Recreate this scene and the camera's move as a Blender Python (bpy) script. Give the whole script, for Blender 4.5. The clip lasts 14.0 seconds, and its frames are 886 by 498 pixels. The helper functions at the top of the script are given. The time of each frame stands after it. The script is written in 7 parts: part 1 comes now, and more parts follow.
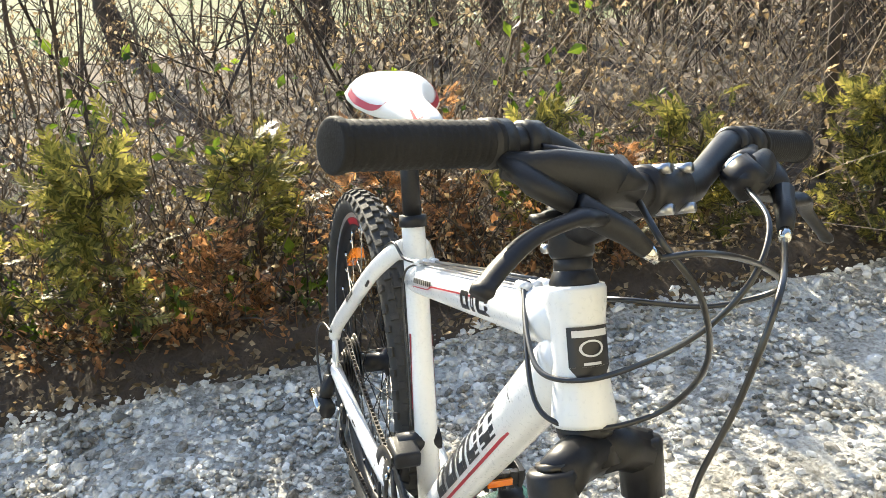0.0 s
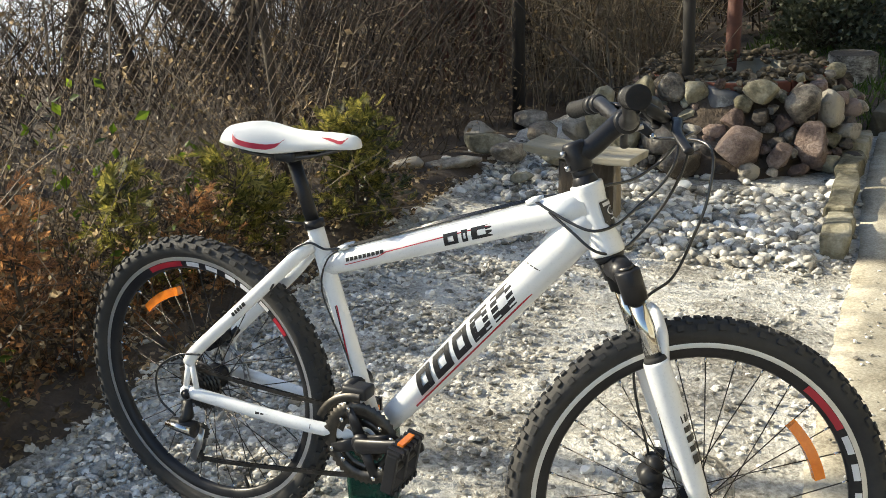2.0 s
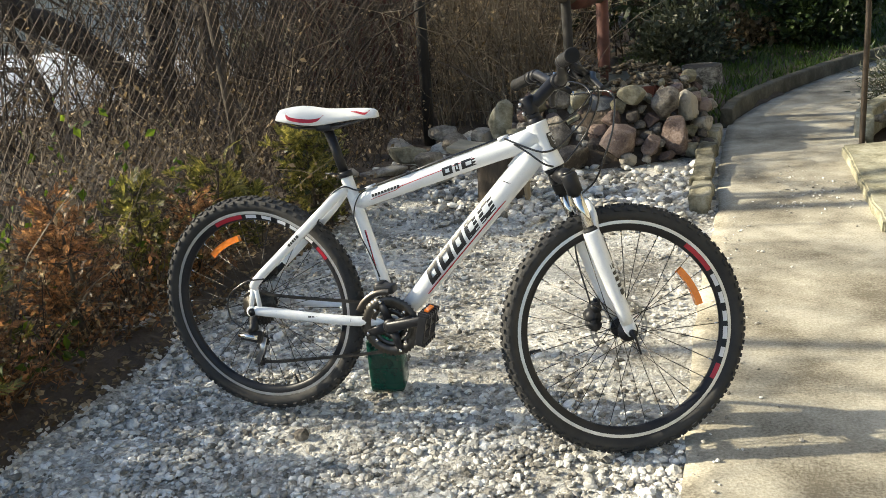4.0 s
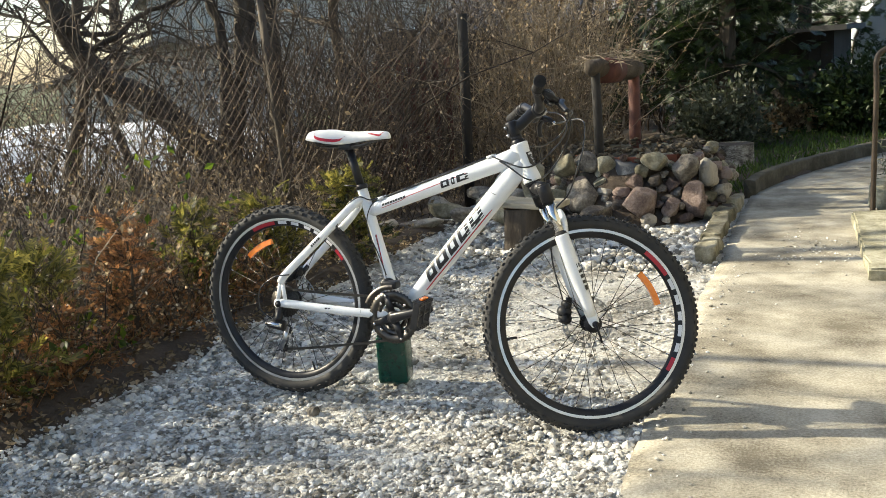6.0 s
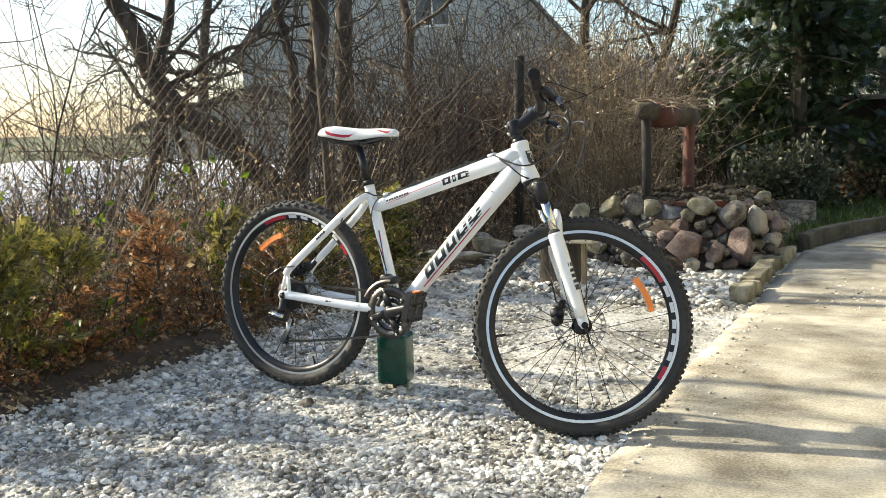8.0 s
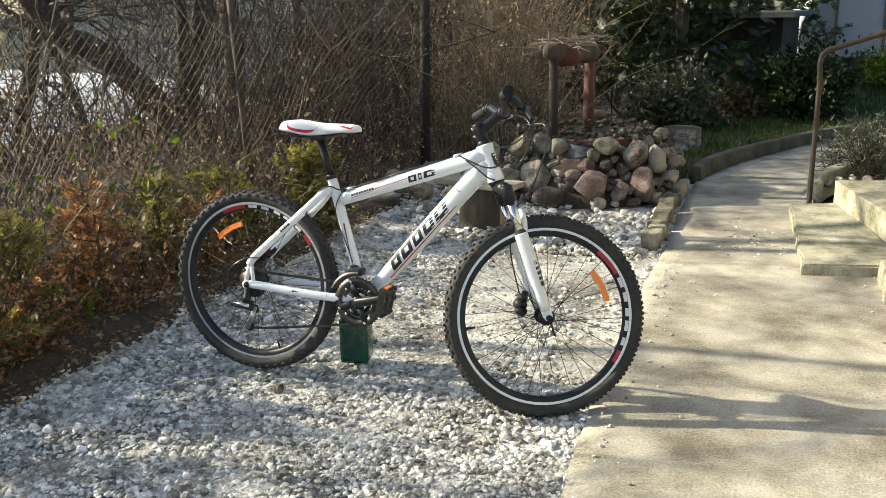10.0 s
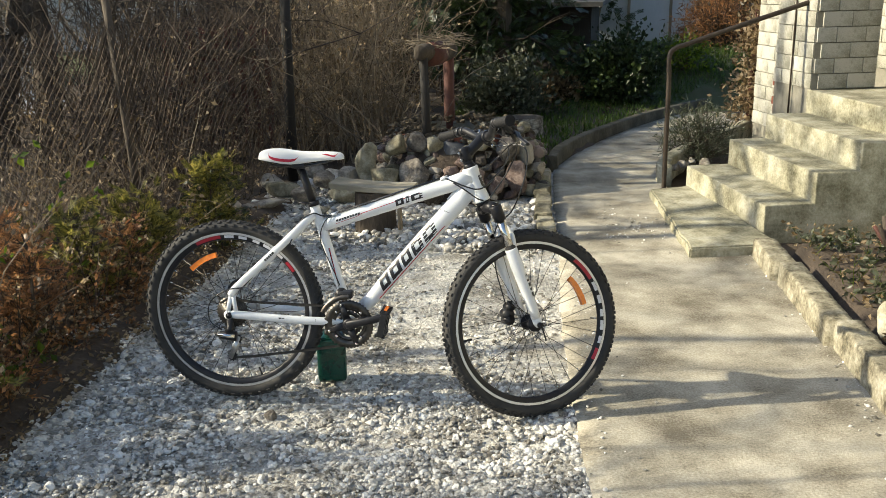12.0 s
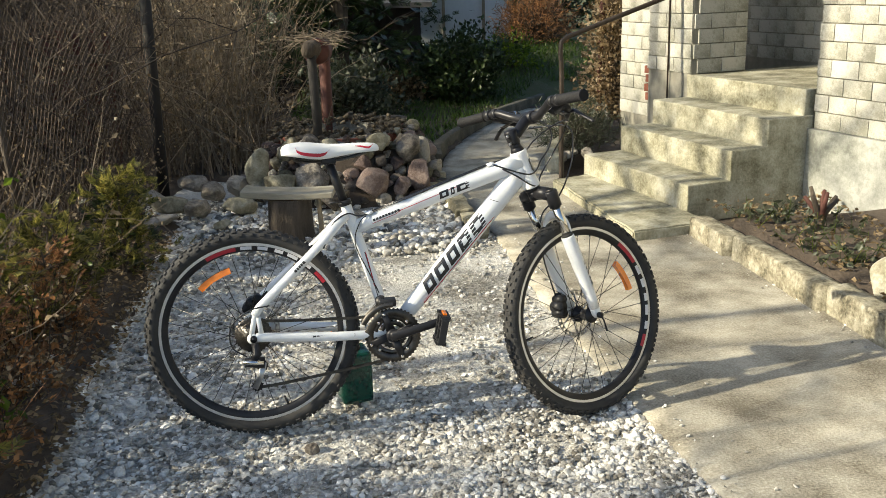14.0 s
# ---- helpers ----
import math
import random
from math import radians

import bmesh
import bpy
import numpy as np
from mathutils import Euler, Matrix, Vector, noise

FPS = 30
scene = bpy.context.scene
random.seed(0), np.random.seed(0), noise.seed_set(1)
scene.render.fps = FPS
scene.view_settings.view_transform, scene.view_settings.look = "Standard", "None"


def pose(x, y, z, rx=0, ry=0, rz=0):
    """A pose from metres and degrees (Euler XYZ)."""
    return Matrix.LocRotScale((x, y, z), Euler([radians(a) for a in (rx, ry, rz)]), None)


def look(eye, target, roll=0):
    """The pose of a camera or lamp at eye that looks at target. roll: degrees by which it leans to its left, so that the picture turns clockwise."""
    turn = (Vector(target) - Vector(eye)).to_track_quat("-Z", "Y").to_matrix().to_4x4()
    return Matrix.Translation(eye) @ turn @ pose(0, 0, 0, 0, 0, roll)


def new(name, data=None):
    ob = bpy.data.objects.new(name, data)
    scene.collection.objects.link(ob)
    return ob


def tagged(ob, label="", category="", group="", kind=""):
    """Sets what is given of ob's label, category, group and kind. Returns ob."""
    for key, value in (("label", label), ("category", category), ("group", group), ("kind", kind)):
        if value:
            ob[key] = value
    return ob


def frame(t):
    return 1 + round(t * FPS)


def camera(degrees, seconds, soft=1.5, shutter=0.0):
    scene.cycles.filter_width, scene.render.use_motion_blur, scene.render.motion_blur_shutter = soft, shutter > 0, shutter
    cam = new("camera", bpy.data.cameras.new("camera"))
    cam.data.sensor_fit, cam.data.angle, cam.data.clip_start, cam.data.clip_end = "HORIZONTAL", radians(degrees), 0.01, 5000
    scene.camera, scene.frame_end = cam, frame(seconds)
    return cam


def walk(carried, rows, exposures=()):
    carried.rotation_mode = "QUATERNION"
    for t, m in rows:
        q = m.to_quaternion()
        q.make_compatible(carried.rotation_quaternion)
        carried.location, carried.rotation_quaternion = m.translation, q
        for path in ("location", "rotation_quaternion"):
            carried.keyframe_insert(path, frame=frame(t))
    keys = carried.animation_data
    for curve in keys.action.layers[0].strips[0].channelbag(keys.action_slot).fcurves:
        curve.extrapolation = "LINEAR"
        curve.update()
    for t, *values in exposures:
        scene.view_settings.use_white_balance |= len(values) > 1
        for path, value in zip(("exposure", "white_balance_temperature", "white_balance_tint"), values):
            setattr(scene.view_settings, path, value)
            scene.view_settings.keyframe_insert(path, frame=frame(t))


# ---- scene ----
cam = camera(51.16, 14.0, 0.8)
PATH = [
    (0, (1.5494, -0.2434, 1.2039), (-0.2344, 0.2480, 0.4446), -3.08),
    (0.5, (1.4756, -0.5519, 1.2287), (-0.0669, 0.4859, 0.4914), -1.30),
    (1, (1.4267, -0.8363, 1.2292), (0.1087, 0.4708, 0.4846), -2.43),
    (1.5, (1.3526, -1.1250, 1.3264), (0.2776, 0.3631, 0.5327), -1.94),
    (2, (1.3386, -1.3578, 1.3023), (0.4635, 0.3011, 0.6079), -2.93),
    (2.5, (1.3391, -1.6322, 1.2950), (0.5747, 0.0962, 0.6402), -5.77),
    (3, (1.3422, -1.8540, 1.3097), (0.6686, -0.0870, 0.6586), -6.81),
    (5.5, (1.6867, -2.6213, 1.2368), (0.9895, -0.8104, 0.7522), -2.92),
    (6, (1.7833, -2.6406, 1.1475), (0.9914, -0.8514, 0.7330), -3.90),
    (6.5, (1.9149, -2.6252, 1.0287), (1.0069, -0.8813, 0.6623), -3.51),
    (7, (2.0033, -2.5903, 0.9395), (1.0075, -0.8824, 0.6377), -2.88),
    (7.5, (2.0368, -2.5770, 0.9162), (1.0485, -0.8564, 0.6658), -1.97),
    (8, (2.0360, -2.5799, 0.9185), (1.0830, -0.8417, 0.6530), -1.31),
    (8.5, (2.0101, -2.6042, 0.9628), (1.1167, -0.8414, 0.6559), -0.79),
    (11, (1.5536, -2.9580, 1.4728), (1.0424, -1.1148, 0.8884), -0.40),
    (11.5, (1.3990, -3.0374, 1.4928), (0.9980, -1.1628, 0.9224), -0.01),
    (12, (1.1329, -3.0524, 1.4848), (0.9082, -1.1464, 0.9220), -1.12),
    (12.5, (0.9105, -2.9971, 1.4595), (0.8312, -1.0718, 0.9239), -0.81),
    (13, (0.6649, -2.9145, 1.4565), (0.7174, -0.9791, 0.9551), -0.47),
    (13.5, (0.3915, -2.8573, 1.4468), (0.6012, -0.9361, 0.9318), 0.00),
    (14, (0.2361, -2.7737, 1.3754), (0.4910, -0.8683, 0.8239), -1.81),
]
walk(cam, [(t, look(eye, target, roll)) for t, eye, target, roll in PATH],
     exposures=[(0, 2.0, 6210, 6), (0.5, 1.75, 6210, 6), (1, 1.3, 6210, 6), (1.5, 1.18, 6210, 6), (3, 1.10, 6210, 6), (5.5, 1.18, 6210, 6), (7.5, 1.35, 6210, 6), (8.5, 1.40, 6210, 6), (11, 1.01, 6210, 6), (12.5, 0.94, 6210, 6), (14, 0.91, 6210, 6)])
# ---- world and sun ----
SUN_ELEV, SUN_AZ = radians(27.5), math.atan2(-0.13, -1.0)   # the sun stands low beyond the hedge
world = bpy.data.worlds.new("world")
scene.world = world
world.use_nodes = True
wn = world.node_tree.nodes
sky = wn.new("ShaderNodeTexSky")
sky.sky_type = "NISHITA"
sky.sun_disc = False
sky.sun_elevation = SUN_ELEV
sky.sun_rotation = math.pi / 2 - SUN_AZ
sky.air_density, sky.dust_density, sky.ozone_density = 1.0, 1.6, 1.0
wn["Background"].inputs["Strength"].default_value = 0.105
world.node_tree.links.new(sky.outputs[0], wn["Background"].inputs["Color"])
sun_data = bpy.data.lights.new("sun", "SUN")
sun_data.energy, sun_data.angle, sun_data.color = 5.0, radians(0.5), (1.0, 0.86, 0.63)
sun = new("sun", sun_data)
SUN_DIR = Vector((math.cos(SUN_AZ) * math.cos(SUN_ELEV), math.sin(SUN_AZ) * math.cos(SUN_ELEV), math.sin(SUN_ELEV)))
sun.matrix_world = look(SUN_DIR * 60, (0, 0, 0))
# ---- materials ----
def ramp_mat(name, colours, rough=0.8, metal=0.0, scale=6.0, fine=60.0, bump=0.3, spread=0.0, coat=0.0,
             transmit=0.0, stretch=(1, 1, 1), detail=6.0, bump_dist=0.01, island=False, trans_leaf=0.0, span=0.7, grain=0.5, spec=0.5):
    """A surface whose colour wanders between the given colours at two sizes, with fine relief."""
    m = bpy.data.materials.new(name)
    m.use_nodes = True
    nt = m.node_tree
    n, link = nt.nodes, nt.links.new
    bsdf = n["Principled BSDF"]
    tc = n.new("ShaderNodeTexCoord")
    mp = n.new("ShaderNodeMapping")
    mp.inputs["Scale"].default_value = stretch
    link(tc.outputs["Object"], mp.inputs["Vector"])
    big, small = n.new("ShaderNodeTexNoise"), n.new("ShaderNodeTexNoise")
    for node, s in ((big, scale), (small, fine)):
        node.inputs["Scale"].default_value = s
        node.inputs["Detail"].default_value = detail
        node.inputs["Roughness"].default_value = 0.62
        link(mp.outputs[0], node.inputs["Vector"])
    mix = n.new("ShaderNodeMath")
    mix.operation = "MULTIPLY_ADD"
    link(small.outputs["Fac"], mix.inputs[0])
    mix.inputs[1].default_value = grain
    half = n.new("ShaderNodeMath")
    half.operation = "MULTIPLY_ADD"
    link(big.outputs["Fac"], half.inputs[0])
    half.inputs[1].default_value, half.inputs[2].default_value = 1.3, -0.15 - grain / 2
    link(half.outputs[0], mix.inputs[2])
    fac = mix.outputs[0]
    if spread:
        if island:
            info = n.new("ShaderNodeNewGeometry").outputs["Random Per Island"]
        else:
            info = n.new("ShaderNodeObjectInfo").outputs["Random"]
        add = n.new("ShaderNodeMath")
        add.operation = "MULTIPLY_ADD"
        link(info, add.inputs[0])
        add.inputs[1].default_value = spread
        sub = n.new("ShaderNodeMath")
        sub.operation = "SUBTRACT"
        link(fac, sub.inputs[0])
        sub.inputs[1].default_value = spread / 2
        link(sub.outputs[0], add.inputs[2])
        fac = add.outputs[0]
    ramp = n.new("ShaderNodeValToRGB")
    el = ramp.color_ramp.elements
    k = len(colours)
    while len(el) < k:
        el.new(0.5)
    for i, c in enumerate(colours):
        el[i].position = 0.5 - span / 2 + span * i / max(1, k - 1)
        el[i].color = (*c, 1)
    link(fac, ramp.inputs["Fac"])
    link(ramp.outputs["Color"], bsdf.inputs["Base Color"])
    bsdf.inputs["Metallic"].default_value = metal
    bsdf.inputs["Specular IOR Level"].default_value = spec
    bsdf.inputs["Coat Weight"].default_value = coat
    bsdf.inputs["Coat Roughness"].default_value = 0.08
    bsdf.inputs["Transmission Weight"].default_value = transmit
    rr = n.new("ShaderNodeMath")
    rr.operation = "MULTIPLY_ADD"
    link(small.outputs["Fac"], rr.inputs[0])
    rr.inputs[1].default_value, rr.inputs[2].default_value = 0.25 * rough, rough * 0.88
    link(rr.outputs[0], bsdf.inputs["Roughness"])
    if bump:
        b = n.new("ShaderNodeBump")
        b.inputs["Strength"].default_value = bump
        b.inputs["Distance"].default_value = bump_dist
        link(fac if not spread else mix.outputs[0], b.inputs["Height"])
        link(b.outputs[0], bsdf.inputs["Normal"])
    if trans_leaf:
        tl = n.new("ShaderNodeBsdfTranslucent")
        link(ramp.outputs["Color"], tl.inputs["Color"])
        ms = n.new("ShaderNodeMixShader")
        ms.inputs[0].default_value = trans_leaf
        link(bsdf.outputs[0], ms.inputs[1])
        link(tl.outputs[0], ms.inputs[2])
        link(ms.outputs[0], n["Material Output"].inputs["Surface"])
    return m


WHITE = ramp_mat("white_paint", [(0.72, 0.73, 0.74), (0.80, 0.81, 0.82), (0.83, 0.83, 0.83)], 0.28, scale=5, fine=240, bump=0.015, coat=0.6)
SADDLE_WHITE = ramp_mat("white_vinyl", [(0.72, 0.72, 0.71), (0.82, 0.82, 0.81)], 0.42, scale=9, fine=500, bump=0.06)
RED = ramp_mat("red_paint", [(0.32, 0.015, 0.03), (0.45, 0.02, 0.04)], 0.4, bump=0.0)
DECAL = ramp_mat("black_decal", [(0.010, 0.010, 0.013), (0.02, 0.02, 0.024)], 0.35, bump=0.0)
GREY_DECAL = ramp_mat("pale_decal", [(0.55, 0.56, 0.6), (0.7, 0.7, 0.72)], 0.4, bump=0.0)
BLACK = ramp_mat("black_anodised", [(0.012, 0.012, 0.014), (0.03, 0.03, 0.034)], 0.38, metal=0.2, scale=14, fine=300, bump=0.04, spec=0.3)
PLASTIC = ramp_mat("black_plastic", [(0.013, 0.013, 0.015), (0.028, 0.028, 0.03)], 0.42, scale=14, fine=400, bump=0.08, spec=0.3)
RUBBER = ramp_mat("tyre_rubber", [(0.014, 0.014, 0.015), (0.03, 0.029, 0.028), (0.048, 0.044, 0.039)], 0.78, scale=9, fine=120, bump=0.2)
GRIP = ramp_mat("grip_rubber", [(0.010, 0.010, 0.011), (0.02, 0.02, 0.022)], 0.7, spec=0.25, scale=12, fine=500, bump=0.3, stretch=(1, 1, 1))
CHROME = ramp_mat("chrome", [(0.62, 0.60, 0.55), (0.75, 0.74, 0.72)], 0.14, metal=1.0, bump=0.0)
STEEL = ramp_mat("brushed_steel", [(0.36, 0.36, 0.37), (0.55, 0.55, 0.56)], 0.3, metal=1.0, scale=30, fine=300, bump=0.05)
RIM_SILVER = ramp_mat("machined_rim", [(0.55, 0.55, 0.56), (0.72, 0.72, 0.73)], 0.32, metal=0.75, scale=30, fine=200, bump=0.04)
DARK_STEEL = ramp_mat("dark_steel", [(0.045, 0.043, 0.04), (0.12, 0.11, 0.10)], 0.4, metal=0.9, scale=40, fine=300, bump=0.1)
ORANGE = ramp_mat("orange_reflector", [(0.75, 0.16, 0.01), (0.9, 0.27, 0.02)], 0.2, scale=60, fine=400, bump=0.3, coat=0.8)
CABLE = ramp_mat("cable_sleeve", [(0.012, 0.012, 0.013), (0.02, 0.02, 0.022)], 0.3, bump=0.0, coat=0.4)
BOTTLE = ramp_mat("green_plastic", [(0.006, 0.050, 0.036), (0.012, 0.088, 0.060)], 0.25, scale=12, fine=90, bump=0.05, transmit=0.25)

GRAVEL_BASE = ramp_mat("packed_gravel", [(0.19, 0.175, 0.145), (0.42, 0.40, 0.355), (0.66, 0.64, 0.59), (0.80, 0.785, 0.74)], 0.9, scale=2.6, fine=70, bump=1.0, bump_dist=0.025, detail=9, span=0.5, grain=0.9)
STONES = ramp_mat("limestone_chips", [(0.15, 0.138, 0.115), (0.38, 0.36, 0.32), (0.60, 0.58, 0.53), (0.80, 0.785, 0.745)], 0.85, scale=9, fine=120, bump=0.6, spread=0.62, island=True, span=0.62)
CONCRETE = ramp_mat("worn_concrete", [(0.15, 0.13, 0.095), (0.27, 0.245, 0.19), (0.38, 0.35, 0.28), (0.51, 0.475, 0.39)], 0.88, scale=3.0, fine=110, bump=0.5, bump_dist=0.008, detail=9, span=0.42, grain=0.75)
STEP_CONC = ramp_mat("mossy_concrete", [(0.12, 0.11, 0.065), (0.25, 0.235, 0.16), (0.39, 0.37, 0.275), (0.50, 0.48, 0.385)], 0.9, scale=5.5, fine=60, bump=0.8, bump_dist=0.010, detail=9, span=0.55, grain=0.6)
KERB_CONC = ramp_mat("lichen_concrete", [(0.07, 0.062, 0.04), (0.18, 0.16, 0.11), (0.30, 0.275, 0.20), (0.42, 0.39, 0.31)], 0.92, scale=9, fine=60, bump=0.9, bump_dist=0.012, detail=9, span=0.45, grain=0.7)
EDGING = ramp_mat("mossy_edging", [(0.03, 0.028, 0.018), (0.08, 0.072, 0.05), (0.16, 0.145, 0.11)], 0.95, scale=6, fine=50, bump=0.6)
SOIL = ramp_mat("damp_soil", [(0.032, 0.024, 0.017), (0.075, 0.056, 0.04), (0.13, 0.10, 0.074)], 0.95, scale=3, fine=45, bump=1.0, bump_dist=0.03, detail=9)
GRASSY = ramp_mat("rough_turf", [(0.03, 0.035, 0.012), (0.06, 0.075, 0.02), (0.09, 0.08, 0.04)], 0.95, scale=1.3, fine=40, bump=0.8, bump_dist=0.03)
ROCK = ramp_mat("field_stone", [(0.06, 0.05, 0.042), (0.14, 0.122, 0.10), (0.23, 0.205, 0.17), (0.36, 0.33, 0.28)], 0.82, scale=9, fine=60, bump=0.9, spread=0.6, span=0.5, grain=0.7, bump_dist=0.015)
PINK_ROCK = ramp_mat("pink_granite", [(0.07, 0.046, 0.038), (0.16, 0.112, 0.092), (0.27, 0.21, 0.18)], 0.82, scale=9, fine=80, bump=0.9, spread=0.5, span=0.5, grain=0.7, bump_dist=0.015)
PATCH_ROCK = ramp_mat("dark_limed_stone", [(0.05, 0.05, 0.055), (0.09, 0.09, 0.095), (0.13, 0.13, 0.13), (0.6, 0.59, 0.55)], 0.8, scale=4.5, fine=30, bump=0.5)
MOSS_ROCK = ramp_mat("mossy_stone", [(0.06, 0.055, 0.03), (0.15, 0.135, 0.09), (0.27, 0.25, 0.18), (0.42, 0.40, 0.33)], 0.9, scale=10, fine=70, bump=0.8, spread=0.4)
BRICK_RED = ramp_mat("red_brick", [(0.16, 0.055, 0.035), (0.28, 0.10, 0.06)], 0.88, scale=14, fine=90, bump=0.5, spread=0.5)
BRICK_WHITE = ramp_mat("silicate_brick", [(0.22, 0.215, 0.17), (0.36, 0.35, 0.295), (0.48, 0.465, 0.41)], 0.88, scale=5, fine=90, bump=0.5, spread=0.3, span=0.45, grain=0.7)
MORTAR = ramp_mat("mortar", [(0.17, 0.16, 0.125), (0.29, 0.275, 0.23)], 0.95, scale=12, fine=120, bump=0.5)
PLASTER = ramp_mat("stained_plaster", [(0.17, 0.175, 0.15), (0.29, 0.295, 0.26), (0.40, 0.40, 0.365)], 0.9, scale=3.2, fine=50, bump=0.5, span=0.42, grain=0.6)
BARK = ramp_mat("bark", [(0.028, 0.021, 0.015), (0.07, 0.055, 0.04), (0.13, 0.105, 0.08)], 0.92, scale=9, fine=60, bump=0.9, bump_dist=0.02, stretch=(1, 1, 0.25))
OLD_WOOD = ramp_mat("weathered_wood", [(0.13, 0.10, 0.065), (0.26, 0.21, 0.14), (0.38, 0.32, 0.23)], 0.85, scale=8, fine=80, bump=0.6, stretch=(1, 1, 0.2))
PLANK = ramp_mat("grey_plank", [(0.17, 0.15, 0.11), (0.30, 0.27, 0.20), (0.40, 0.37, 0.30)], 0.85, scale=9, fine=80, bump=0.5, stretch=(0.2, 1, 1))
BIRCH = ramp_mat("birch_bark", [(0.04, 0.035, 0.03), (0.16, 0.145, 0.125), (0.34, 0.32, 0.28), (0.50, 0.48, 0.43)], 0.85, scale=10, fine=50, bump=0.6, span=0.45, grain=0.7, stretch=(1, 1, 2.0))
TWIG = ramp_mat("dry_twig", [(0.020, 0.014, 0.009), (0.058, 0.041, 0.027), (0.14, 0.105, 0.07)], 0.8, scale=5, fine=60, bump=0.2, spread=0.7, island=True)
PALE_STEM = ramp_mat("pale_dry_stem", [(0.09, 0.065, 0.04), (0.20, 0.155, 0.10), (0.36, 0.29, 0.20)], 0.7, scale=5, fine=60, bump=0.2, spread=0.6, island=True)
def leaf_mat(name, cols, t=0.58):
    return ramp_mat(name, cols, 0.42, scale=7, fine=40, bump=0.0, spread=0.7, island=True, trans_leaf=t)
LEAF_OLIVE = leaf_mat("olive_sprays", [(0.05, 0.055, 0.014), (0.16, 0.155, 0.035), (0.36, 0.31, 0.075)])
LEAF_RUST = leaf_mat("rusty_sprays", [(0.09, 0.05, 0.025), (0.26, 0.135, 0.06), (0.50, 0.25, 0.10)])
LEAF_DRY = leaf_mat("dry_leaves", [(0.08, 0.055, 0.028), (0.25, 0.18, 0.095), (0.50, 0.39, 0.25)])
LEAF_GREEN = leaf_mat("green_leaves", [(0.03, 0.05, 0.008), (0.08, 0.13, 0.012), (0.18, 0.25, 0.02)])
LEAF_DARK = leaf_mat("dark_needles", [(0.010, 0.018, 0.006), (0.025, 0.045, 0.012), (0.05, 0.075, 0.02)], 0.25)
LEAF_GREY = leaf_mat("grey_green_leaves", [(0.03, 0.035, 0.018), (0.07, 0.08, 0.045), (0.13, 0.14, 0.09)], 0.3)
LEAF_RED = leaf_mat("red_leaf", [(0.30, 0.04, 0.015), (0.45, 0.08, 0.03)])
GRASS = leaf_mat("lawn_grass", [(0.03, 0.055, 0.008), (0.06, 0.11, 0.014), (0.11, 0.17, 0.03)], 0.35)
WIRE = ramp_mat("rusty_wire", [(0.07, 0.048, 0.034), (0.16, 0.115, 0.08)], 0.75, scale=20, metal=0.2, bump=0.0)
IRON = ramp_mat("dark_iron", [(0.035, 0.028, 0.022), (0.08, 0.06, 0.045)], 0.55, metal=0.5, scale=20, fine=150, bump=0.2)
RUST = ramp_mat("rusty_red_iron", [(0.055, 0.022, 0.016), (0.13, 0.046, 0.032)], 0.75, scale=15, fine=90, bump=0.4)
BLACK_WOOD = ramp_mat("tarred_wood", [(0.010, 0.009, 0.008), (0.028, 0.024, 0.02)], 0.85, scale=15, fine=90, bump=0.4, stretch=(1, 1, 0.2))
FAR_WALL = ramp_mat("grey_render", [(0.40, 0.39, 0.37), (0.50, 0.49, 0.465)], 0.9, scale=0.8, fine=12, bump=0.1)
FAR_DARK = ramp_mat("dark_boards", [(0.03, 0.025, 0.022), (0.06, 0.05, 0.045)], 0.9, scale=2, fine=20, bump=0.3)
TIN = ramp_mat("tin_sheet", [(0.13, 0.115, 0.10), (0.22, 0.20, 0.18)], 0.6, metal=0.3, scale=2, fine=30, bump=0.1)
TARP = ramp_mat("frosted_sheet", [(0.55, 0.60, 0.68), (0.70, 0.74, 0.80), (0.78, 0.80, 0.84)], 0.6, scale=1.2, fine=14, bump=0.4, bump_dist=0.05)
FILM = ramp_mat("greenhouse_film", [(0.55, 0.56, 0.56), (0.72, 0.73, 0.73)], 0.45, scale=1.5, fine=20, bump=0.1)
ROOF = ramp_mat("slate_roof", [(0.07, 0.07, 0.075), (0.13, 0.13, 0.13)], 0.8, scale=2, fine=30, bump=0.4)
# ---- mesh helpers ----
def mesh_of(name, bm, material, smooth=True):
    me = bpy.data.meshes.new(name)
    bm.normal_update()
    bm.to_mesh(me)
    bm.free()
    if smooth:
        for p in me.polygons:
            p.use_smooth = True
    for m in (material if isinstance(material, (list, tuple)) else [material]):
        me.materials.append(m)
    return me


def part(name, bm, material, parent, label="", smooth=True):
    ob = new(name, mesh_of(name, bm, material, smooth))
    ob.parent = parent
    if label:
        ob["label"] = label
    return ob


def share(name, me, parent, m, label=""):
    """Another object on the same mesh, under parent."""
    ob = new(name, me)
    ob.parent = parent
    ob.matrix_basis = m
    if label:
        ob["label"] = label
    return ob


def thing(name, label, category, m=None, group="", kind=""):
    ob = new(name)
    ob.empty_display_size = 0.1
    if m is not None:
        ob.matrix_world = m
    return tagged(ob, label, category, group, kind)


def raw(name, verts, faces, material, smooth=False):
    me = bpy.data.meshes.new(name)
    me.from_pydata(verts, [], faces)
    me.update()
    if smooth:
        me.polygons.foreach_set("use_smooth", [True] * len(me.polygons))
    for m in (material if isinstance(material, (list, tuple)) else [material]):
        me.materials.append(m)
    return me


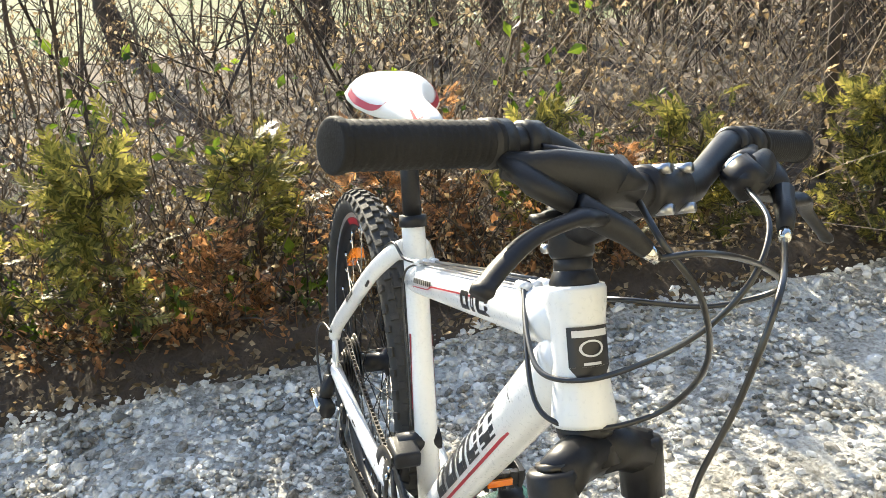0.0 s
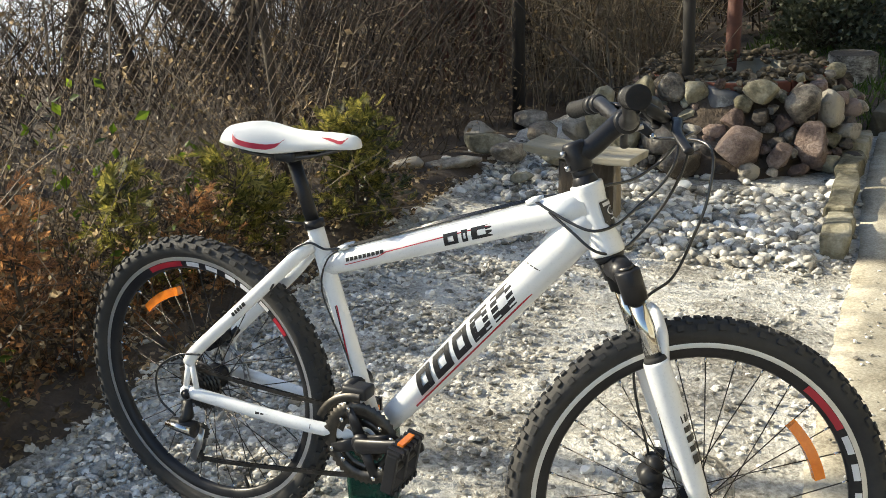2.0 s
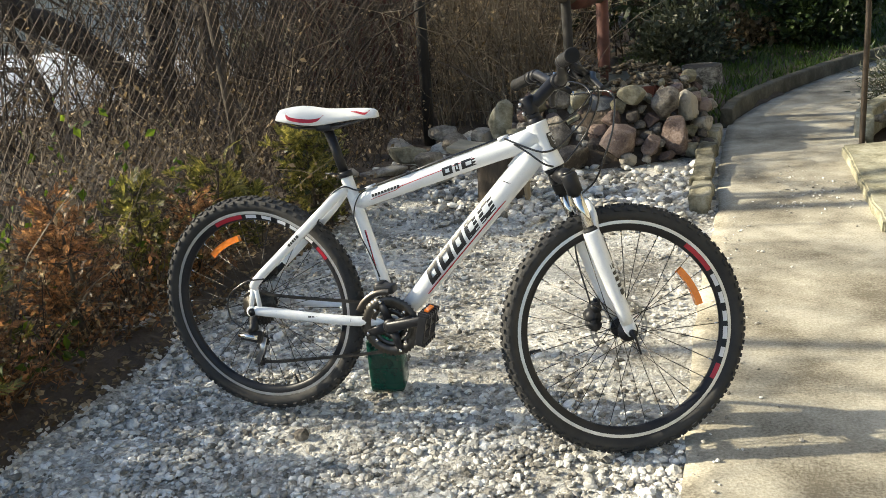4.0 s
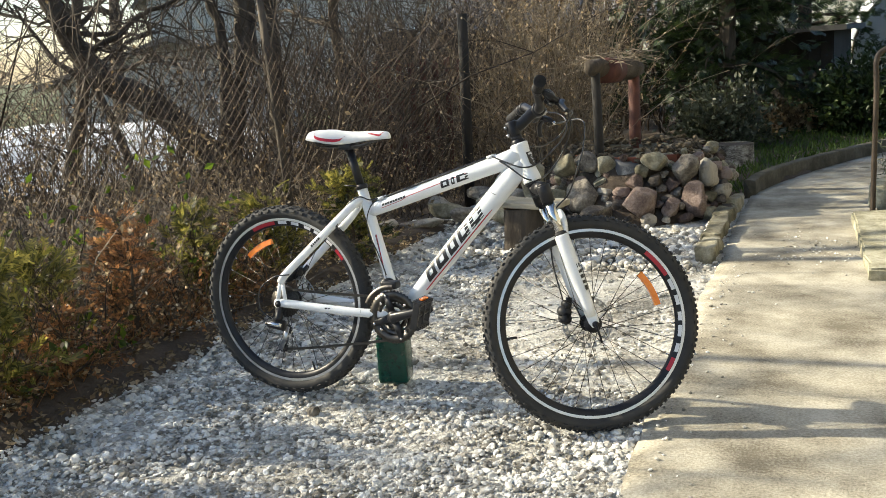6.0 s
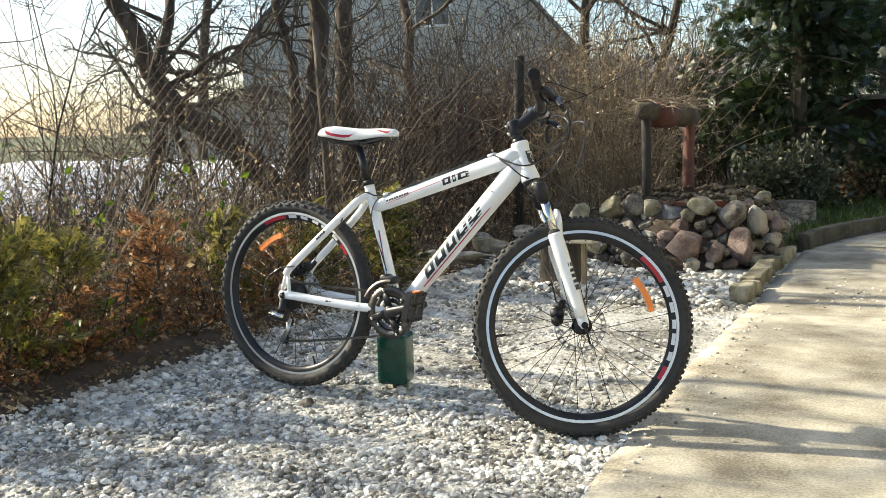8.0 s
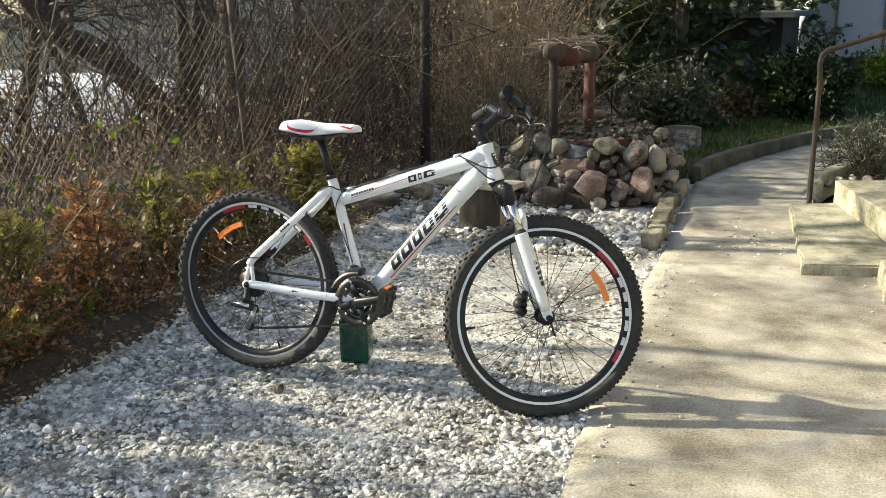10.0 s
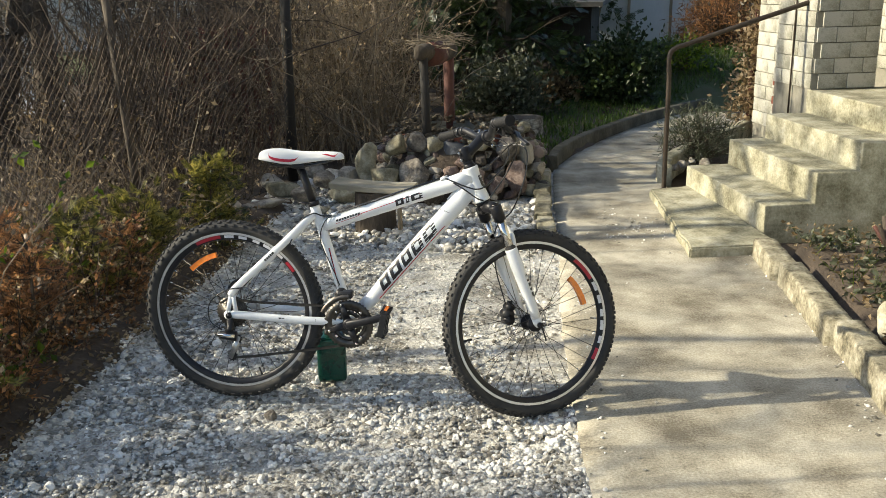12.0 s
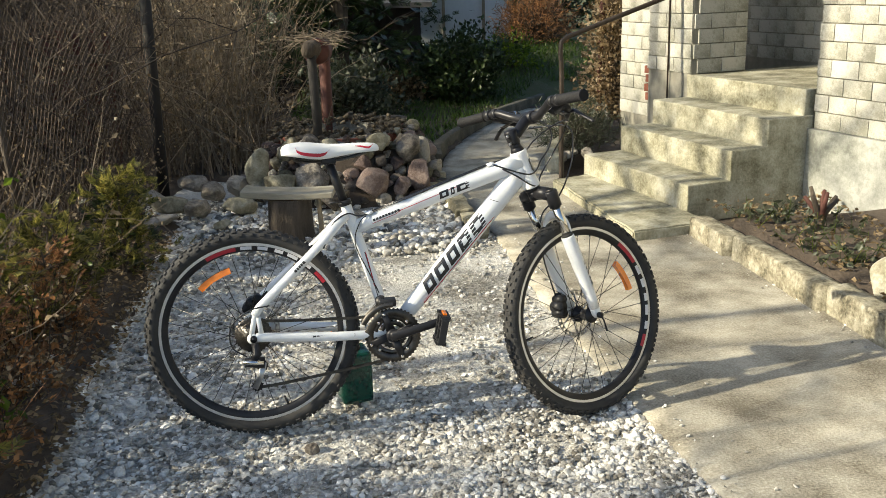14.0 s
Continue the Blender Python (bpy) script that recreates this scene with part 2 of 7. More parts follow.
def box(bm, lo, hi, bevel=0.0, m=None):
    r = bmesh.ops.create_cube(bm, size=1)
    vs = r["verts"]
    for v in vs:
        v.co = Vector([(a + b) / 2 + c * (b - a) for a, b, c in zip(lo, hi, v.co)])
    if bevel:
        es = list({e for v in vs for e in v.link_edges})
        vs = bmesh.ops.bevel(bm, geom=es, offset=bevel, segments=2, profile=0.6, affect="EDGES")["verts"]
    if m is not None:
        bmesh.ops.transform(bm, matrix=m, verts=vs)
    return vs


def sweep(bm, pts, radii, seg=12, caps=True, flat=(1, 1), up=(0, 0, 1)):
    """A tube along points; radii one or one a point; flat stretches the section across and along up."""
    pts = [Vector(p) for p in pts]
    n = len(pts)
    rad = radii if isinstance(radii, (list, tuple)) else [radii] * n
    up = Vector(up)
    rings = []
    side0 = None
    for i, p in enumerate(pts):
        d = (pts[min(i + 1, n - 1)] - pts[max(i - 1, 0)]).normalized()
        s = d.cross(up)
        if s.length < 0.15:
            s = d.cross(Vector((1, 0, 0)) if side0 is None else side0.cross(d))
        s.normalize()
        if side0 is not None and s.dot(side0) < 0:
            s = -s
        side0 = s
        u = s.cross(d).normalized()
        fx, fz = flat[i] if isinstance(flat[0], (list, tuple)) else flat
        ring = [bm.verts.new(p + (s * math.cos(a) * fx + u * math.sin(a) * fz) * rad[i])
                for a in (2 * math.pi * k / seg for k in range(seg))]
        rings.append(ring)
    for a, b in zip(rings, rings[1:]):
        for k in range(seg):
            bm.faces.new((a[k], a[(k + 1) % seg], b[(k + 1) % seg], b[k]))
    if caps:
        bm.faces.new(rings[0][::-1])
        bm.faces.new(rings[-1])
    return [v for r in rings for v in r]


def lathe(bm, profile, seg=48, axis="y", centre=(0, 0, 0), arc=(0, 2 * math.pi), closed=False):
    """Turns (radius, height) pairs round an axis through centre."""
    full = abs(arc[1] - arc[0]) > 6.28
    k = seg if full else seg + 1
    rings = []
    for j in range(k):
        a = arc[0] + (arc[1] - arc[0]) * j / seg
        ring = []
        for r, h in profile:
            x, z = r * math.cos(a), r * math.sin(a)
            co = {"y": (x, h, z), "z": (x, z, h), "x": (h, x, z)}[axis]
            ring.append(bm.verts.new(Vector(co) + Vector(centre)))
        rings.append(ring)
    m = len(profile)
    for j in range(seg):
        a, b = rings[j], rings[(j + 1) % k]
        for i in range(m if closed else m - 1):
            q = (i + 1) % m
            try:
                bm.faces.new((a[i], b[i], b[q], a[q]))
            except ValueError:
                pass
    return [v for r in rings for v in r]


def curve_pts(ctrl, n=10):
    """A smooth line through the control points."""
    c = [Vector(p) for p in ctrl]
    c = [c[0] * 2 - c[1]] + c + [c[-1] * 2 - c[-2]]
    out = []
    for i in range(1, len(c) - 2):
        p0, p1, p2, p3 = c[i - 1:i + 3]
        for k in range(n):
            t = k / n
            out.append(0.5 * ((2 * p1) + (p2 - p0) * t + (2 * p0 - 5 * p1 + 4 * p2 - p3) * t * t + (3 * p1 - p0 - 3 * p2 + p3) * t ** 3))
    out.append(c[-2])
    return out


def patch(bm, origin, ux, uy, shape):
    """A thin plate with the outline shape, in the plane of ux and uy."""
    o, ux, uy = Vector(origin), Vector(ux), Vector(uy)
    vs = [bm.verts.new(o + ux * a + uy * b) for a, b in shape]
    f = bm.faces.new(vs)
    return f
# ---- ground, driveway, paths ----
def smooth(a, b, t):
    t = min(1, max(0, (t - a) / (b - a)))
    return t * t * (3 - 2 * t)


def slab_edge(y):
    """x of the concrete path's edge towards the gravel and the lawn."""
    if y < 2.1:
        return 1.235 - 0.055 * (y - 0.0) + (0.02 * y * y if y > 0 else 0.03 * y * y if y > -1 else 0.03)
    return 1.21 + max(0, y - 4.2) ** 1.35 * 0.27 - 0.04 * smooth(2.1, 3.2, y)


def ground_z(x, y):
    z = -0.03
    z += 0.45 * smooth(6.8, 11.0, y) * smooth(-0.5, 1.0, x)
    z += 0.09 * smooth(-0.52, -0.8, x) * (1 - smooth(2.6, 3.6, y))
    z += 0.05 * smooth(1.2, 1.5, y - 3.6) * (1 if x < slab_edge(y) - 0.02 else 0)
    if x > 2.33 and y < 1.95:
        z += 0.13 * smooth(2.33, 2.42, x)
    if x < -5:
        z += -0.5 * smooth(-5, -9, x)
    return z


def axis_steps(lo, hi, fine_lo, fine_hi, fine, grow=1.35):
    out = [fine_lo + fine * k for k in range(int((fine_hi - fine_lo) / fine) + 1)]
    s, v = fine, out[0]
    left = []
    while v > lo:
        s *= grow
        v -= s
        left.append(v)
    s, v = fine, out[-1]
    while v < hi:
        s *= grow
        v += s
        out.append(v)
    return left[::-1] + out


gx = axis_steps(-400, 400, -2.6, 4.0, 0.11)
gy = axis_steps(-400, 500, -4.5, 12.0, 0.15)
verts, faces = [], []
for y in gy:
    for x in gx:
        near = abs(x) < 8 and abs(y) < 16
        bump = 0.02 * noise.noise((x * 2.1, y * 2.1, 0.3)) + 0.012 * noise.noise((x * 7, y * 7, 1.7)) if near else 0
        drive = -0.55 < x < 2.4 and y < 4.5
        verts.append((x, y, ground_z(x, y) + (0 if drive else bump) - (0.06 if drive and x > -0.6 else 0)))
w = len(gx)
for j in range(len(gy) - 1):
    for i in range(w - 1):
        faces.append((j * w + i, j * w + i + 1, (j + 1) * w + i + 1, (j + 1) * w + i))
ground_me = raw("ground", verts, faces, [SOIL, GRASSY], True)
for p in ground_me.polygons:
    c = p.center
    p.material_index = 1 if (abs(c.x) > 9 or abs(c.y) > 14 or (c.y > 7.5 and c.x > 0)) else 0
tagged(new("ground", ground_me), "dark damp soil with dead leaves", "ground", kind="structure")

# gravel driveway sheet
verts, faces = [], []
ys = [-5 + 0.05 * k for k in range(186)]
NX = 46
for y in ys:
    x1 = slab_edge(y) + 0.03 if y < 3.9 else slab_edge(3.9)
    x0 = -0.70 + 0.12 * noise.noise((0.4, y * 1.7, 0))
    for i in range(NX + 1):
        x = x0 + (x1 - x0) * i / NX
        z = -0.022 + 0.012 * noise.noise((x * 4, y * 4, 5)) + 0.007 * noise.noise((x * 13, y * 13, 2)) + 0.03 * smooth(-0.45, -0.7, x)
        z -= 0.008 * smooth(0.12, 0.0, abs(x - 1.04)) * smooth(0.3, 0.0, abs(y + 0.05))
        verts.append((x, y, z))
for j in range(len(ys) - 1):
    for i in range(NX):
        a = j * (NX + 1) + i
        faces.append((a, a + 1, a + NX + 2, a + NX + 1))
drive = tagged(new("gravel_driveway", raw("gravel_driveway", verts, faces, GRAVEL_BASE, True)), "pale packed limestone gravel driveway, dusty and dry", "driveway", kind="structure")


def ico(sub):
    bm = bmesh.new()
    bmesh.ops.create_icosphere(bm, subdivisions=sub, radius=1)
    v = np.array([q.co[:] for q in bm.verts])
    f = np.array([[q.index for q in p.verts] for p in bm.faces])
    bm.free()
    return v, f


ICO1, ICO2 = ico(1), ico(2)


def pebbles(name, spots, base, seed, material, smooth_shade=False):
    """Joined small stones: spots are x, y, z, size."""
    rng = np.random.default_rng(seed)
    bv, bf = base
    V, F = [], []
    for k, (x, y, z, r) in enumerate(spots):
        q = Euler(rng.uniform(0, 6.28, 3)).to_matrix()
        shape = bv * (1 + rng.uniform(-0.24, 0.24, (len(bv), 1)))
        shape = shape * np.array([rng.uniform(0.8, 1.35), rng.uniform(0.7, 1.1), rng.uniform(0.42, 0.75)])
        tilt = Euler((rng.uniform(-0.5, 0.5), rng.uniform(-0.5, 0.5), rng.uniform(0, 6.28))).to_matrix()
        V.append((shape @ np.array(tilt).T) * r + np.array([x, y, z]))
        F.append(bf + k * len(bv))
    return raw(name, np.vstack(V).tolist(), np.vstack(F).tolist(), material, smooth_shade)


rng = random.Random(11)
small, large = [], []
def drive_z(x):
    return -0.02 + 0.03 * smooth(-0.45, -0.7, x) + 0.04 * smooth(-0.68, -0.85, x)
def on_drive(x, y):
    return -0.66 - 0.30 * rng.random() ** 1.4 < x < slab_edge(y) + 0.015
while len(small) < 24000:
    x, y = rng.uniform(-1.0, 1.3), rng.triangular(-2.6, 2.5, -0.4)
    if not on_drive(x, y):
        continue
    worn = smooth(0.1, 0.45, x) * smooth(0.0, 0.35, y) * (1 - smooth(1.7, 2.1, y))
    if rng.random() < worn * 0.72 or noise.noise((x * 2.3, y * 2.3, 9)) < -0.28 and rng.random() < 0.6:
        continue
    r = 0.0045 + 0.010 * rng.random() ** 2.2
    small.append((x, y, drive_z(x) + r * 0.15, r))
while len(large) < 3000:
    x, y = rng.uniform(-0.85, 1.25), rng.triangular(-2.2, 3.4, 0.2)
    if not on_drive(x, y):
        continue
    worn = smooth(0.0, 0.4, x) * smooth(0.0, 0.35, y) * (1 - smooth(1.75, 2.1, y))
    if rng.random() < worn * 0.93:
        continue
    r = 0.0055 + 0.0115 * rng.random() ** 2.6
    if y > 1.9:
        r *= 1.35
    if x < -0.1:
        r *= 1.25
    large.append((x, y, drive_z(x) + r * 0.2, r))
tagged(new("gravel", pebbles("gravel", small, ICO1, 1, STONES)), "loose pale limestone chips on the driveway", "gravel", kind="stuff")
tagged(new("coarse_gravel", pebbles("coarse_gravel", large, ICO2, 2, STONES)), "coarse pale limestone pebbles on the driveway", "gravel", kind="stuff")
ring = []
while len(ring) < 2600:
    t = rng.random()
    x = -0.9 + 2.0 * t
    y = 2.95 - 0.75 * smooth(-0.9, 0.6, x) - 0.05 * x + rng.gauss(0.25, 0.28)
    if y < 1.95 or x > slab_edge(y) - 0.03 or y > 3.6:
        continue
    r = 0.009 + 0.022 * rng.random() ** 1.9
    ring.append((x, y, -0.012 + r * 0.35, r))
tagged(new("pebble_bank", pebbles("pebble_bank", ring, ICO2, 3, STONES, True)), "bank of rounded white pebbles round the rock pile", "pebbles", kind="stuff")

# concrete path and forecourt
bm = bmesh.new()
ys = [-6 + 0.06 * k for k in range(int(15.5 / 0.06))]
rows = []
for y in ys:
    e = slab_edge(y) + 0.012 * noise.noise((3.1, y * 6, 0)) + 0.006 * noise.noise((1.1, y * 19, 4))
    if y < 2.0:
        r = 2.36
    elif y < 3.35:
        r = 2.2
    else:
        r = 1.98 + max(0, y - 3.9) ** 1.2 * 0.42
    r = max(r, e + 0.5)
    ring_ = []
    for i in range(15):
        t = i / 14
        x = e + (r - e) * t
        z = 0.0015 * noise.noise((x * 3, y * 3, 8)) + 0.0009 * noise.noise((x * 21, y * 21, 3))
        ring_.append(bm.verts.new((x, y, z - (0.008 if i == 0 else 0))))
    low = bm.verts.new((e - 0.006, y, -0.07))
    rows.append([low] + ring_)
for a, b in zip(rows, rows[1:]):
    for i in range(len(a) - 1):
        bm.faces.new((a[i], a[i + 1], b[i + 1], b[i]))
pavement = tagged(new("pavement", mesh_of("pavement", bm, CONCRETE)), "worn tan concrete path with striped tree shade", "path", kind="structure")
# broken patch and loose grit on the path
rng = random.Random(4)
grit = []
for k in range(420):
    if k < 150:
        x, y = rng.gauss(1.62, 0.12), rng.gauss(2.55, 0.2)
    elif k < 260:
        x, y = 2.30 - abs(rng.gauss(0, 0.06)), rng.uniform(-1, 2)
    else:
        x, y = slab_edge(0) + abs(rng.gauss(0, 0.10)), rng.uniform(-1.2, 2.2)
    r = 0.003 + 0.006 * rng.random() ** 2
    if slab_edge(y) < x < 2.33:
        grit.append((x, y, r * 0.4, r))
tagged(new("grit", pebbles("grit", grit, ICO1, 7, STONES)), "scattered grit and crumbs on the concrete", "grit", kind="stuff")


# kerbs
def kerb(name, line, width, height, z0, material, label, seed, chip=0.012, segs=9):
    """A weathered kerb stone along a line."""
    bm = bmesh.new()
    rows = []
    pts = curve_pts([(x, y, 0) for x, y in line], segs)
    for i, p in enumerate(pts):
        d = (pts[min(i + 1, len(pts) - 1)] - pts[max(i - 1, 0)]).normalized()
        s = Vector((d.y, -d.x, 0))
        prof = [(-0.52, 0), (-0.51, 0.3), (-0.5, 0.6), (-0.485, 0.9), (-0.45, 0.985), (-0.38, 1.0), (-0.1, 1.0), (0.2, 1.0), (0.45, 0.99), (0.5, 0.92), (0.5, 0)]
        row = []
        for a, b in prof:
            q = p + s * (a * width)
            nz = 0.35 * chip * noise.noise((q.x * 7 + seed, q.y * 7, b * 3)) + 0.45 * chip * noise.noise((q.x * 29, q.y * 29, b * 9 + seed)) - (0.9 * chip * max(0, noise.noise((q.y * 6, seed, 1)) - 0.1) if 0.7 < b < 1 and a < 0 else 0)
            row.append(bm.verts.new((q.x + s.x * nz * 1.3, q.y + s.y * nz * 1.3, z0 + b * height + nz * (1 if b > 0.5 else 0))))
        rows.append(row)
    for a, b in zip(rows, rows[1:]):
        for i in range(len(a) - 1):
            bm.faces.new((a[i], a[i + 1], b[i + 1], b[i]))
    bm.faces.new(rows[0])
    bm.faces.new(rows[-1][::-1])
    bmesh.ops.recalc_face_normals(bm, faces=bm.faces)
    return tagged(new(name, mesh_of(name, bm, material)), label, "kerb", "kerb stones", "structure")


kerb("kerb_1", [(2.36, -3.5), (2.37, -2), (2.365, -0.6), (2.355, 0.2), (2.35, 0.62)], 0.105, 0.165, -0.04, KERB_CONC, "crumbling lichen-covered concrete kerb of the flower bed", 1, 0.008, 90)
kerb("kerb_2", [(2.325, 0.64), (2.325, 1.0), (2.32, 1.45)], 0.11, 0.155, -0.04, KERB_CONC, "crumbling lichen-covered concrete kerb of the flower bed", 5, 0.008, 40)
kerb("kerb_3", [(2.30, 1.50), (2.30, 1.72), (2.30, 1.93)], 0.12, 0.14, -0.04, KERB_CONC, "short mossy kerb block beside the steps", 8, 0.010, 20)
kerb("kerb_4", [(1.16, 4.30), (1.22, 4.75), (1.42, 5.35), (1.75, 6.05), (2.15, 6.8), (2.9, 7.9)], 0.08, 0.15, -0.05, EDGING, "low dark curved lawn edging", 3, 0.012, 14)
kerb("kerb_5", [(1.985, 3.78), (2.0, 4.0), (2.14, 4.4), (2.5, 5.1), (3.0, 6.0)], 0.10, 0.18, -0.05, STEP_CONC, "low concrete planter edging beside the path", 6, 0.01, 12)
# ---- bicycle ----
LEAN = -4.27
bike = thing("bicycle", "white mountain bike with black trim, one pedal on a canister", "bicycle", pose(0, 0, 0, LEAN, 0, 0))
HEAD_T, HEAD_B = Vector((0.864, 0, 0.859)), Vector((0.905, 0, 0.748))
STEER_AX = (HEAD_T - HEAD_B).normalized()
STEER = Matrix.Translation(HEAD_T) @ Matrix.Rotation(radians(28), 4, STEER_AX) @ Matrix.Translation(-HEAD_T)
BB = Vector((0.435, 0, 0.308))
R_AXLE, F_AXLE = Vector((0, 0, 0.335)), Vector((1.081, 0, 0.308))


def tube_point(p0, p1, rw, rh, s, h, lift=0.0009, sgn=-1):
    """A point on the side of a round tube: s along it, h up round its side."""
    p0, p1 = Vector(p0), Vector(p1)
    d = (p1 - p0).normalized()
    side = Vector((0, sgn, 0))
    up = d.cross(Vector((0, -1, 0))).normalized()
    if up.z < 0:
        up = -up
    a = h / rh
    return p0 + d * s + side * (math.cos(a) * (rw + lift)) + up * (math.sin(a) * (rh + lift))


def tube_mark(bm, p0, p1, rw, rh, quads, sgn=-1):
    """Quads given as four (s, h) corners, bent round the tube's side."""
    for q in quads:
        n = 4
        rows = []
        for k in range(n + 1):
            t = k / n
            a = [q[0][i] * (1 - t) + q[3][i] * t for i in (0, 1)]
            b = [q[1][i] * (1 - t) + q[2][i] * t for i in (0, 1)]
            rows.append((bm.verts.new(tube_point(p0, p1, rw, rh, *a, sgn=sgn)), bm.verts.new(tube_point(p0, p1, rw, rh, *b, sgn=sgn))))
        for (a, b), (c, d) in zip(rows, rows[1:]):
            bm.faces.new((a, b, d, c))


def slant_block(s, w, h0, h1, lean=0.35, hollow=True):
    """One plain leaning block, hollow or solid, in place of a maker's lettering."""
    def pt(a, b):
        h = h0 + (h1 - h0) * b
        return (s + w * a + lean * (h - h0), h)
    if not hollow:
        return [(pt(0, 0), pt(1, 0), pt(1, 1), pt(0, 1))]
    i, j = 0.30, 0.28
    return [(pt(0, 0), pt(i, 0), pt(i, 1), pt(0, 1)), (pt(1 - i, 0), pt(1, 0), pt(1, 1), pt(1 - i, 1)),
            (pt(i, 0), pt(1 - i, 0), pt(1 - i, j), pt(i, j)), (pt(i, 1 - j), pt(1 - i, 1 - j), pt(1 - i, 1), pt(i, 1))]


def block_row(tube_, p0, p1, rw, rh, s, widths, gap, h0, h1, lean, hollow, sgn, label):
    for w in widths:
        bm = bmesh.new()
        tube_mark(bm, p0, p1, rw, rh, slant_block(s, w, h0, h1, lean, hollow), sgn)
        bmesh.ops.remove_doubles(bm, verts=bm.verts, dist=0.0004)
        part("decal", bm, DECAL, tube_, label)
        s += w + gap


# frame tubes
DT0, DT1 = Vector((0.447, 0, 0.318)), Vector((0.878, 0, 0.803))
TT0, TT1 = Vector((0.333, 0, 0.649)), Vector((0.872, 0, 0.826))
ST0, ST1 = Vector((0.435, 0, 0.308)), Vector((0.309, 0, 0.735))
bm = bmesh.new()
n = 9
sweep(bm, [DT0.lerp(DT1, k / n) for k in range(n + 1)], [0.024, 0.026, 0.028, 0.03, 0.0315, 0.032, 0.032, 0.0325, 0.033, 0.031], 20,
      flat=[(0.95, 0.9)] + [(0.84, 1.0)] * 9, up=(0, 0, 1))
down_tube = part("down_tube", bm, WHITE, bike)
bm = bmesh.new()
sweep(bm, [TT0.lerp(TT1, k / n) for k in range(n + 1)], [0.022, 0.0225, 0.023, 0.0235, 0.024, 0.0245, 0.025, 0.026, 0.028, 0.031], 20, flat=(0.86, 1.0))
top_tube = part("top_tube", bm, WHITE, bike)
bm = bmesh.new()
sweep(bm, [ST0, ST0.lerp(ST1, 0.3), ST0.lerp(ST1, 0.8), ST0.lerp(ST1, 0.93), ST1], [0.0185, 0.0175, 0.0175, 0.0175, 0.0175], 18)
seat_tube = part("seat_tube", bm, WHITE, bike)
bm = bmesh.new()
ax = (HEAD_B - HEAD_T)
prof = [(0.0, -0.002), (0.0268, -0.002), (0.0282, 0.002), (0.0276, 0.012), (0.0252, 0.032), (0.0246, 0.06), (0.0258, 0.085), (0.0288, 0.108), (0.0297, 0.118), (0.0286, 0.122), (0.0, 0.122)]
vs = lathe(bm, [(r, -h) for r, h in prof], 24, "z")
bmesh.ops.transform(bm, matrix=Matrix.Translation(HEAD_T) @ STEER_AX.to_track_quat("Z", "Y").to_matrix().to_4x4(), verts=vs)
head_tube = part("head_tube", bm, WHITE, bike)
bm = bmesh.new()
lathe(bm, [(0, -0.037), (0.021, -0.037), (0.021, 0.037), (0, 0.037)], 24, "y", BB)
bm_shell = part("bottom_bracket_shell", bm, WHITE, bike)
# gusset web between the down tube, top tube and head tube
bm = bmesh.new()
sweep(bm, [(0.79, 0, 0.742), (0.84, 0, 0.785), (0.868, 0, 0.812)], [0.010, 0.020, 0.014], 14, flat=(0.6, 1.1))
part("gusset", bm, WHITE, bike)
for sgn, nm in ((-1, "right"), (1, "left")):
    bm = bmesh.new()
    sweep(bm, curve_pts([(0.42, sgn * 0.026, 0.309), (0.36, sgn * 0.044, 0.312), (0.25, sgn * 0.056, 0.318), (0.06, sgn * 0.066, 0.334), (0.012, sgn * 0.067, 0.337)], 5), 0.0135, 14, flat=(0.85, 1.1))
    cs = part("chain_stay", bm, WHITE, bike)
    bm = bmesh.new()
    sweep(bm, curve_pts([(0.315, sgn * 0.012, 0.692), (0.288, sgn * 0.026, 0.672), (0.235, sgn * 0.046, 0.620), (0.12, sgn * 0.060, 0.515), (0.035, sgn * 0.067, 0.438), (0.012, sgn * 0.068, 0.408)], 5), [0.0125] * 26, 14, flat=(0.9, 1.1))
    ss = part("seat_stay", bm, WHITE, bike)
    bm = bmesh.new()
    for a, b in (((0.013, 0.41), (-0.004, 0.34)), ((0.02, 0.41), (0.028, 0.345)), ((-0.004, 0.335), (0.03, 0.338))):
        sweep(bm, [(a[0], sgn * 0.068, a[1]), (b[0], sgn * 0.068, b[1])], 0.007, 8, flat=(0.6, 1.2))
    lathe(bm, [(0, -0.004), (0.017, -0.004), (0.017, 0.004), (0, 0.004)], 16, "y", (0, sgn * 0.068, 0.335))
    part("dropout", bm, WHITE, bike)
    block_row(cs, (0.36, 0.044 * sgn, 0.312), (0.06, 0.066 * sgn, 0.334), 0.0135, 0.0155, 0.11, [0.012, 0.008, 0.008, 0.008, 0.008, 0.01], 0.0025, -0.005, 0.005, 0.0, False, sgn, "small black printed mark")
    block_row(ss, (0.235, sgn * 0.046, 0.620), (0.035, sgn * 0.067, 0.438), 0.0135, 0.0155, 0.08, [0.009, 0.006, 0.007, 0.006, 0.008], 0.002, -0.004, 0.004, 0.0, False, sgn, "small black printed mark")
    block_row(cs, (0.36, 0.044 * sgn, 0.312), (0.06, 0.066 * sgn, 0.334), 0.0135, 0.0155, 0.045, [0.0015], 0, -0.009, 0.009, 0.0, False, sgn, "thin black pinstripe")
bm = bmesh.new()
sweep(bm, [(0.282, -0.03, 0.668), (0.282, 0.03, 0.668)], 0.009, 10)
part("stay_bridge", bm, WHITE, bike)

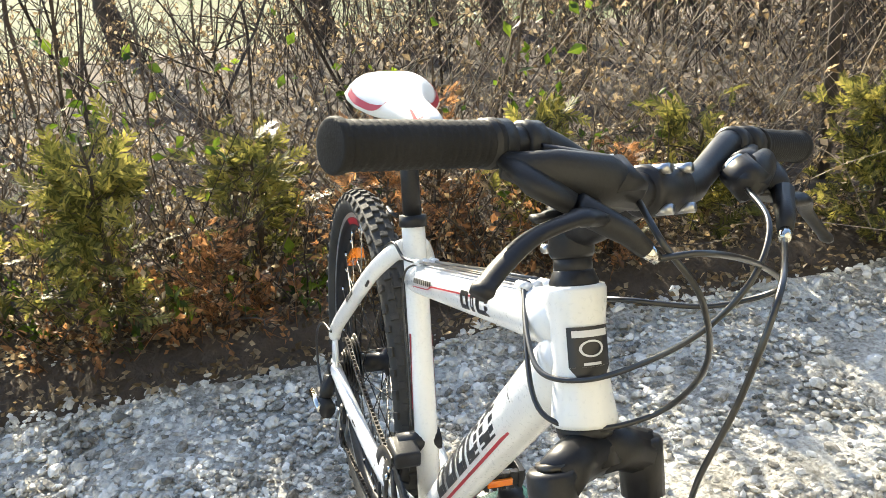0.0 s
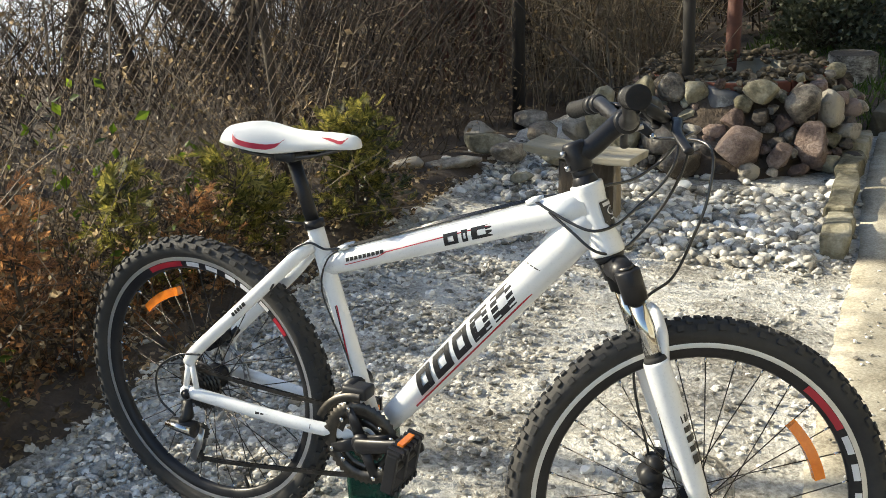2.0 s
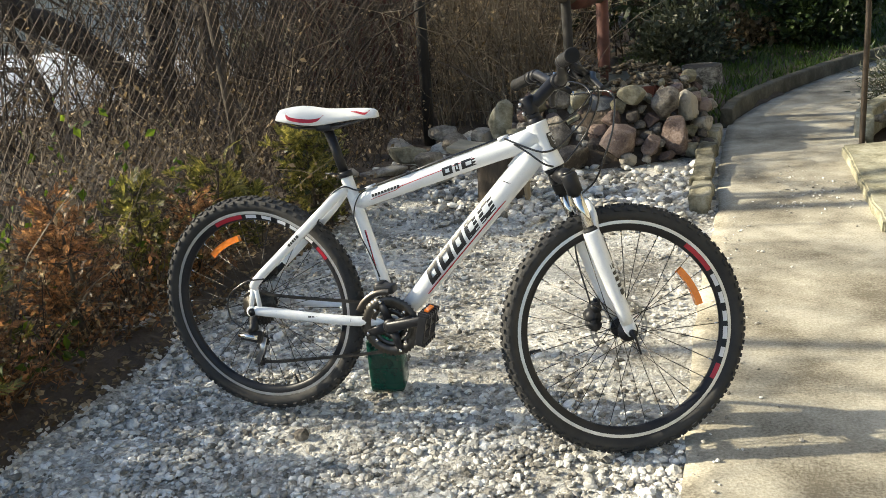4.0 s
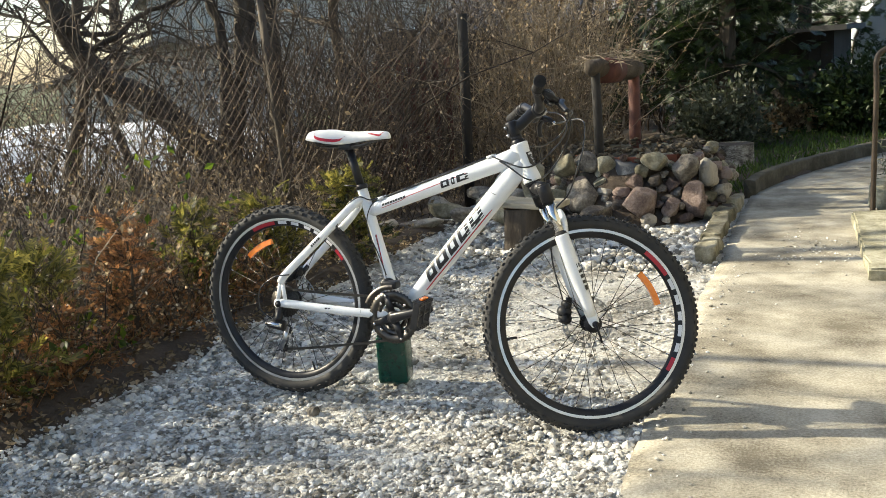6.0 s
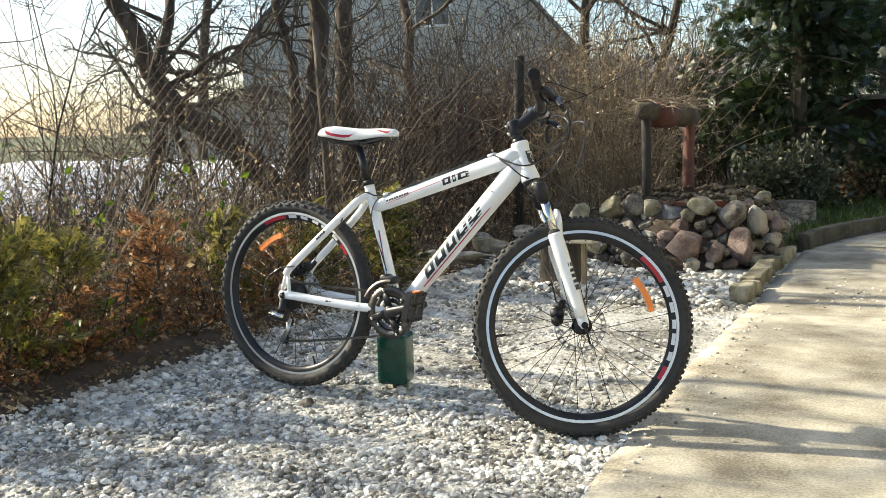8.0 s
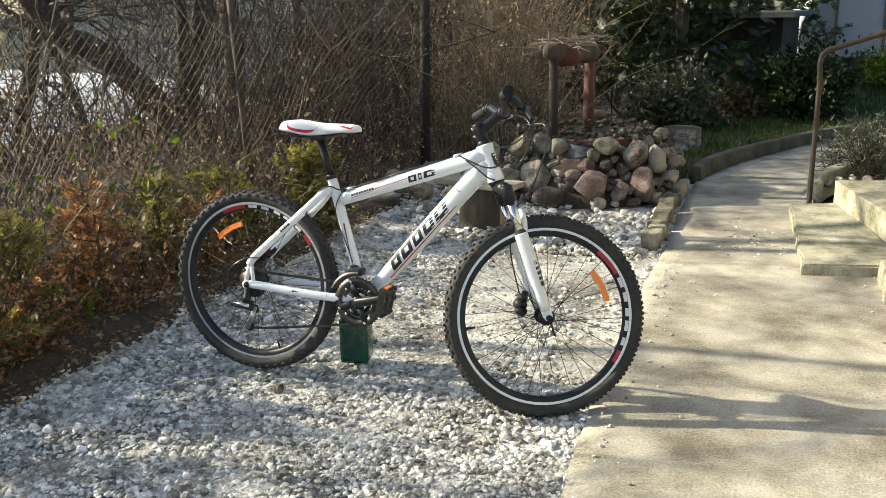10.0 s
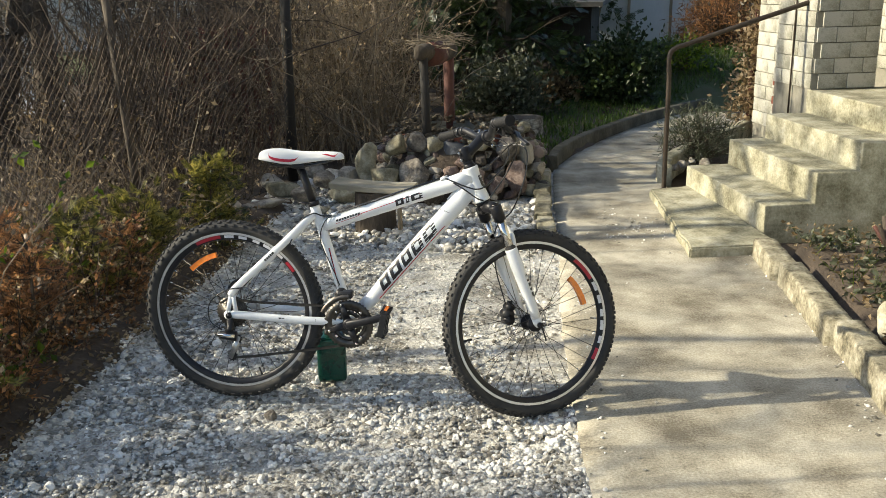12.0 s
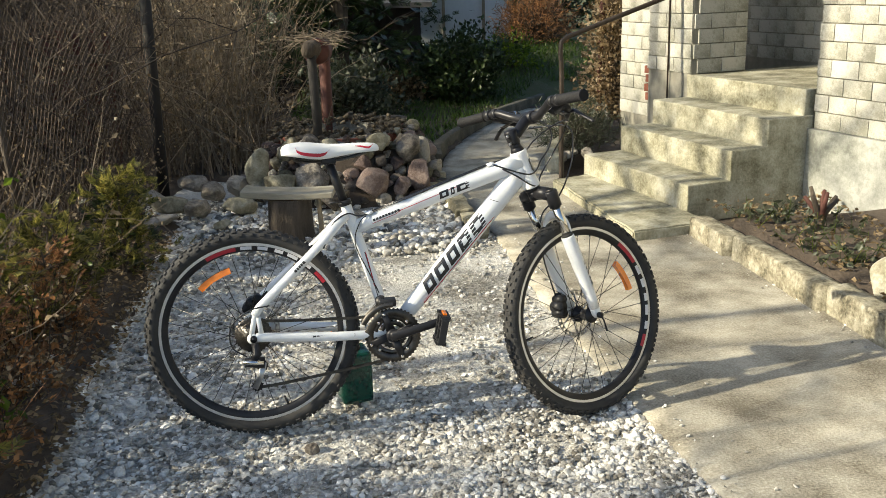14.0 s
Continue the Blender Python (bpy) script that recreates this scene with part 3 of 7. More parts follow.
# printed marks on the frame
for sgn in (-1, 1):
    block_row(down_tube, DT0, DT1, 0.0262, 0.031, 0.150, [0.044, 0.052, 0.044, 0.050, 0.060], 0.011, -0.014, 0.028, 0.45, True, sgn, "large black slanted block mark")
    bm = bmesh.new()
    tube_mark(bm, DT0, DT1, 0.0262, 0.031, [((0.12, -0.0235), (0.475, -0.0235), (0.475, -0.0195), (0.12, -0.0195)), ((0.475, -0.0235), (0.52, -0.002), (0.522, 0.002), (0.475, -0.0195))], sgn)
    part("decal", bm, RED, down_tube, "thin red pinstripe")
    bm = bmesh.new()
    tube_mark(bm, DT0, DT1, 0.0266, 0.0315, [((0.52, -0.002), (0.5225, -0.002), (0.508, 0.034), (0.5055, 0.034))], sgn)
    part("decal", bm, DECAL, down_tube, "thin black pinstripe")
    block_row(top_tube, TT0, TT1, 0.0206, 0.024, 0.285, [0.030, 0.012, 0.042], 0.008, -0.013, 0.009, 0.2, True, sgn, "black slanted block mark")
    block_row(top_tube, TT0, TT1, 0.0200, 0.0232, 0.065, [0.008] * 9, 0.0022, 0.0, 0.007, 0.1, False, sgn, "tiny black printed mark")
    bm = bmesh.new()
    tube_mark(bm, TT0, TT1, 0.0206, 0.024, [((0.16, 0.0005), (0.44, 0.0065), (0.44, 0.0085), (0.16, 0.0025)), ((0.44, 0.0065), (0.475, -0.010), (0.477, -0.008), (0.44, 0.0085)),
                                            ((0.06, -0.006), (0.14, -0.0045), (0.14, -0.003), (0.06, -0.0045)), ((0.14, -0.0045), (0.16, 0.0005), (0.16, 0.0025), (0.14, -0.003))], sgn)
    part("decal", bm, DECAL if sgn > 0 else RED, top_tube, "thin dark pinstripe")
    bm = bmesh.new()
    tube_mark(bm, ST0, ST1, 0.0175, 0.0175, [((0.10, -0.006), (0.275, 0.004), (0.275, 0.006), (0.10, -0.0035))], sgn)
    part("decal", bm, DECAL, seat_tube, "thin black pinstripe")
    bm = bmesh.new()
    tube_mark(bm, ST0, ST1, 0.0175, 0.0175, [((0.16, -0.004), (0.275, 0.0065), (0.275, 0.009), (0.16, 0.0005))], sgn)
    part("decal", bm, RED, seat_tube, "red pinstripe")
# head badge: black shield with pale bars
bm = bmesh.new()
def badge_pt(a, s, lift=0.001):
    r = 0.0254 + lift
    fwd = Vector((0, 1, 0)).cross(STEER_AX).normalized()
    return HEAD_T - STEER_AX * s + fwd * (math.cos(a) * r) + Vector((0, 1, 0)) * (math.sin(a) * r)
def badge_quad(bm, a0, a1, s0, s1, lift, taper=0.0):
    k = 8
    rows = [(bm.verts.new(badge_pt(a0 + (a1 - a0) * i / k, s0, lift)), bm.verts.new(badge_pt((a0 + (a1 - a0) * i / k) * (1 - taper), s1, lift))) for i in range(k + 1)]
    for (a, b), (c, d) in zip(rows, rows[1:]):
        bm.faces.new((a, b, d, c))
badge_quad(bm, -0.8, 0.8, 0.033, 0.068, 0.0012)
badge_quad(bm, -0.8, 0.8, 0.068, 0.080, 0.0016, 0.45)
badge = part("head_badge", bm, DECAL, head_tube, "black shield badge with silver bars")
bm = bmesh.new()
for s0, s1, w in ((0.036, 0.042, 0.62), (0.064, 0.0665, 0.3)):
    badge_quad(bm, -w, w, s0, s1, 0.0024)
for k in range(20):
    a0, a1 = 2 * math.pi * k / 20, 2 * math.pi * (k + 1) / 20
    q = [badge_pt(0.42 * rr * math.sin(t), 0.052 - 0.0075 * rr * math.cos(t), 0.0024) for t, rr in ((a0, 1), (a1, 1), (a1, 0.78), (a0, 0.78))]
    bm.faces.new([bm.verts.new(p) for p in q])
part("badge_print", bm, GREY_DECAL, badge)

# seat post, collar, saddle
bm = bmesh.new()
sweep(bm, [ST1 + Vector((0.0035, 0, -0.012)), ST1 + Vector((-0.0005, 0, 0.004))], 0.0205, 20)
collar = part("seat_collar", bm, BLACK, bike)
bm = bmesh.new()
sweep(bm, [(0.300, -0.02, 0.735), (0.285, -0.027, 0.737), (0.262, -0.027, 0.738)], [0.004, 0.004, 0.003], 8, flat=(1, 0.7))
part("quick_release_lever", bm, BLACK, collar)
bm = bmesh.new()
sweep(bm, [(0.311, 0, 0.725), (0.268, 0, 0.862)], 0.0138, 18)
sweep(bm, [(0.27, 0, 0.852), (0.264, 0, 0.872)], [0.0138, 0.019], 16)
part("seat_post", bm, BLACK, bike, "black anodised tube")
bm = bmesh.new()
xs = [0.126, 0.130, 0.140, 0.158, 0.185, 0.215, 0.245, 0.275, 0.305, 0.335, 0.365, 0.392, 0.412, 0.421, 0.425]
hw = [0.018, 0.040, 0.060, 0.070, 0.072, 0.066, 0.052, 0.037, 0.028, 0.024, 0.022, 0.0205, 0.018, 0.013, 0.005]
zt = [0.905, 0.913, 0.919, 0.923, 0.925, 0.923, 0.919, 0.916, 0.915, 0.915, 0.915, 0.914, 0.911, 0.906, 0.899]
dp = [0.012, 0.020, 0.026, 0.032, 0.038, 0.042, 0.042, 0.038, 0.033, 0.029, 0.026, 0.024, 0.020, 0.014, 0.006]
rings = []
for x, w, z, d in zip(xs, hw, zt, dp):
    ring = []
    for k in range(15):
        a = -1.0 + 2.0 * k / 14
        y = w * math.copysign(abs(a) ** 0.9, a)
        dip = 0.004 * math.exp(-(a / 0.22) ** 2) if 0.15 < x < 0.40 else 0
        drop = d * abs(a) ** 3.2
        ring.append(bm.verts.new((x, y, z - drop - dip)))
    ring.append(bm.verts.new((x, w * 0.82, z - d - 0.004)))
    ring.append(bm.verts.new((x, -w * 0.82, z - d - 0.004)))
    rings.append(ring)
for a, b in zip(rings, rings[1:]):
    m = len(a)
    for k in range(m):
        bm.faces.new((a[k], b[k], b[(k + 1) % m], a[(k + 1) % m]))
bm.faces.new(rings[0])
bm.faces.new(rings[-1][::-1])
bmesh.ops.recalc_face_normals(bm, faces=bm.faces)
saddle = part("saddle", bm, SADDLE_WHITE, bike, "white vinyl saddle with red swooshes")
def saddle_pt(x, a, lift=0.0012):
    i = max(j for j in range(len(xs) - 1) if xs[j] <= x)
    t = (x - xs[i]) / (xs[i + 1] - xs[i])
    w, z, d = (q[i] * (1 - t) + q[i + 1] * t for q in (hw, zt, dp))
    y = w * math.copysign(abs(a) ** 0.9, a)
    dip = 0.004 * math.exp(-(a / 0.22) ** 2)
    return Vector((x, y * (1 + lift / w), z - d * abs(a) ** 3.2 - dip + lift))
for sgn in (-1, 1):
    strokes = [([(0.172, 0.70), (0.176, 0.86), (0.19, 0.93), (0.22, 0.945), (0.245, 0.94), (0.262, 0.90), (0.272, 0.78)], 0.055),
               ([(0.352, 0.72), (0.372, 0.80), (0.392, 0.88), (0.400, 0.80), (0.404, 0.62)], 0.07)]
    for line, wd in strokes:
        bm = bmesh.new()
        pts = curve_pts([(x, a, 0) for x, a in line], 5)
        rows = []
        for i, p in enumerate(pts):
            q = min(1.0, 4 * min(i, len(pts) - 1 - i) / len(pts) + 0.25) * wd
            rows.append((bm.verts.new(saddle_pt(p.x, sgn * min(0.985, p.y + q / 2))), bm.verts.new(saddle_pt(p.x + (0.004 if i > len(pts) * 0.7 else 0), sgn * (p.y - q)))))
        for (a, b), (c, d) in zip(rows, rows[1:]):
            bm.faces.new((a, b, d, c))
        part("stripe", bm, RED, saddle, "curved red swoosh")
bm = bmesh.new()
sweep(bm, [(0.15, 0, 0.886), (0.20, 0, 0.878), (0.26, 0, 0.876), (0.33, 0, 0.883), (0.40, 0, 0.89)], [0.03, 0.05, 0.036, 0.02, 0.012], 14, flat=(1, 0.18))
part("saddle_base", bm, PLASTIC, saddle, "black plastic shell")
for sgn in (-1, 1):
    bm = bmesh.new()
    sweep(bm, curve_pts([(0.155, sgn * 0.03, 0.884), (0.185, sgn * 0.024, 0.867), (0.30, sgn * 0.021, 0.866), (0.385, sgn * 0.01, 0.884)], 5), 0.0035, 8)
    part("saddle_rail", bm, DARK_STEEL, saddle)
bm = bmesh.new()
box(bm, (0.245, -0.03, 0.856), (0.292, 0.03, 0.876), 0.006)
part("saddle_clamp", bm, BLACK, saddle)


# ---- wheels ----
def knob_mesh():
    bm = bmesh.new()
    box(bm, (-0.0065, -0.0045, 0), (0.0065, 0.0045, 0.0052), 0.0012)
    return bm


def make_wheel(name, m, front):
    """rim with tyre, hub, spokes, rotor, reflector; wheel plane is x-z."""
    bm = bmesh.new()
    lathe(bm, [(0.2815, -0.0125), (0.2960, -0.0135), (0.2985, -0.0125), (0.2935, -0.010), (0.2935, 0.010), (0.2985, 0.0125), (0.2960, 0.0135), (0.2815, 0.0125)], 96)
    wheel = part(name, bm, RIM_SILVER, bike, "black and silver rim")
    wheel.matrix_basis = m
    bm = bmesh.new()
    lathe(bm, [(0.2817, -0.0127), (0.2760, -0.0122), (0.2660, -0.008), (0.2625, -0.003), (0.2625, 0.003), (0.2660, 0.008), (0.2760, 0.0122), (0.2817, 0.0127)], 96)
    part("rim_bed", bm, BLACK, wheel, "black deep-section rim")
    for side in (-1, 1):
        for a0, a1, mt in ((0, 9, RED), (64, 84, RED)):
            base = radians((10 if side < 0 else 190) if front else 75)
            bm = bmesh.new()
            arc = (base + radians(a0) - radians(42), base + radians(a1) - radians(42))
            lathe(bm, [(0.2808, side * 0.0136), (0.2765, side * 0.0132), (0.2685, side * 0.0104)], 8, arc=arc)
            part("decal", bm, mt, wheel, "red printed arc")
        for k, w in enumerate([7, 9, 7, 8, 9]):
            bm = bmesh.new()
            st = base - radians(42) + radians(13 + 10.2 * k)
            lathe(bm, [(0.2804, side * 0.0137), (0.2765, side * 0.0133), (0.2695, side * 0.0108)], 4, arc=(st, st + radians(w * 0.8)))
            part("decal", bm, GREY_DECAL, wheel, "pale printed block mark")
    # tyre
    bm = bmesh.new()
    prof = []
    for k in range(17):
        a = radians(-152 + 304 * k / 16)
        prof.append((0.3085 + 0.0215 * math.cos(a), 0.0255 * math.sin(a)))
    lathe(bm, prof, 96)
    tyre = part("tyre", bm, RUBBER, wheel, "black knobbly tyre dusted with dirt")
    kb = knob_mesh()
    kb.verts.ensure_lookup_table()
    kv = np.array([v.co[:] for v in kb.verts])
    kf = [[v.index for v in f.verts] for f in kb.faces]
    kb.free()
    verts, faces = [], []
    rng = random.Random(5)
    count = 58
    for i in range(count):
        for row, (lat, sz) in enumerate(((-62, 1.0), (-27, 0.95), (0, 0.9), (27, 0.95), (62, 1.0))):
            a = 2 * math.pi * (i + (0.5 if row % 2 else 0)) / count + rng.uniform(-0.004, 0.004)
            la = radians(lat)
            R = 0.3085 + 0.0205 * math.cos(la)
            out = Vector((math.cos(a) * math.cos(la), math.sin(la), math.sin(a) * math.cos(la)))
            tang = Vector((-math.sin(a), 0, math.cos(a)))
            third = out.cross(tang)
            base = Vector((R * math.cos(a), 0.0245 * math.sin(la), R * math.sin(a)))
            sx = sz * (1.35 if row in (0, 4) and i % 2 else 1.0)
            o = len(verts)
            for x, y, z in kv:
                verts.append(base + tang * (x * sx * 0.9) + third * (y * (1.5 if row % 4 else 1.2)) + out * z)
            faces += [[q + o for q in f] for f in kf]
    me = raw("tread", verts, faces, RUBBER)
    share("tread", me, tyre, Matrix(), "worn tread knobs")
    # hub
    bm = bmesh.new()
    if front:
        pr = [(0, -0.05), (0.011, -0.05), (0.012, -0.036), (0.027, -0.034), (0.027, -0.029), (0.016, -0.024), (0.016, 0.024), (0.027, 0.029), (0.027, 0.034), (0.012, 0.036), (0.011, 0.05), (0, 0.05)]
    else:
        pr = [(0, -0.062), (0.010, -0.062), (0.012, -0.030), (0.029, -0.022), (0.029, -0.017), (0.018, -0.012), (0.018, 0.026), (0.029, 0.031), (0.029, 0.035), (0.012, 0.038), (0.010, 0.062), (0, 0.062)]
    lathe(bm, pr, 28)
    part("hub", bm, BLACK, wheel)
    # spokes, crossed
    bm = bmesh.new()
    sweep(bm, [(0, 0, 0), (0, 0, 1)], 0.0011, 6)
    spoke_me = mesh_of("spoke", bm, DARK_STEEL)
    bm = bmesh.new()
    sweep(bm, [(0, 0, 0), (0, 0, 0.012)], 0.0022, 6)
    nip_me = mesh_of("nipple", bm, CHROME)
    for k in range(32):
        side = -1 if k % 2 else 1
        a = 2 * math.pi * k / 32
        lead = radians(52) * (1 if (k // 2) % 2 else -1)
        hy = (0.031 if front else (0.033 if side > 0 else -0.02)) * (side if front else 1)
        p0 = Vector((0.024 * math.cos(a + lead), hy, 0.024 * math.sin(a + lead)))
        p1 = Vector((0.263 * math.cos(a), 0.002 * side, 0.263 * math.sin(a)))
        d = p1 - p0
        rot = d.to_track_quat("Z", "Y")
        share("spoke", spoke_me, wheel, Matrix.LocRotScale(p0, rot, (1, 1, d.length)))
        share("spoke_nipple", nip_me, wheel, Matrix.LocRotScale(p1 - d.normalized() * 0.012, rot, (1, 1, 1)))
    # rotor on the left side
    bm = bmesh.new()
    ry = 0.047
    for k in range(48):
        a0, a1 = 2 * math.pi * k / 48, 2 * math.pi * (k + 1) / 48
        for r0, r1 in ((0.064, 0.0675), (0.0765, 0.080)):
            lathe(bm, [(r0, ry - 0.001), (r1, ry - 0.001), (r1, ry + 0.001), (r0, ry + 0.001)], 1, arc=(a0, a1), closed=True)
        if k % 2 == 0:
            lathe(bm, [(0.0675, ry - 0.001), (0.0765, ry - 0.001), (0.0765, ry + 0.001), (0.0675, ry + 0.001)], 1, arc=(a0, a1), closed=True)
    for k in range(6):
        a = 2 * math.pi * k / 6
        sweep(bm, [(0.022 * math.cos(a), ry, 0.022 * math.sin(a)), (0.066 * math.cos(a + 0.5), ry, 0.066 * math.sin(a + 0.5))], 0.0035, 6, flat=(1, 0.4))
    lathe(bm, [(0.018, ry - 0.002), (0.026, ry - 0.002), (0.026, ry + 0.002), (0.018, ry + 0.002)], 24, closed=True)
    part("brake_rotor", bm, STEEL, wheel, "perforated steel disc")
    # reflector across two spokes
    bm = bmesh.new()
    c = radians(30) if front else radians(120)
    rows = 8
    arc0, arc1 = c - radians(15), c + radians(15)
    lathe(bm, [(0.204, -0.012), (0.223, -0.010), (0.223, 0.002), (0.204, 0.004)], rows, arc=(arc0, arc1), closed=True)
    bmesh.ops.holes_fill(bm, edges=[e for e in bm.edges if e.is_boundary])
    part("reflector", bm, ORANGE, wheel, "orange plastic spoke reflector", smooth=False)
    # valve
    bm = bmesh.new()
    va = radians(190) if front else radians(-70)
    sweep(bm, [(0.263 * math.cos(va), 0, 0.263 * math.sin(va)), (0.232 * math.cos(va), 0, 0.232 * math.sin(va))], [0.004, 0.003], 8)
    part("valve", bm, RUBBER, wheel)
    return wheel


rear_wheel = make_wheel("rear_wheel", Matrix.Translation(R_AXLE), False)
front_wheel = make_wheel("front_wheel", STEER @ Matrix.Translation(F_AXLE), True)

# ---- fork ----
bm = bmesh.new()
fx = STEER_AX.cross(Vector((0, 1, 0))).normalized() * -1      # forward, square to the steering axis
if fx.x < 0:
    fx = -fx
def fork_pt(s, f, y):
    return STEER @ (HEAD_T - STEER_AX * s + fx * f + Vector((0, y, 0)))
vs = []
sweep(bm, [fork_pt(0.121, 0, 0), fork_pt(0.133, 0, 0)], [0.027, 0.024], 20)
sweep(bm, [fork_pt(0.130, 0, 0), fork_pt(0.160, 0.006, 0)], [0.022, 0.026], 18)
for y in (-1, 1):
    sweep(bm, [fork_pt(0.145, 0.004, 0), fork_pt(0.150, 0.008, y * 0.035), fork_pt(0.160, 0.012, y * 0.062)], [0.024, 0.021, 0.022], 14, up=fx)
    sweep(bm, [fork_pt(0.146, 0.012, y * 0.064), fork_pt(0.150, 0.012, y * 0.064), fork_pt(0.200, 0.012, y * 0.064)], [0.019, 0.0215, 0.0205], 18)
fork_crown = part("fork_crown", bm, BLACK, bike, "glossy black crown")
for y in (-1, 1):
    bm = bmesh.new()
    sweep(bm, [fork_pt(0.141, 0.012, y * 0.064), fork_pt(0.147, 0.012, y * 0.064)], [0.013, 0.0125], 14)
    part("fork_cap", bm, DARK_STEEL, fork_crown)
    bm = bmesh.new()
    sweep(bm, [fork_pt(0.19, 0.012, y * 0.064), fork_pt(0.315, 0.012, y * 0.064)], 0.0145, 18)
    part("stanchion", bm, CHROME, bike, "chromed fork tube")
    bm = bmesh.new()
    sweep(bm, [fork_pt(0.296, 0.012, y * 0.064), fork_pt(0.306, 0.012, y * 0.064)], [0.017, 0.0205], 16)
    part("wiper_seal", bm, RUBBER, bike)
    bm = bmesh.new()
    sweep(bm, [fork_pt(s, 0.012, y * q) for s, q in ((0.304, 0.064), (0.31, 0.064), (0.36, 0.064), (0.45, 0.0635), (0.53, 0.062), (0.565, 0.060))], [0.0205, 0.022, 0.0225, 0.021, 0.0185, 0.015], 18)
    sweep(bm, [fork_pt(0.55, 0.012, y * 0.060), fork_pt(0.585, 0.013, y * 0.058), fork_pt(0.60, 0.0135, y * 0.058)], [0.016, 0.015, 0.010], 12, flat=(0.55, 1.1))
    low = part("fork_lower", bm, WHITE, bike, "white painted fork leg")
    bm = bmesh.new()
    for i, (s0, w) in enumerate(((0.40, 0.017), (0.42, 0.013), (0.436, 0.015), (0.454, 0.013), (0.470, 0.02))):
        pts = []
        for t in range(4):
            an = radians(-60 + 28 * t)
            pts.append(an)
        for a0, a1 in zip(pts[1:], pts[2:]):
            q = []
            for s, a in ((s0, a0), (s0, a1), (s0 + w * 0.75, a1), (s0 + w * 0.75, a0)):
                q.append(bm.verts.new(fork_pt(s, 0.012 + 0.0222 * math.sin(a + 0.9), y * 0.0635 + y * 0.0222 * math.cos(a + 0.9))))
            bm.faces.new(q)
    part("decal", bm, DECAL, low, "small black block marks")
bm = bmesh.new()
sweep(bm, curve_pts([fork_pt(0.315, 0.024, -0.06), fork_pt(0.272, 0.037, -0.052), fork_pt(0.246, 0.042, -0.028), fork_pt(0.240, 0.043, 0), fork_pt(0.246, 0.042, 0.028), fork_pt(0.272, 0.037, 0.052), fork_pt(0.315, 0.024, 0.06)], 6), 0.0115, 12, flat=(1.1, 0.8), up=fx)
part("fork_arch", bm, WHITE, bike, "white brace over the tyre")
bm = bmesh.new()
sweep(bm, [fork_pt(0.592, 0.0128, -0.072), fork_pt(0.592, 0.0128, 0.072)], 0.0055, 10)
sweep(bm, [fork_pt(0.592, 0.0128, -0.066), fork_pt(0.592, 0.0128, -0.078)], 0.010, 14)
sweep(bm, [fork_pt(0.592, 0.0128, -0.076), fork_pt(0.61, 0.012, -0.082), fork_pt(0.648, 0.01, -0.080)], [0.006, 0.0045, 0.0055], 8, flat=(1, 0.6))
part("front_axle", bm, BLACK, bike, "black quick-release axle")
bm = bmesh.new()
for cx, cs_, r in ((-0.045, 0.535, 0.020), (-0.05, 0.555, 0.018), (-0.03, 0.515, 0.014)):
    sweep(bm, [fork_pt(cs_, cx, 0.022), fork_pt(cs_, cx, 0.066)], r, 12)
sweep(bm, [fork_pt(0.50, -0.012, 0.06), fork_pt(0.56, -0.04, 0.06)], 0.010, 10)
part("front_caliper", bm, PLASTIC, bike, "black disc brake caliper")

# ---- stem and handlebar ----
bm = bmesh.new()
sweep(bm, [STEER @ (HEAD_T + STEER_AX * s) for s in (0.0, 0.004, 0.014, 0.016)], [0.0215, 0.0225, 0.0185, 0.017], 20)
sweep(bm, [STEER @ (HEAD_T + STEER_AX * s) for s in (0.010, 0.030)], 0.0175, 20)
part("headset", bm, BLACK, bike)
CLAMP = HEAD_T + STEER_AX * 0.078 + fx * 0.092
bm = bmesh.new()
sweep(bm, [STEER @ (HEAD_T + STEER_AX * s) for s in (0.026, 0.03, 0.068, 0.074)], [0.0185, 0.0205, 0.0205, 0.017], 20)
sweep(bm, [STEER @ p for p in (HEAD_T + STEER_AX * 0.05, HEAD_T + STEER_AX * 0.056 + fx * 0.03, CLAMP - fx * 0.022 - STEER_AX * 0.004, CLAMP)], [0.020, 0.0175, 0.0175, 0.020], 16, up=fx.cross(Vector((0, 1, 0))))
sweep(bm, [STEER @ (CLAMP + Vector((0, y, 0))) for y in (-0.026, -0.023, 0.023, 0.026)], [0.019, 0.0215, 0.0215, 0.019], 18)
stem = part("stem", bm, BLACK, bike, "black alloy stem")
for y in (-0.016, 0.016):
    for dz in (-0.016, 0.016):
        bm = bmesh.new()
        p = CLAMP + Vector((0, y, 0)) + STEER_AX * dz
        sweep(bm, [STEER @ (p + fx * 0.008), STEER @ (p + fx * 0.023)], 0.0045, 8)
        part("stem_bolt", bm, STEEL, stem)
for dz in (0.035, 0.06):
    bm = bmesh.new()
    sweep(bm, [STEER @ (HEAD_T + STEER_AX * dz - fx * 0.018 + Vector((0, -0.008, 0))), STEER @ (HEAD_T + STEER_AX * dz - fx * 0.026 + Vector((0, -0.008, 0)))], 0.0045, 8)
    part("stem_bolt", bm, STEEL, stem)
def bar_pt(y, f=0.0, s=0.0):
    """A point beside the handlebar's line at the sideways place y."""
    a = abs(y)
    rise = 0.039 * min(1, max(0, (a - 0.04) / 0.09)) ** 1.2
    back = 0.030 * max(0, (a - 0.06) / 0.26)
    return STEER @ (CLAMP + Vector((0, y, 0)) + STEER_AX * (rise + s) + fx * (-back + f))
bm = bmesh.new()
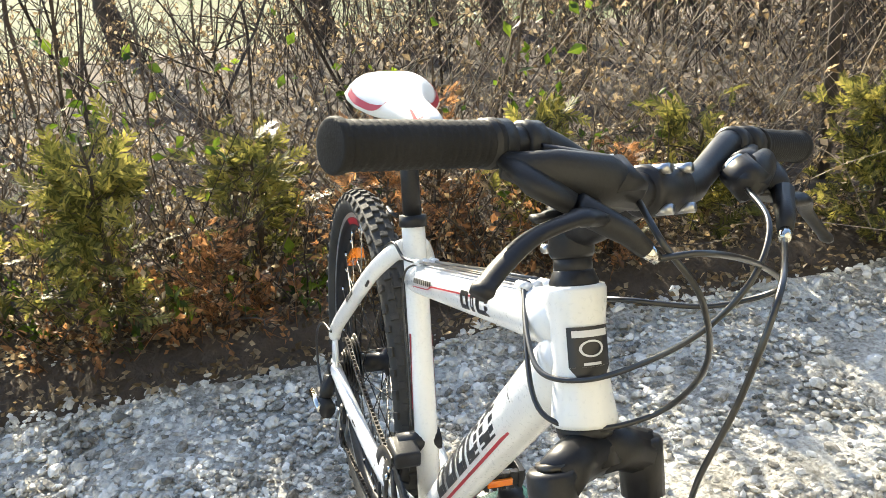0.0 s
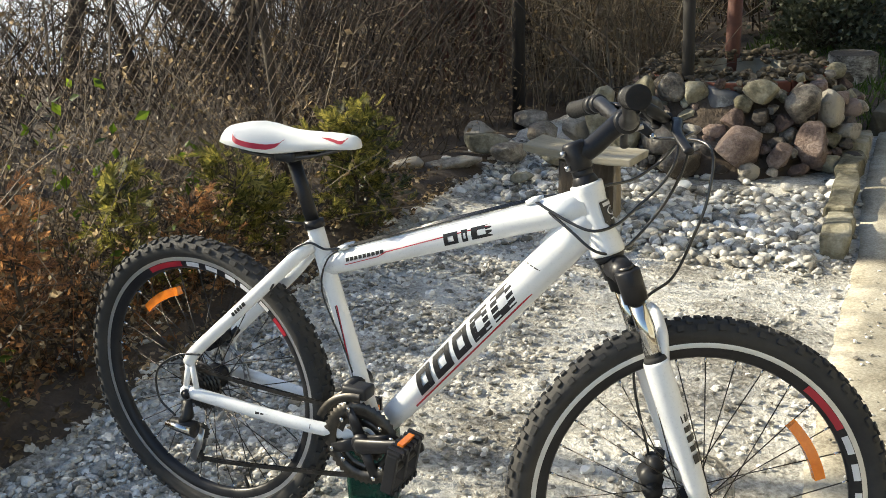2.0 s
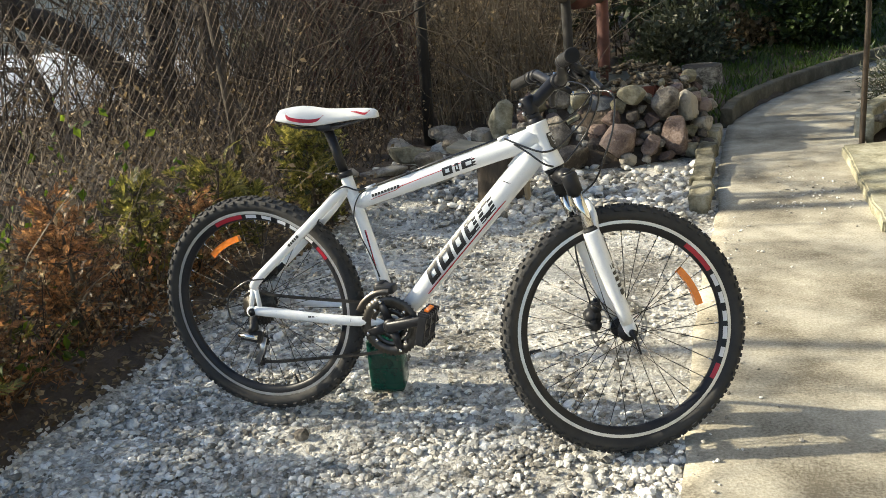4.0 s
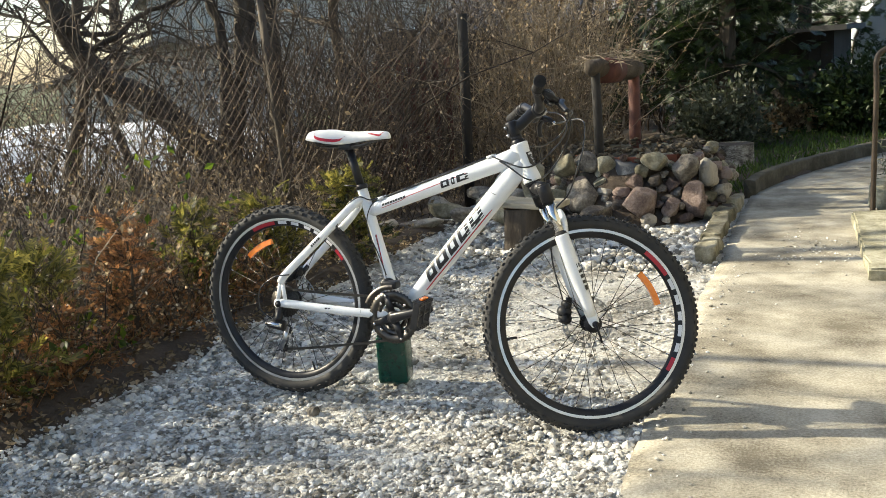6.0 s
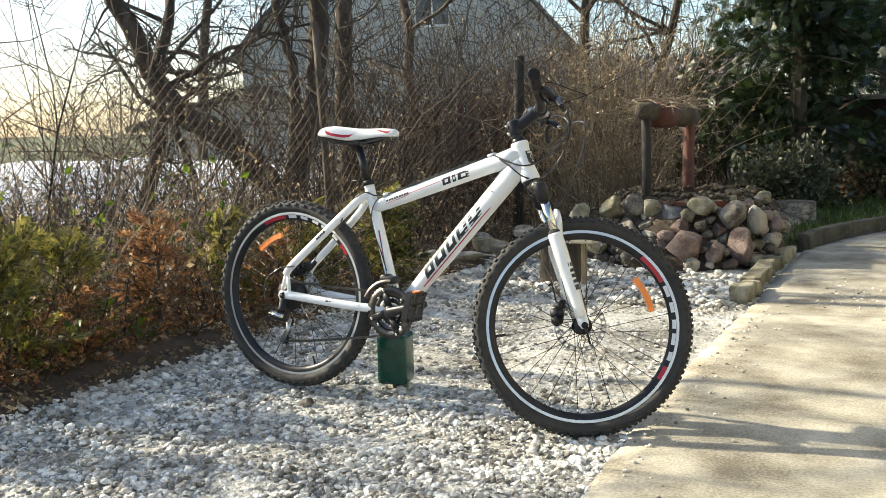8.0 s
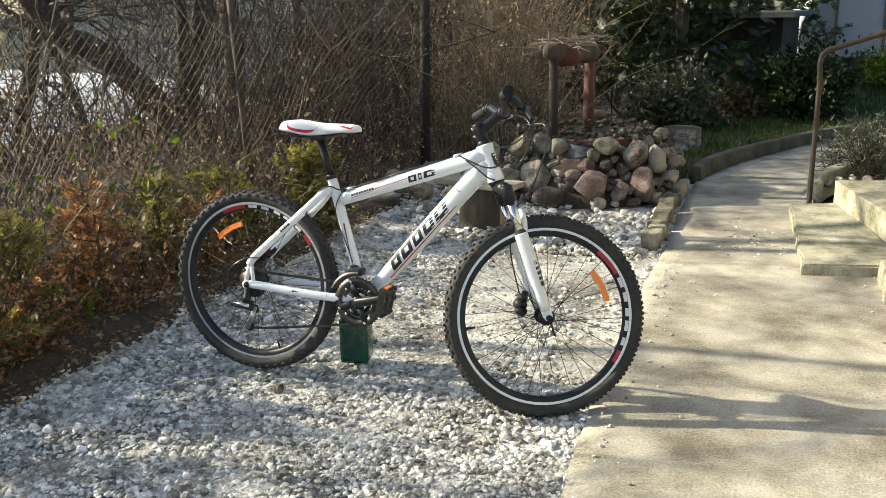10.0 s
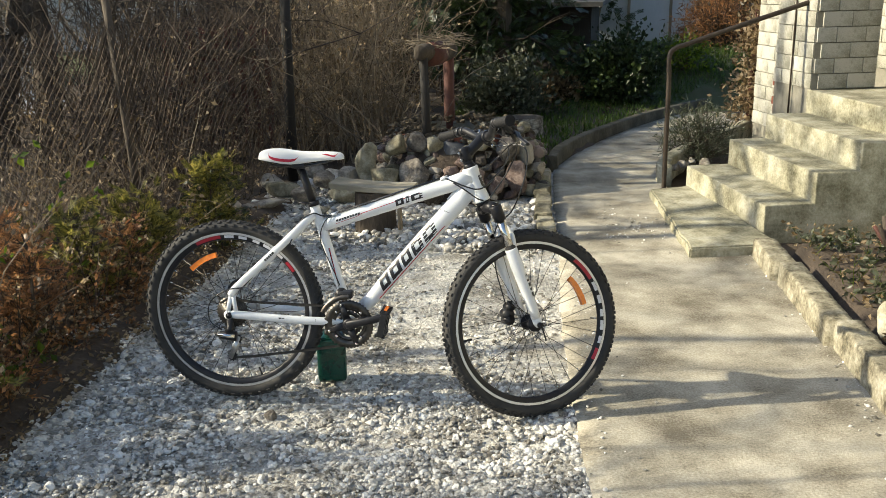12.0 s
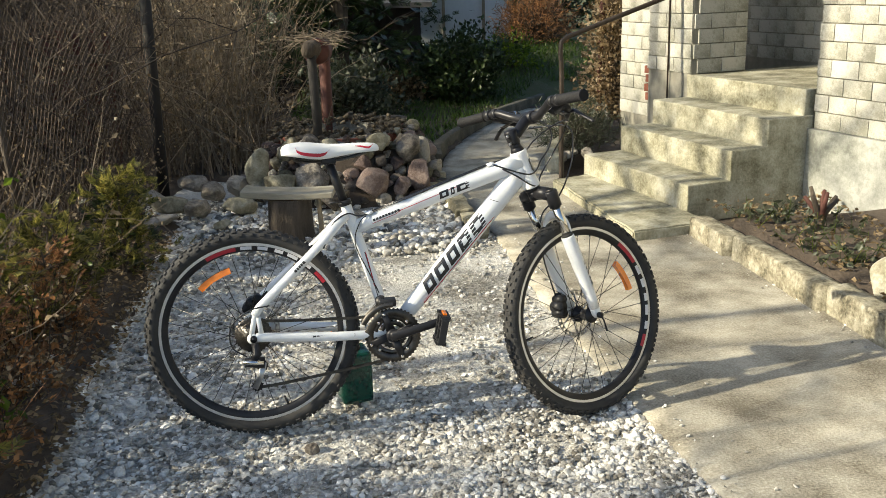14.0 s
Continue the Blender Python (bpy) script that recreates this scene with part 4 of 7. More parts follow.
sweep(bm, [bar_pt(-0.302 + 0.618 * k / 44) for k in range(45)], [0.0125 if abs(-0.302 + 0.618 * k / 44) > 0.05 else 0.0155 for k in range(45)], 16)
bar = part("handlebar", bm, BLACK, bike, "black riser handlebar")
for sg in (-1, 1):
    bm = bmesh.new()
    end = 0.306 if sg < 0 else 0.320
    ys = [end - 0.128 + 0.126 * k / 60 for k in range(61)]
    rad = []
    for k in range(61):
        r = 0.0158 + (0.0006 if k % 3 else -0.0004)
        if k < 3 or k > 57:
            r = 0.0180
        rad.append(r)
    sweep(bm, [bar_pt(sg * y) for y in ys] + [bar_pt(sg * (end - y)) for y in (0.0018, 0.0005, 0.0002, 0.0002)], rad + [0.0180, 0.0172, 0.0160, 0.004], 24)
    part("grip", bm, GRIP, bar, "ribbed black rubber grip")
    bm = bmesh.new()
    sweep(bm, [bar_pt(sg * y) for y in (0.166, 0.168, 0.186, 0.188)], [0.0145, 0.0178, 0.0178, 0.0145], 16)
    sweep(bm, [bar_pt(sg * y) for y in (0.136, 0.138, 0.152, 0.154)], [0.0135, 0.0165, 0.0165, 0.0135], 16)
    sweep(bm, [bar_pt(sg * 0.176, 0.010, -0.010), bar_pt(sg * 0.168, 0.026, -0.030), bar_pt(sg * 0.150, 0.040, -0.046)], [0.010, 0.013, 0.011], 10, flat=(1.2, 0.7))
    sweep(bm, [bar_pt(sg * 0.182, 0.012, -0.016), bar_pt(sg * 0.150, 0.026, -0.024), bar_pt(sg * 0.112, 0.034, -0.022), bar_pt(sg * 0.080, 0.036, -0.018)], [0.008, 0.016, 0.018, 0.011], 14, flat=(0.75, 1.1))
    sweep(bm, [bar_pt(sg * 0.150, 0.044, -0.048), bar_pt(sg * 0.118, 0.056, -0.062), bar_pt(sg * 0.104, 0.060, -0.068)], [0.0105, 0.009, 0.007], 10)
    shifter = part("shifter", bm, PLASTIC, bar, "black brake and gear shifter")
    bm = bmesh.new()
    sweep(bm, [bar_pt(sg * 0.094, 0.040, -0.026), bar_pt(sg * 0.092, 0.022, -0.004)], [0.0172, 0.0160], 20)
    sweep(bm, [bar_pt(sg * 0.094, 0.030, 0.000), bar_pt(sg * 0.150, 0.018, -0.004)], [0.010, 0.004], 10, flat=(1.2, 0.5))
    part("shifter_cover", bm, BLACK, shifter, "glossy black shifter cover")
    bm = bmesh.new()
    sweep(bm, [bar_pt(sg * 0.092, 0.0230, -0.005), bar_pt(sg * 0.0915, 0.0195, -0.001)], [0.0138, 0.0125], 22)
    part("gear_window", bm, CHROME, shifter, "chromed ring of the gear window")
    bm = bmesh.new()
    sweep(bm, [bar_pt(sg * 0.0915, 0.0205, -0.002), bar_pt(sg * 0.0913, 0.0187, 0.000)], [0.0095, 0.009], 20)
    part("gear_dial", bm, PLASTIC, shifter, "black dial")
    bm = bmesh.new()
    sweep(bm, [bar_pt(sg * 0.106, 0.060, -0.068), bar_pt(sg * 0.096, 0.062, -0.071)], [0.0062, 0.0050], 10)
    part("barrel_adjuster", bm, CHROME, shifter, "bright barrel adjuster")
    bm = bmesh.new()
    sweep(bm, curve_pts([bar_pt(sg * 0.138, 0.050, -0.056), bar_pt(sg * 0.166, 0.056, -0.056), bar_pt(sg * 0.196, 0.047, -0.066), bar_pt(sg * 0.224, 0.047, -0.082), bar_pt(sg * 0.246, 0.050, -0.097)], 6), [0.0080] * 6 + [0.0062] * 14 + [0.0062] * 3 + [0.0072, 0.0058], 10, flat=(1.25, 0.8))
    part("brake_lever", bm, BLACK, shifter, "black two-finger brake lever")
    bm = bmesh.new()
    sweep(bm, curve_pts([bar_pt(sg * 0.120, 0.034, -0.040), bar_pt(sg * 0.150, 0.026, -0.052), bar_pt(sg * 0.168, 0.022, -0.054)], 4), [0.006] * 6 + [0.0045] * 3, 8, flat=(1.4, 0.6))
    part("gear_lever", bm, PLASTIC, shifter, "black thumb lever")

# ---- cables ----
def cable(pts, r=0.0026):
    bm = bmesh.new()
    sweep(bm, curve_pts(pts, 8), r, 8)
    part("cable", bm, CABLE, bike, "black cable housing")
RS, LS = bar_pt(-0.082, 0.036, -0.018), bar_pt(0.082, 0.036, -0.018)
STOP = Vector((0.775, -0.012, 0.826))
cable([LS, (0.965, 0.115, 0.944), (0.994, 0.086, 0.912), (0.982, 0.058, 0.866), (0.945, 0.032, 0.822), (0.920, -0.008, 0.797), (0.888, -0.036, 0.790), (0.840, -0.032, 0.803), STOP])
cable([RS, (1.018, -0.010, 0.958), (1.022, 0.025, 0.912), (0.990, 0.058, 0.838), (0.950, 0.050, 0.776), (0.928, 0.000, 0.752), (0.897, -0.038, 0.756), (0.845, -0.034, 0.790), STOP + Vector((0, 0.004, 0))])
cable([bar_pt(-0.096, 0.062, -0.071), (1.030, 0.020, 0.952), (0.992, 0.091, 0.922), (0.953, 0.145, 0.880), (0.915, 0.105, 0.851), (0.880, 0.046, 0.848), (0.840, 0.030, 0.836), (0.775, 0.014, 0.826)])
CAL = fork_pt(0.50, -0.035, 0.05)
cable([bar_pt(0.096, 0.062, -0.071), (1.045, 0.072, 0.925), (1.056, 0.045, 0.85), (1.035, 0.035, 0.77), (1.005, 0.045, 0.70), fork_pt(0.24, 0.03, 0.05), fork_pt(0.36, -0.018, 0.055), CAL])
for y0 in (-0.012, -0.006, 0.012):
    bm = bmesh.new()
    sweep(bm, [(0.775, y0, 0.826), (0.60, y0, 0.768), (0.385, y0, 0.694)], 0.0011 if y0 < -0.01 else 0.0024, 6)
    part("cable", bm, CABLE, bike, "thin cable along the top tube")
cable([(0.385, -0.012, 0.694), (0.35, -0.024, 0.69), (0.315, -0.03, 0.70), (0.27, -0.034, 0.672), (0.235, -0.055, 0.60)], 0.0024)
cable([(0.06, -0.083, 0.44), (0.00, -0.088, 0.43), (-0.058, -0.09, 0.385), (-0.062, -0.09, 0.32), (-0.02, -0.09, 0.285)], 0.0024)
cable([(0.385, -0.006, 0.694), (0.352, -0.022, 0.668), (0.335, -0.02, 0.60), (0.375, -0.02, 0.50), (0.40, -0.024, 0.44)], 0.0018)
for x, z in ((0.775, 0.826), (0.385, 0.697)):
    bm = bmesh.new()
    for y0 in (-0.012, 0.0, 0.012):
        sweep(bm, [(x - 0.012, y0, z - 0.006), (x + 0.010, y0, z + 0.001)], 0.0048, 8)
    part("cable_stop", bm, WHITE, bike)

# ---- drivetrain ----
def toothed(bm, r, teeth, y0, y1, inner, centre):
    pr = []
    n2 = teeth * 2
    top = []
    for side in (y0, y1):
        ring = []
        for k in range(n2):
            a = 2 * math.pi * k / n2
            rr = r if k % 2 else r - 0.005
            ring.append(bm.verts.new(Vector((rr * math.cos(a), side, rr * math.sin(a))) + Vector(centre)))
        inn = [bm.verts.new(Vector((inner * math.cos(2 * math.pi * k / n2), side, inner * math.sin(2 * math.pi * k / n2))) + Vector(centre)) for k in range(n2)]
        top.append((ring, inn))
    (ra, ia), (rb, ib) = top
    for k in range(n2):
        j = (k + 1) % n2
        bm.faces.new((ra[k], ra[j], ia[j], ia[k]))
        bm.faces.new((rb[j], rb[k], ib[k], ib[j]))
        bm.faces.new((ra[j], ra[k], rb[k], rb[j]))
        bm.faces.new((ia[k], ia[j], ib[j], ib[k]))
CR = Vector((0.435, 0, 0.306))
bm = bmesh.new()
toothed(bm, 0.0905, 44, -0.0555, -0.0525, 0.062, CR)
big_ring = part("chainring", bm, DARK_STEEL, bike, "black toothed outer chainring")
for r, y, inner in ((0.069, -0.047, 0.05), (0.048, -0.040, 0.03)):
    bm = bmesh.new()
    toothed(bm, r, 32 if r > 0.05 else 22, y - 0.0012, y + 0.0012, inner, CR)
    part("chainring", bm, DARK_STEEL, bike, "dark steel inner chainring")
bm = bmesh.new()
for k in range(4):
    a = radians(20 + 90 * k)
    sweep(bm, [CR + Vector((0.012 * math.cos(a), -0.054, 0.012 * math.sin(a))), CR + Vector((0.075 * math.cos(a), -0.055, 0.075 * math.sin(a)))], [0.015, 0.0105], 8, flat=(1, 0.28), up=(0, 1, 0))
lathe(bm, [(0, -0.066), (0.016, -0.066), (0.022, -0.060), (0.022, -0.044), (0, -0.044)], 24, "y", CR)
spider = part("crank_spider", bm, BLACK, bike)
for k in range(4):
    for r in (0.075, 0.062):
        a = radians(20 + 90 * k + (0 if r > 0.07 else 24))
        bm = bmesh.new()
        lathe(bm, [(0, -0.0615), (0.0048, -0.0615), (0.0048, -0.055), (0, -0.055)], 10, "y", CR + Vector((r * math.cos(a), 0, r * math.sin(a))))
        part("chainring_bolt", bm, CHROME, spider)
ARM = Vector((0.144, 0, 0.040))
for sg in (-1, 1):
    d = ARM if sg < 0 else -ARM
    bm = bmesh.new()
    sweep(bm, [CR + Vector((0, sg * 0.066, 0)) - d * 0.06, CR + Vector((0, sg * 0.067, 0)), CR + d * 0.5 + Vector((0, sg * 0.076, 0)), CR + d + Vector((0, sg * 0.084, 0)), CR + d * 1.07 + Vector((0, sg * 0.084, 0))], [0.013, 0.017, 0.0135, 0.0135, 0.008], 12, flat=(0.55, 1.0))
    crank = part("crank_arm", bm, BLACK, bike, "black crank arm")
    P = CR + d + Vector((0, sg * 0.095, 0))
    bm = bmesh.new()
    sweep(bm, [P, P + Vector((0, sg * 0.092, 0))], 0.008, 10)
    for x0 in (-0.038, 0.038):
        box(bm, (-0.006 + x0, -0.045, -0.013), (0.006 + x0, 0.045, 0.013), 0.002, Matrix.Translation(P + Vector((0, sg * 0.052, 0))) @ Matrix.Rotation(radians(-78 if sg < 0 else 0), 4, "Y"))
    for y0 in (-0.044, 0.0, 0.044):
        box(bm, (-0.038, -0.005 + y0, -0.011), (0.038, 0.005 + y0, 0.011), 0.002, Matrix.Translation(P + Vector((0, sg * 0.052, 0))) @ Matrix.Rotation(radians(-78 if sg < 0 else 0), 4, "Y"))
    for k in range(6):
        box(bm, (-0.046, -0.04 + k * 0.015, -0.016), (-0.036, -0.033 + k * 0.015, 0.016), 0, Matrix.Translation(P + Vector((0, sg * 0.052, 0))) @ Matrix.Rotation(radians(-78 if sg < 0 else 0), 4, "Y"))
        box(bm, (0.036, -0.04 + k * 0.015, -0.016), (0.046, -0.033 + k * 0.015, 0.016), 0, Matrix.Translation(P + Vector((0, sg * 0.052, 0))) @ Matrix.Rotation(radians(-78 if sg < 0 else 0), 4, "Y"))
    pedal = part("pedal", bm, PLASTIC, crank, "black platform pedal", smooth=False)
    for x0 in (-0.048, 0.048):
        bm = bmesh.new()
        box(bm, (x0 - 0.003, -0.022, -0.006), (x0 + 0.003, 0.022, 0.006), 0.001, Matrix.Translation(P + Vector((0, sg * 0.052, 0))) @ Matrix.Rotation(radians(-78 if sg < 0 else 0), 4, "Y"))
        ref = part("pedal_reflector", bm, ORANGE, crank, "orange reflector", smooth=False)
# cassette
for k, r in enumerate((0.060, 0.053, 0.047, 0.041, 0.036, 0.031, 0.027)):
    bm = bmesh.new()
    y = -0.024 - 0.0045 * k
    toothed(bm, r, int(r * 480), y - 0.0009, y + 0.0009, max(0.012, r - 0.022), R_AXLE)
    part("sprocket", bm, DARK_STEEL, rear_wheel, "dark steel sprocket").matrix_basis = Matrix.Translation(-R_AXLE)
# chain
def chain_mesh(path):
    bm = bmesh.new()
    pts = curve_pts(path, 12)
    run, step = [], 0.0127 / 2
    acc = 0.0
    for a, b in zip(pts, pts[1:]):
        L = (b - a).length
        while acc < L:
            run.append((a.lerp(b, acc / L), (b - a).normalized()))
            acc += step * 2
        acc -= L
    for p, d in run:
        up = d.cross(Vector((0, 1, 0))).normalized()
        for dy in (-0.0032, 0.0032):
            vs = box(bm, (-0.0075, dy - 0.0007, -0.0038), (0.0075, dy + 0.0007, 0.0038))
            mm = Matrix((( d.x, 0, up.x, p.x), (d.y, 1, up.y, p.y), (d.z, 0, up.z, p.z), (0, 0, 0, 1)))
            bmesh.ops.transform(bm, matrix=mm, verts=vs)
        sweep(bm, [p + Vector((0, -0.003, 0)), p + Vector((0, 0.003, 0))], 0.0034, 6)
    return bm
chain_y = -0.045
part("chain", chain_mesh([(-0.03, chain_y + 0.003, 0.375), (0.0, chain_y + 0.003, 0.386), (0.10, chain_y, 0.378), (0.30, chain_y - 0.004, 0.372), (0.41, chain_y - 0.006, 0.372)]), DARK_STEEL, bike, "oily steel chain run", smooth=False)
part("chain", chain_mesh([(0.016, -0.055, 0.172), (0.10, -0.053, 0.180), (0.30, -0.051, 0.208), (0.41, -0.051, 0.226), (0.45, -0.051, 0.230)]), DARK_STEEL, bike, "oily steel chain run", smooth=False)
# rear derailleur
bm = bmesh.new()
sweep(bm, [(0.005, -0.078, 0.322), (0.012, -0.086, 0.290), (0.0, -0.088, 0.275)], [0.012, 0.014, 0.013], 12)
sweep(bm, [(-0.028, -0.094, 0.268), (0.032, -0.088, 0.262)], [0.012, 0.016], 12, flat=(1, 1.2))
rd = part("rear_derailleur", bm, PLASTIC, bike, "black and silver rear derailleur")
bm = bmesh.new()
sweep(bm, [(-0.03, -0.107, 0.272), (0.03, -0.103, 0.266)], 0.0075, 10)
part("derailleur_plate", bm, CHROME, rd, "polished silver plate")
bm = bmesh.new()
for y in (-0.066, -0.048):
    sweep(bm, [(0.028, y, 0.255), (0.016, y, 0.21), (-0.006, y, 0.172)], [0.011, 0.008, 0.010], 10, flat=(0.18, 1.0), up=(1, 0, 0.3))
part("derailleur_cage", bm, STEEL, rd, "silver cage")
for p in ((0.022, 0.243), (0.002, 0.178)):
    bm = bmesh.new()
    toothed(bm, 0.020, 11, -0.060, -0.054, 0.004, (p[0], 0, p[1]))
    part("jockey_wheel", bm, PLASTIC, rd)
# rear caliper and axle
bm = bmesh.new()
sweep(bm, [(0.004, -0.082, 0.335), (0.004, 0.082, 0.335)], 0.006, 10)
sweep(bm, [(0.004, -0.070, 0.335), (0.004, -0.081, 0.335)], 0.011, 12)
part("rear_axle", bm, BLACK, bike)
bm = bmesh.new()
for x, z, r in ((-0.005, 0.418, 0.018), (0.015, 0.43, 0.016), (-0.02, 0.405, 0.014)):
    sweep(bm, [(x, 0.028, z), (x, 0.072, z)], r, 12)
sweep(bm, [(0.0, 0.06, 0.40), (0.05, 0.062, 0.45)], 0.009, 10)
part("rear_caliper", bm, PLASTIC, bike, "black disc brake caliper")
# front derailleur
bm = bmesh.new()
for y in (-0.062, -0.040):
    lathe(bm, [(0.093, y - 0.001), (0.110, y - 0.001), (0.110, y + 0.001), (0.093, y + 0.001)], 10, "y", CR, arc=(radians(88), radians(155)), closed=True)
sweep(bm, [(0.39, -0.062, 0.398), (0.39, -0.04, 0.398)], 0.007, 8)
fd = part("front_derailleur", bm, DARK_STEEL, bike, "dark steel front derailleur")
bm = bmesh.new()
sweep(bm, [(0.403, -0.045, 0.412), (0.403, 0.02, 0.415)], 0.017, 14)
box(bm, (0.395, -0.06, 0.40), (0.45, -0.02, 0.425), 0.006)
part("derailleur_clamp", bm, PLASTIC, fd)
# bottle cage bosses
for k in (0.30, 0.45):
    bm = bmesh.new()
    p = DT0.lerp(DT1, k) + Vector((-0.021, 0, 0.019))
    sweep(bm, [p, p + Vector((-0.004, 0, 0.004))], 0.004, 8)
    part("bolt", bm, STEEL, bike)

# ---- green canister under the left pedal ----
can = thing("canister", "green translucent plastic canister propping up the bicycle's pedal", "canister", pose(0.31, 0.195, 0.0, 0, 0, 12))
bm = bmesh.new()
box(bm, (-0.055, -0.055, 0.0), (0.055, 0.055, 0.185), 0.018)
bmesh.ops.bevel(bm, geom=[e for e in bm.edges if abs(e.verts[0].co.z - e.verts[1].co.z) < 1e-4 and e.verts[0].co.z > 0.18], offset=0.006, segments=1, affect="EDGES")
body = part("body", bm, BOTTLE, can, "green plastic body")
bm = bmesh.new()
lathe(bm, [(0.0, 0.186), (0.026, 0.186), (0.026, 0.193), (0.022, 0.196), (0.022, 0.212), (0.0, 0.212)], 20, "z")
part("cap", bm, PLASTIC, can, "black screw cap")
bm = bmesh.new()
bm.free()
for k in range(3):
    bm = bmesh.new()
    box(bm, (-0.040, -0.0575, 0.03 + 0.05 * k), (0.040, -0.0545, 0.036 + 0.05 * k), 0.001)
    part("rib", bm, BOTTLE, can)
# ---- house, porch and steps ----
HM = Matrix.Translation((2.37, 2.28, 0)) @ Matrix.Rotation(math.atan2(0.233, 0.972), 4, "Z")   # x into the house, y along its front
FACE = 0.88


def step_block(name, lo, hi, seed, label):
    """A worn concrete step: a subdivided block with chipped, rounded edges."""
    bm = bmesh.new()
    box(bm, lo, hi, 0.008)
    bmesh.ops.subdivide_edges(bm, edges=[e for e in bm.edges if e.calc_length() > 0.15], cuts=7, use_grid_fill=True)
    for v in bm.verts:
        p = v.co
        n1 = noise.noise((p.x * 8 + seed, p.y * 8, p.z * 8))
        n2 = noise.noise((p.x * 25, p.y * 25 + seed, p.z * 25))
        v.co += Vector((-0.006 * n1 - 0.003 * n2, -0.004 * n2, 0.003 * n1 - 0.001 * n2))
    ob = new(name, mesh_of(name, bm, STEP_CONC, True))
    ob.matrix_world = HM
    for p in ob.data.polygons:
        p.use_smooth = False
    return tagged(ob, label, "step", "porch steps", "structure")


bm = bmesh.new()
low = [(1.83, 3.32), (1.90, 1.87), (2.40, 1.98), (2.14, 3.45)]
for z in (-0.04, 0.055):
    for x, y in low:
        bm.verts.new((x, y, z))
bm.verts.ensure_lookup_table()
for q in ((0, 1, 5, 4), (1, 2, 6, 5), (2, 3, 7, 6), (3, 0, 4, 7), (4, 5, 6, 7)):
    bm.faces.new([bm.verts[i] for i in q])
bmesh.ops.bevel(bm, geom=list(bm.edges), offset=0.01, segments=2, affect="EDGES")
bmesh.ops.subdivide_edges(bm, edges=[e for e in bm.edges if e.calc_length() > 0.1], cuts=9, use_grid_fill=True)
for v in bm.verts:
    v.co += Vector((0.014 * noise.noise(v.co * 7), 0.01 * noise.noise(v.co * 9), 0.004 * noise.noise(v.co * 12)))
bmesh.ops.recalc_face_normals(bm, faces=bm.faces)
tagged(new("step_1", mesh_of("step_1", bm, STEP_CONC, False)), "low cracked concrete slab at the foot of the steps", "step", "porch steps", "structure")
for k, (u0, z0, z1) in enumerate(((0.0, -0.04, 0.195), (0.30, 0.10, 0.37), (0.56, 0.25, 0.535), (0.84, 0.40, 0.695))):
    u1 = FACE + 0.02 if k < 3 else FACE + 1.2
    step_block("step_%d" % (k + 2), (u0, 0.0 if k < 3 else 0.02, z0), (u1, 1.21, z1), k * 3.1, "stained concrete porch step with sunlit moss-flecked riser" if k < 3 else "concrete porch landing before the door")

# plinth and walls behind the bricks
def house_box(name, lo, hi, material, label, kind="structure", category="wall"):
    bm = bmesh.new()
    box(bm, lo, hi)
    ob = new(name, mesh_of(name, bm, material, False))
    ob.matrix_world = HM
    return tagged(ob, label, category, kind=kind)


PL = 0.46
house_box("plinth", (FACE - 0.03, -6.0, -0.05), (FACE + 0.35, -0.004, PL), PLASTER, "grey-white rendered house plinth with damp stains", category="plinth")
house_box("wall_west", (FACE + 0.012, -6.0, PL), (FACE + 0.30, -0.012, 4.6), MORTAR, "white silicate brick house wall, sunlit with branch shadows")
house_box("wall_porch_side", (FACE + 0.30, -0.25, 0.40), (FACE + 1.5, -0.012, 4.6), MORTAR, "white brick side wall of the porch recess")
house_box("wall_porch_back", (FACE + 1.2, -0.2, 0.40), (FACE + 1.5, 3.0, 4.6), MORTAR, "shaded white brick wall behind the porch")
house_box("wall_pillar", (FACE - 0.038, 1.162, -0.05), (FACE + 0.42, 1.70, 4.6), MORTAR, "white brick porch pillar")
house_box("wall_north", (FACE + 0.112, 1.70, -0.05), (FACE + 0.40, 2.32, 4.6), MORTAR, "white silicate brick house wall beyond the porch")
house_box("roof", (FACE - 0.5, -6.5, 4.6), (FACE + 7.0, 2.7, 4.8), ROOF, "dark flat roof edge of the house", category="roof")
house_box("wall_east", (FACE + 1.5, -6.0, -0.05), (FACE + 6.5, 2.32, 4.6), MORTAR, "plain body of the house")
# brick courses: objects on shared meshes
bm = bmesh.new()
box(bm, (0.0, 0.0025, 0.003), (0.03, 0.2085, 0.1015), 0.004)
BRICK_ME = mesh_of("brick", bm, BRICK_WHITE, False)
bm = bmesh.new()
box(bm, (0.0, 0.0025, 0.003), (0.03, 0.1035, 0.1015), 0.004)
HALF_ME = mesh_of("brick", bm, BRICK_WHITE, False)
bm = bmesh.new()
box(bm, (0.0, 0.003, 0.004), (0.05, 0.247, 0.062), 0.005)
RED_ME = mesh_of("brick", bm, BRICK_RED, False)
COURSE = 0.104


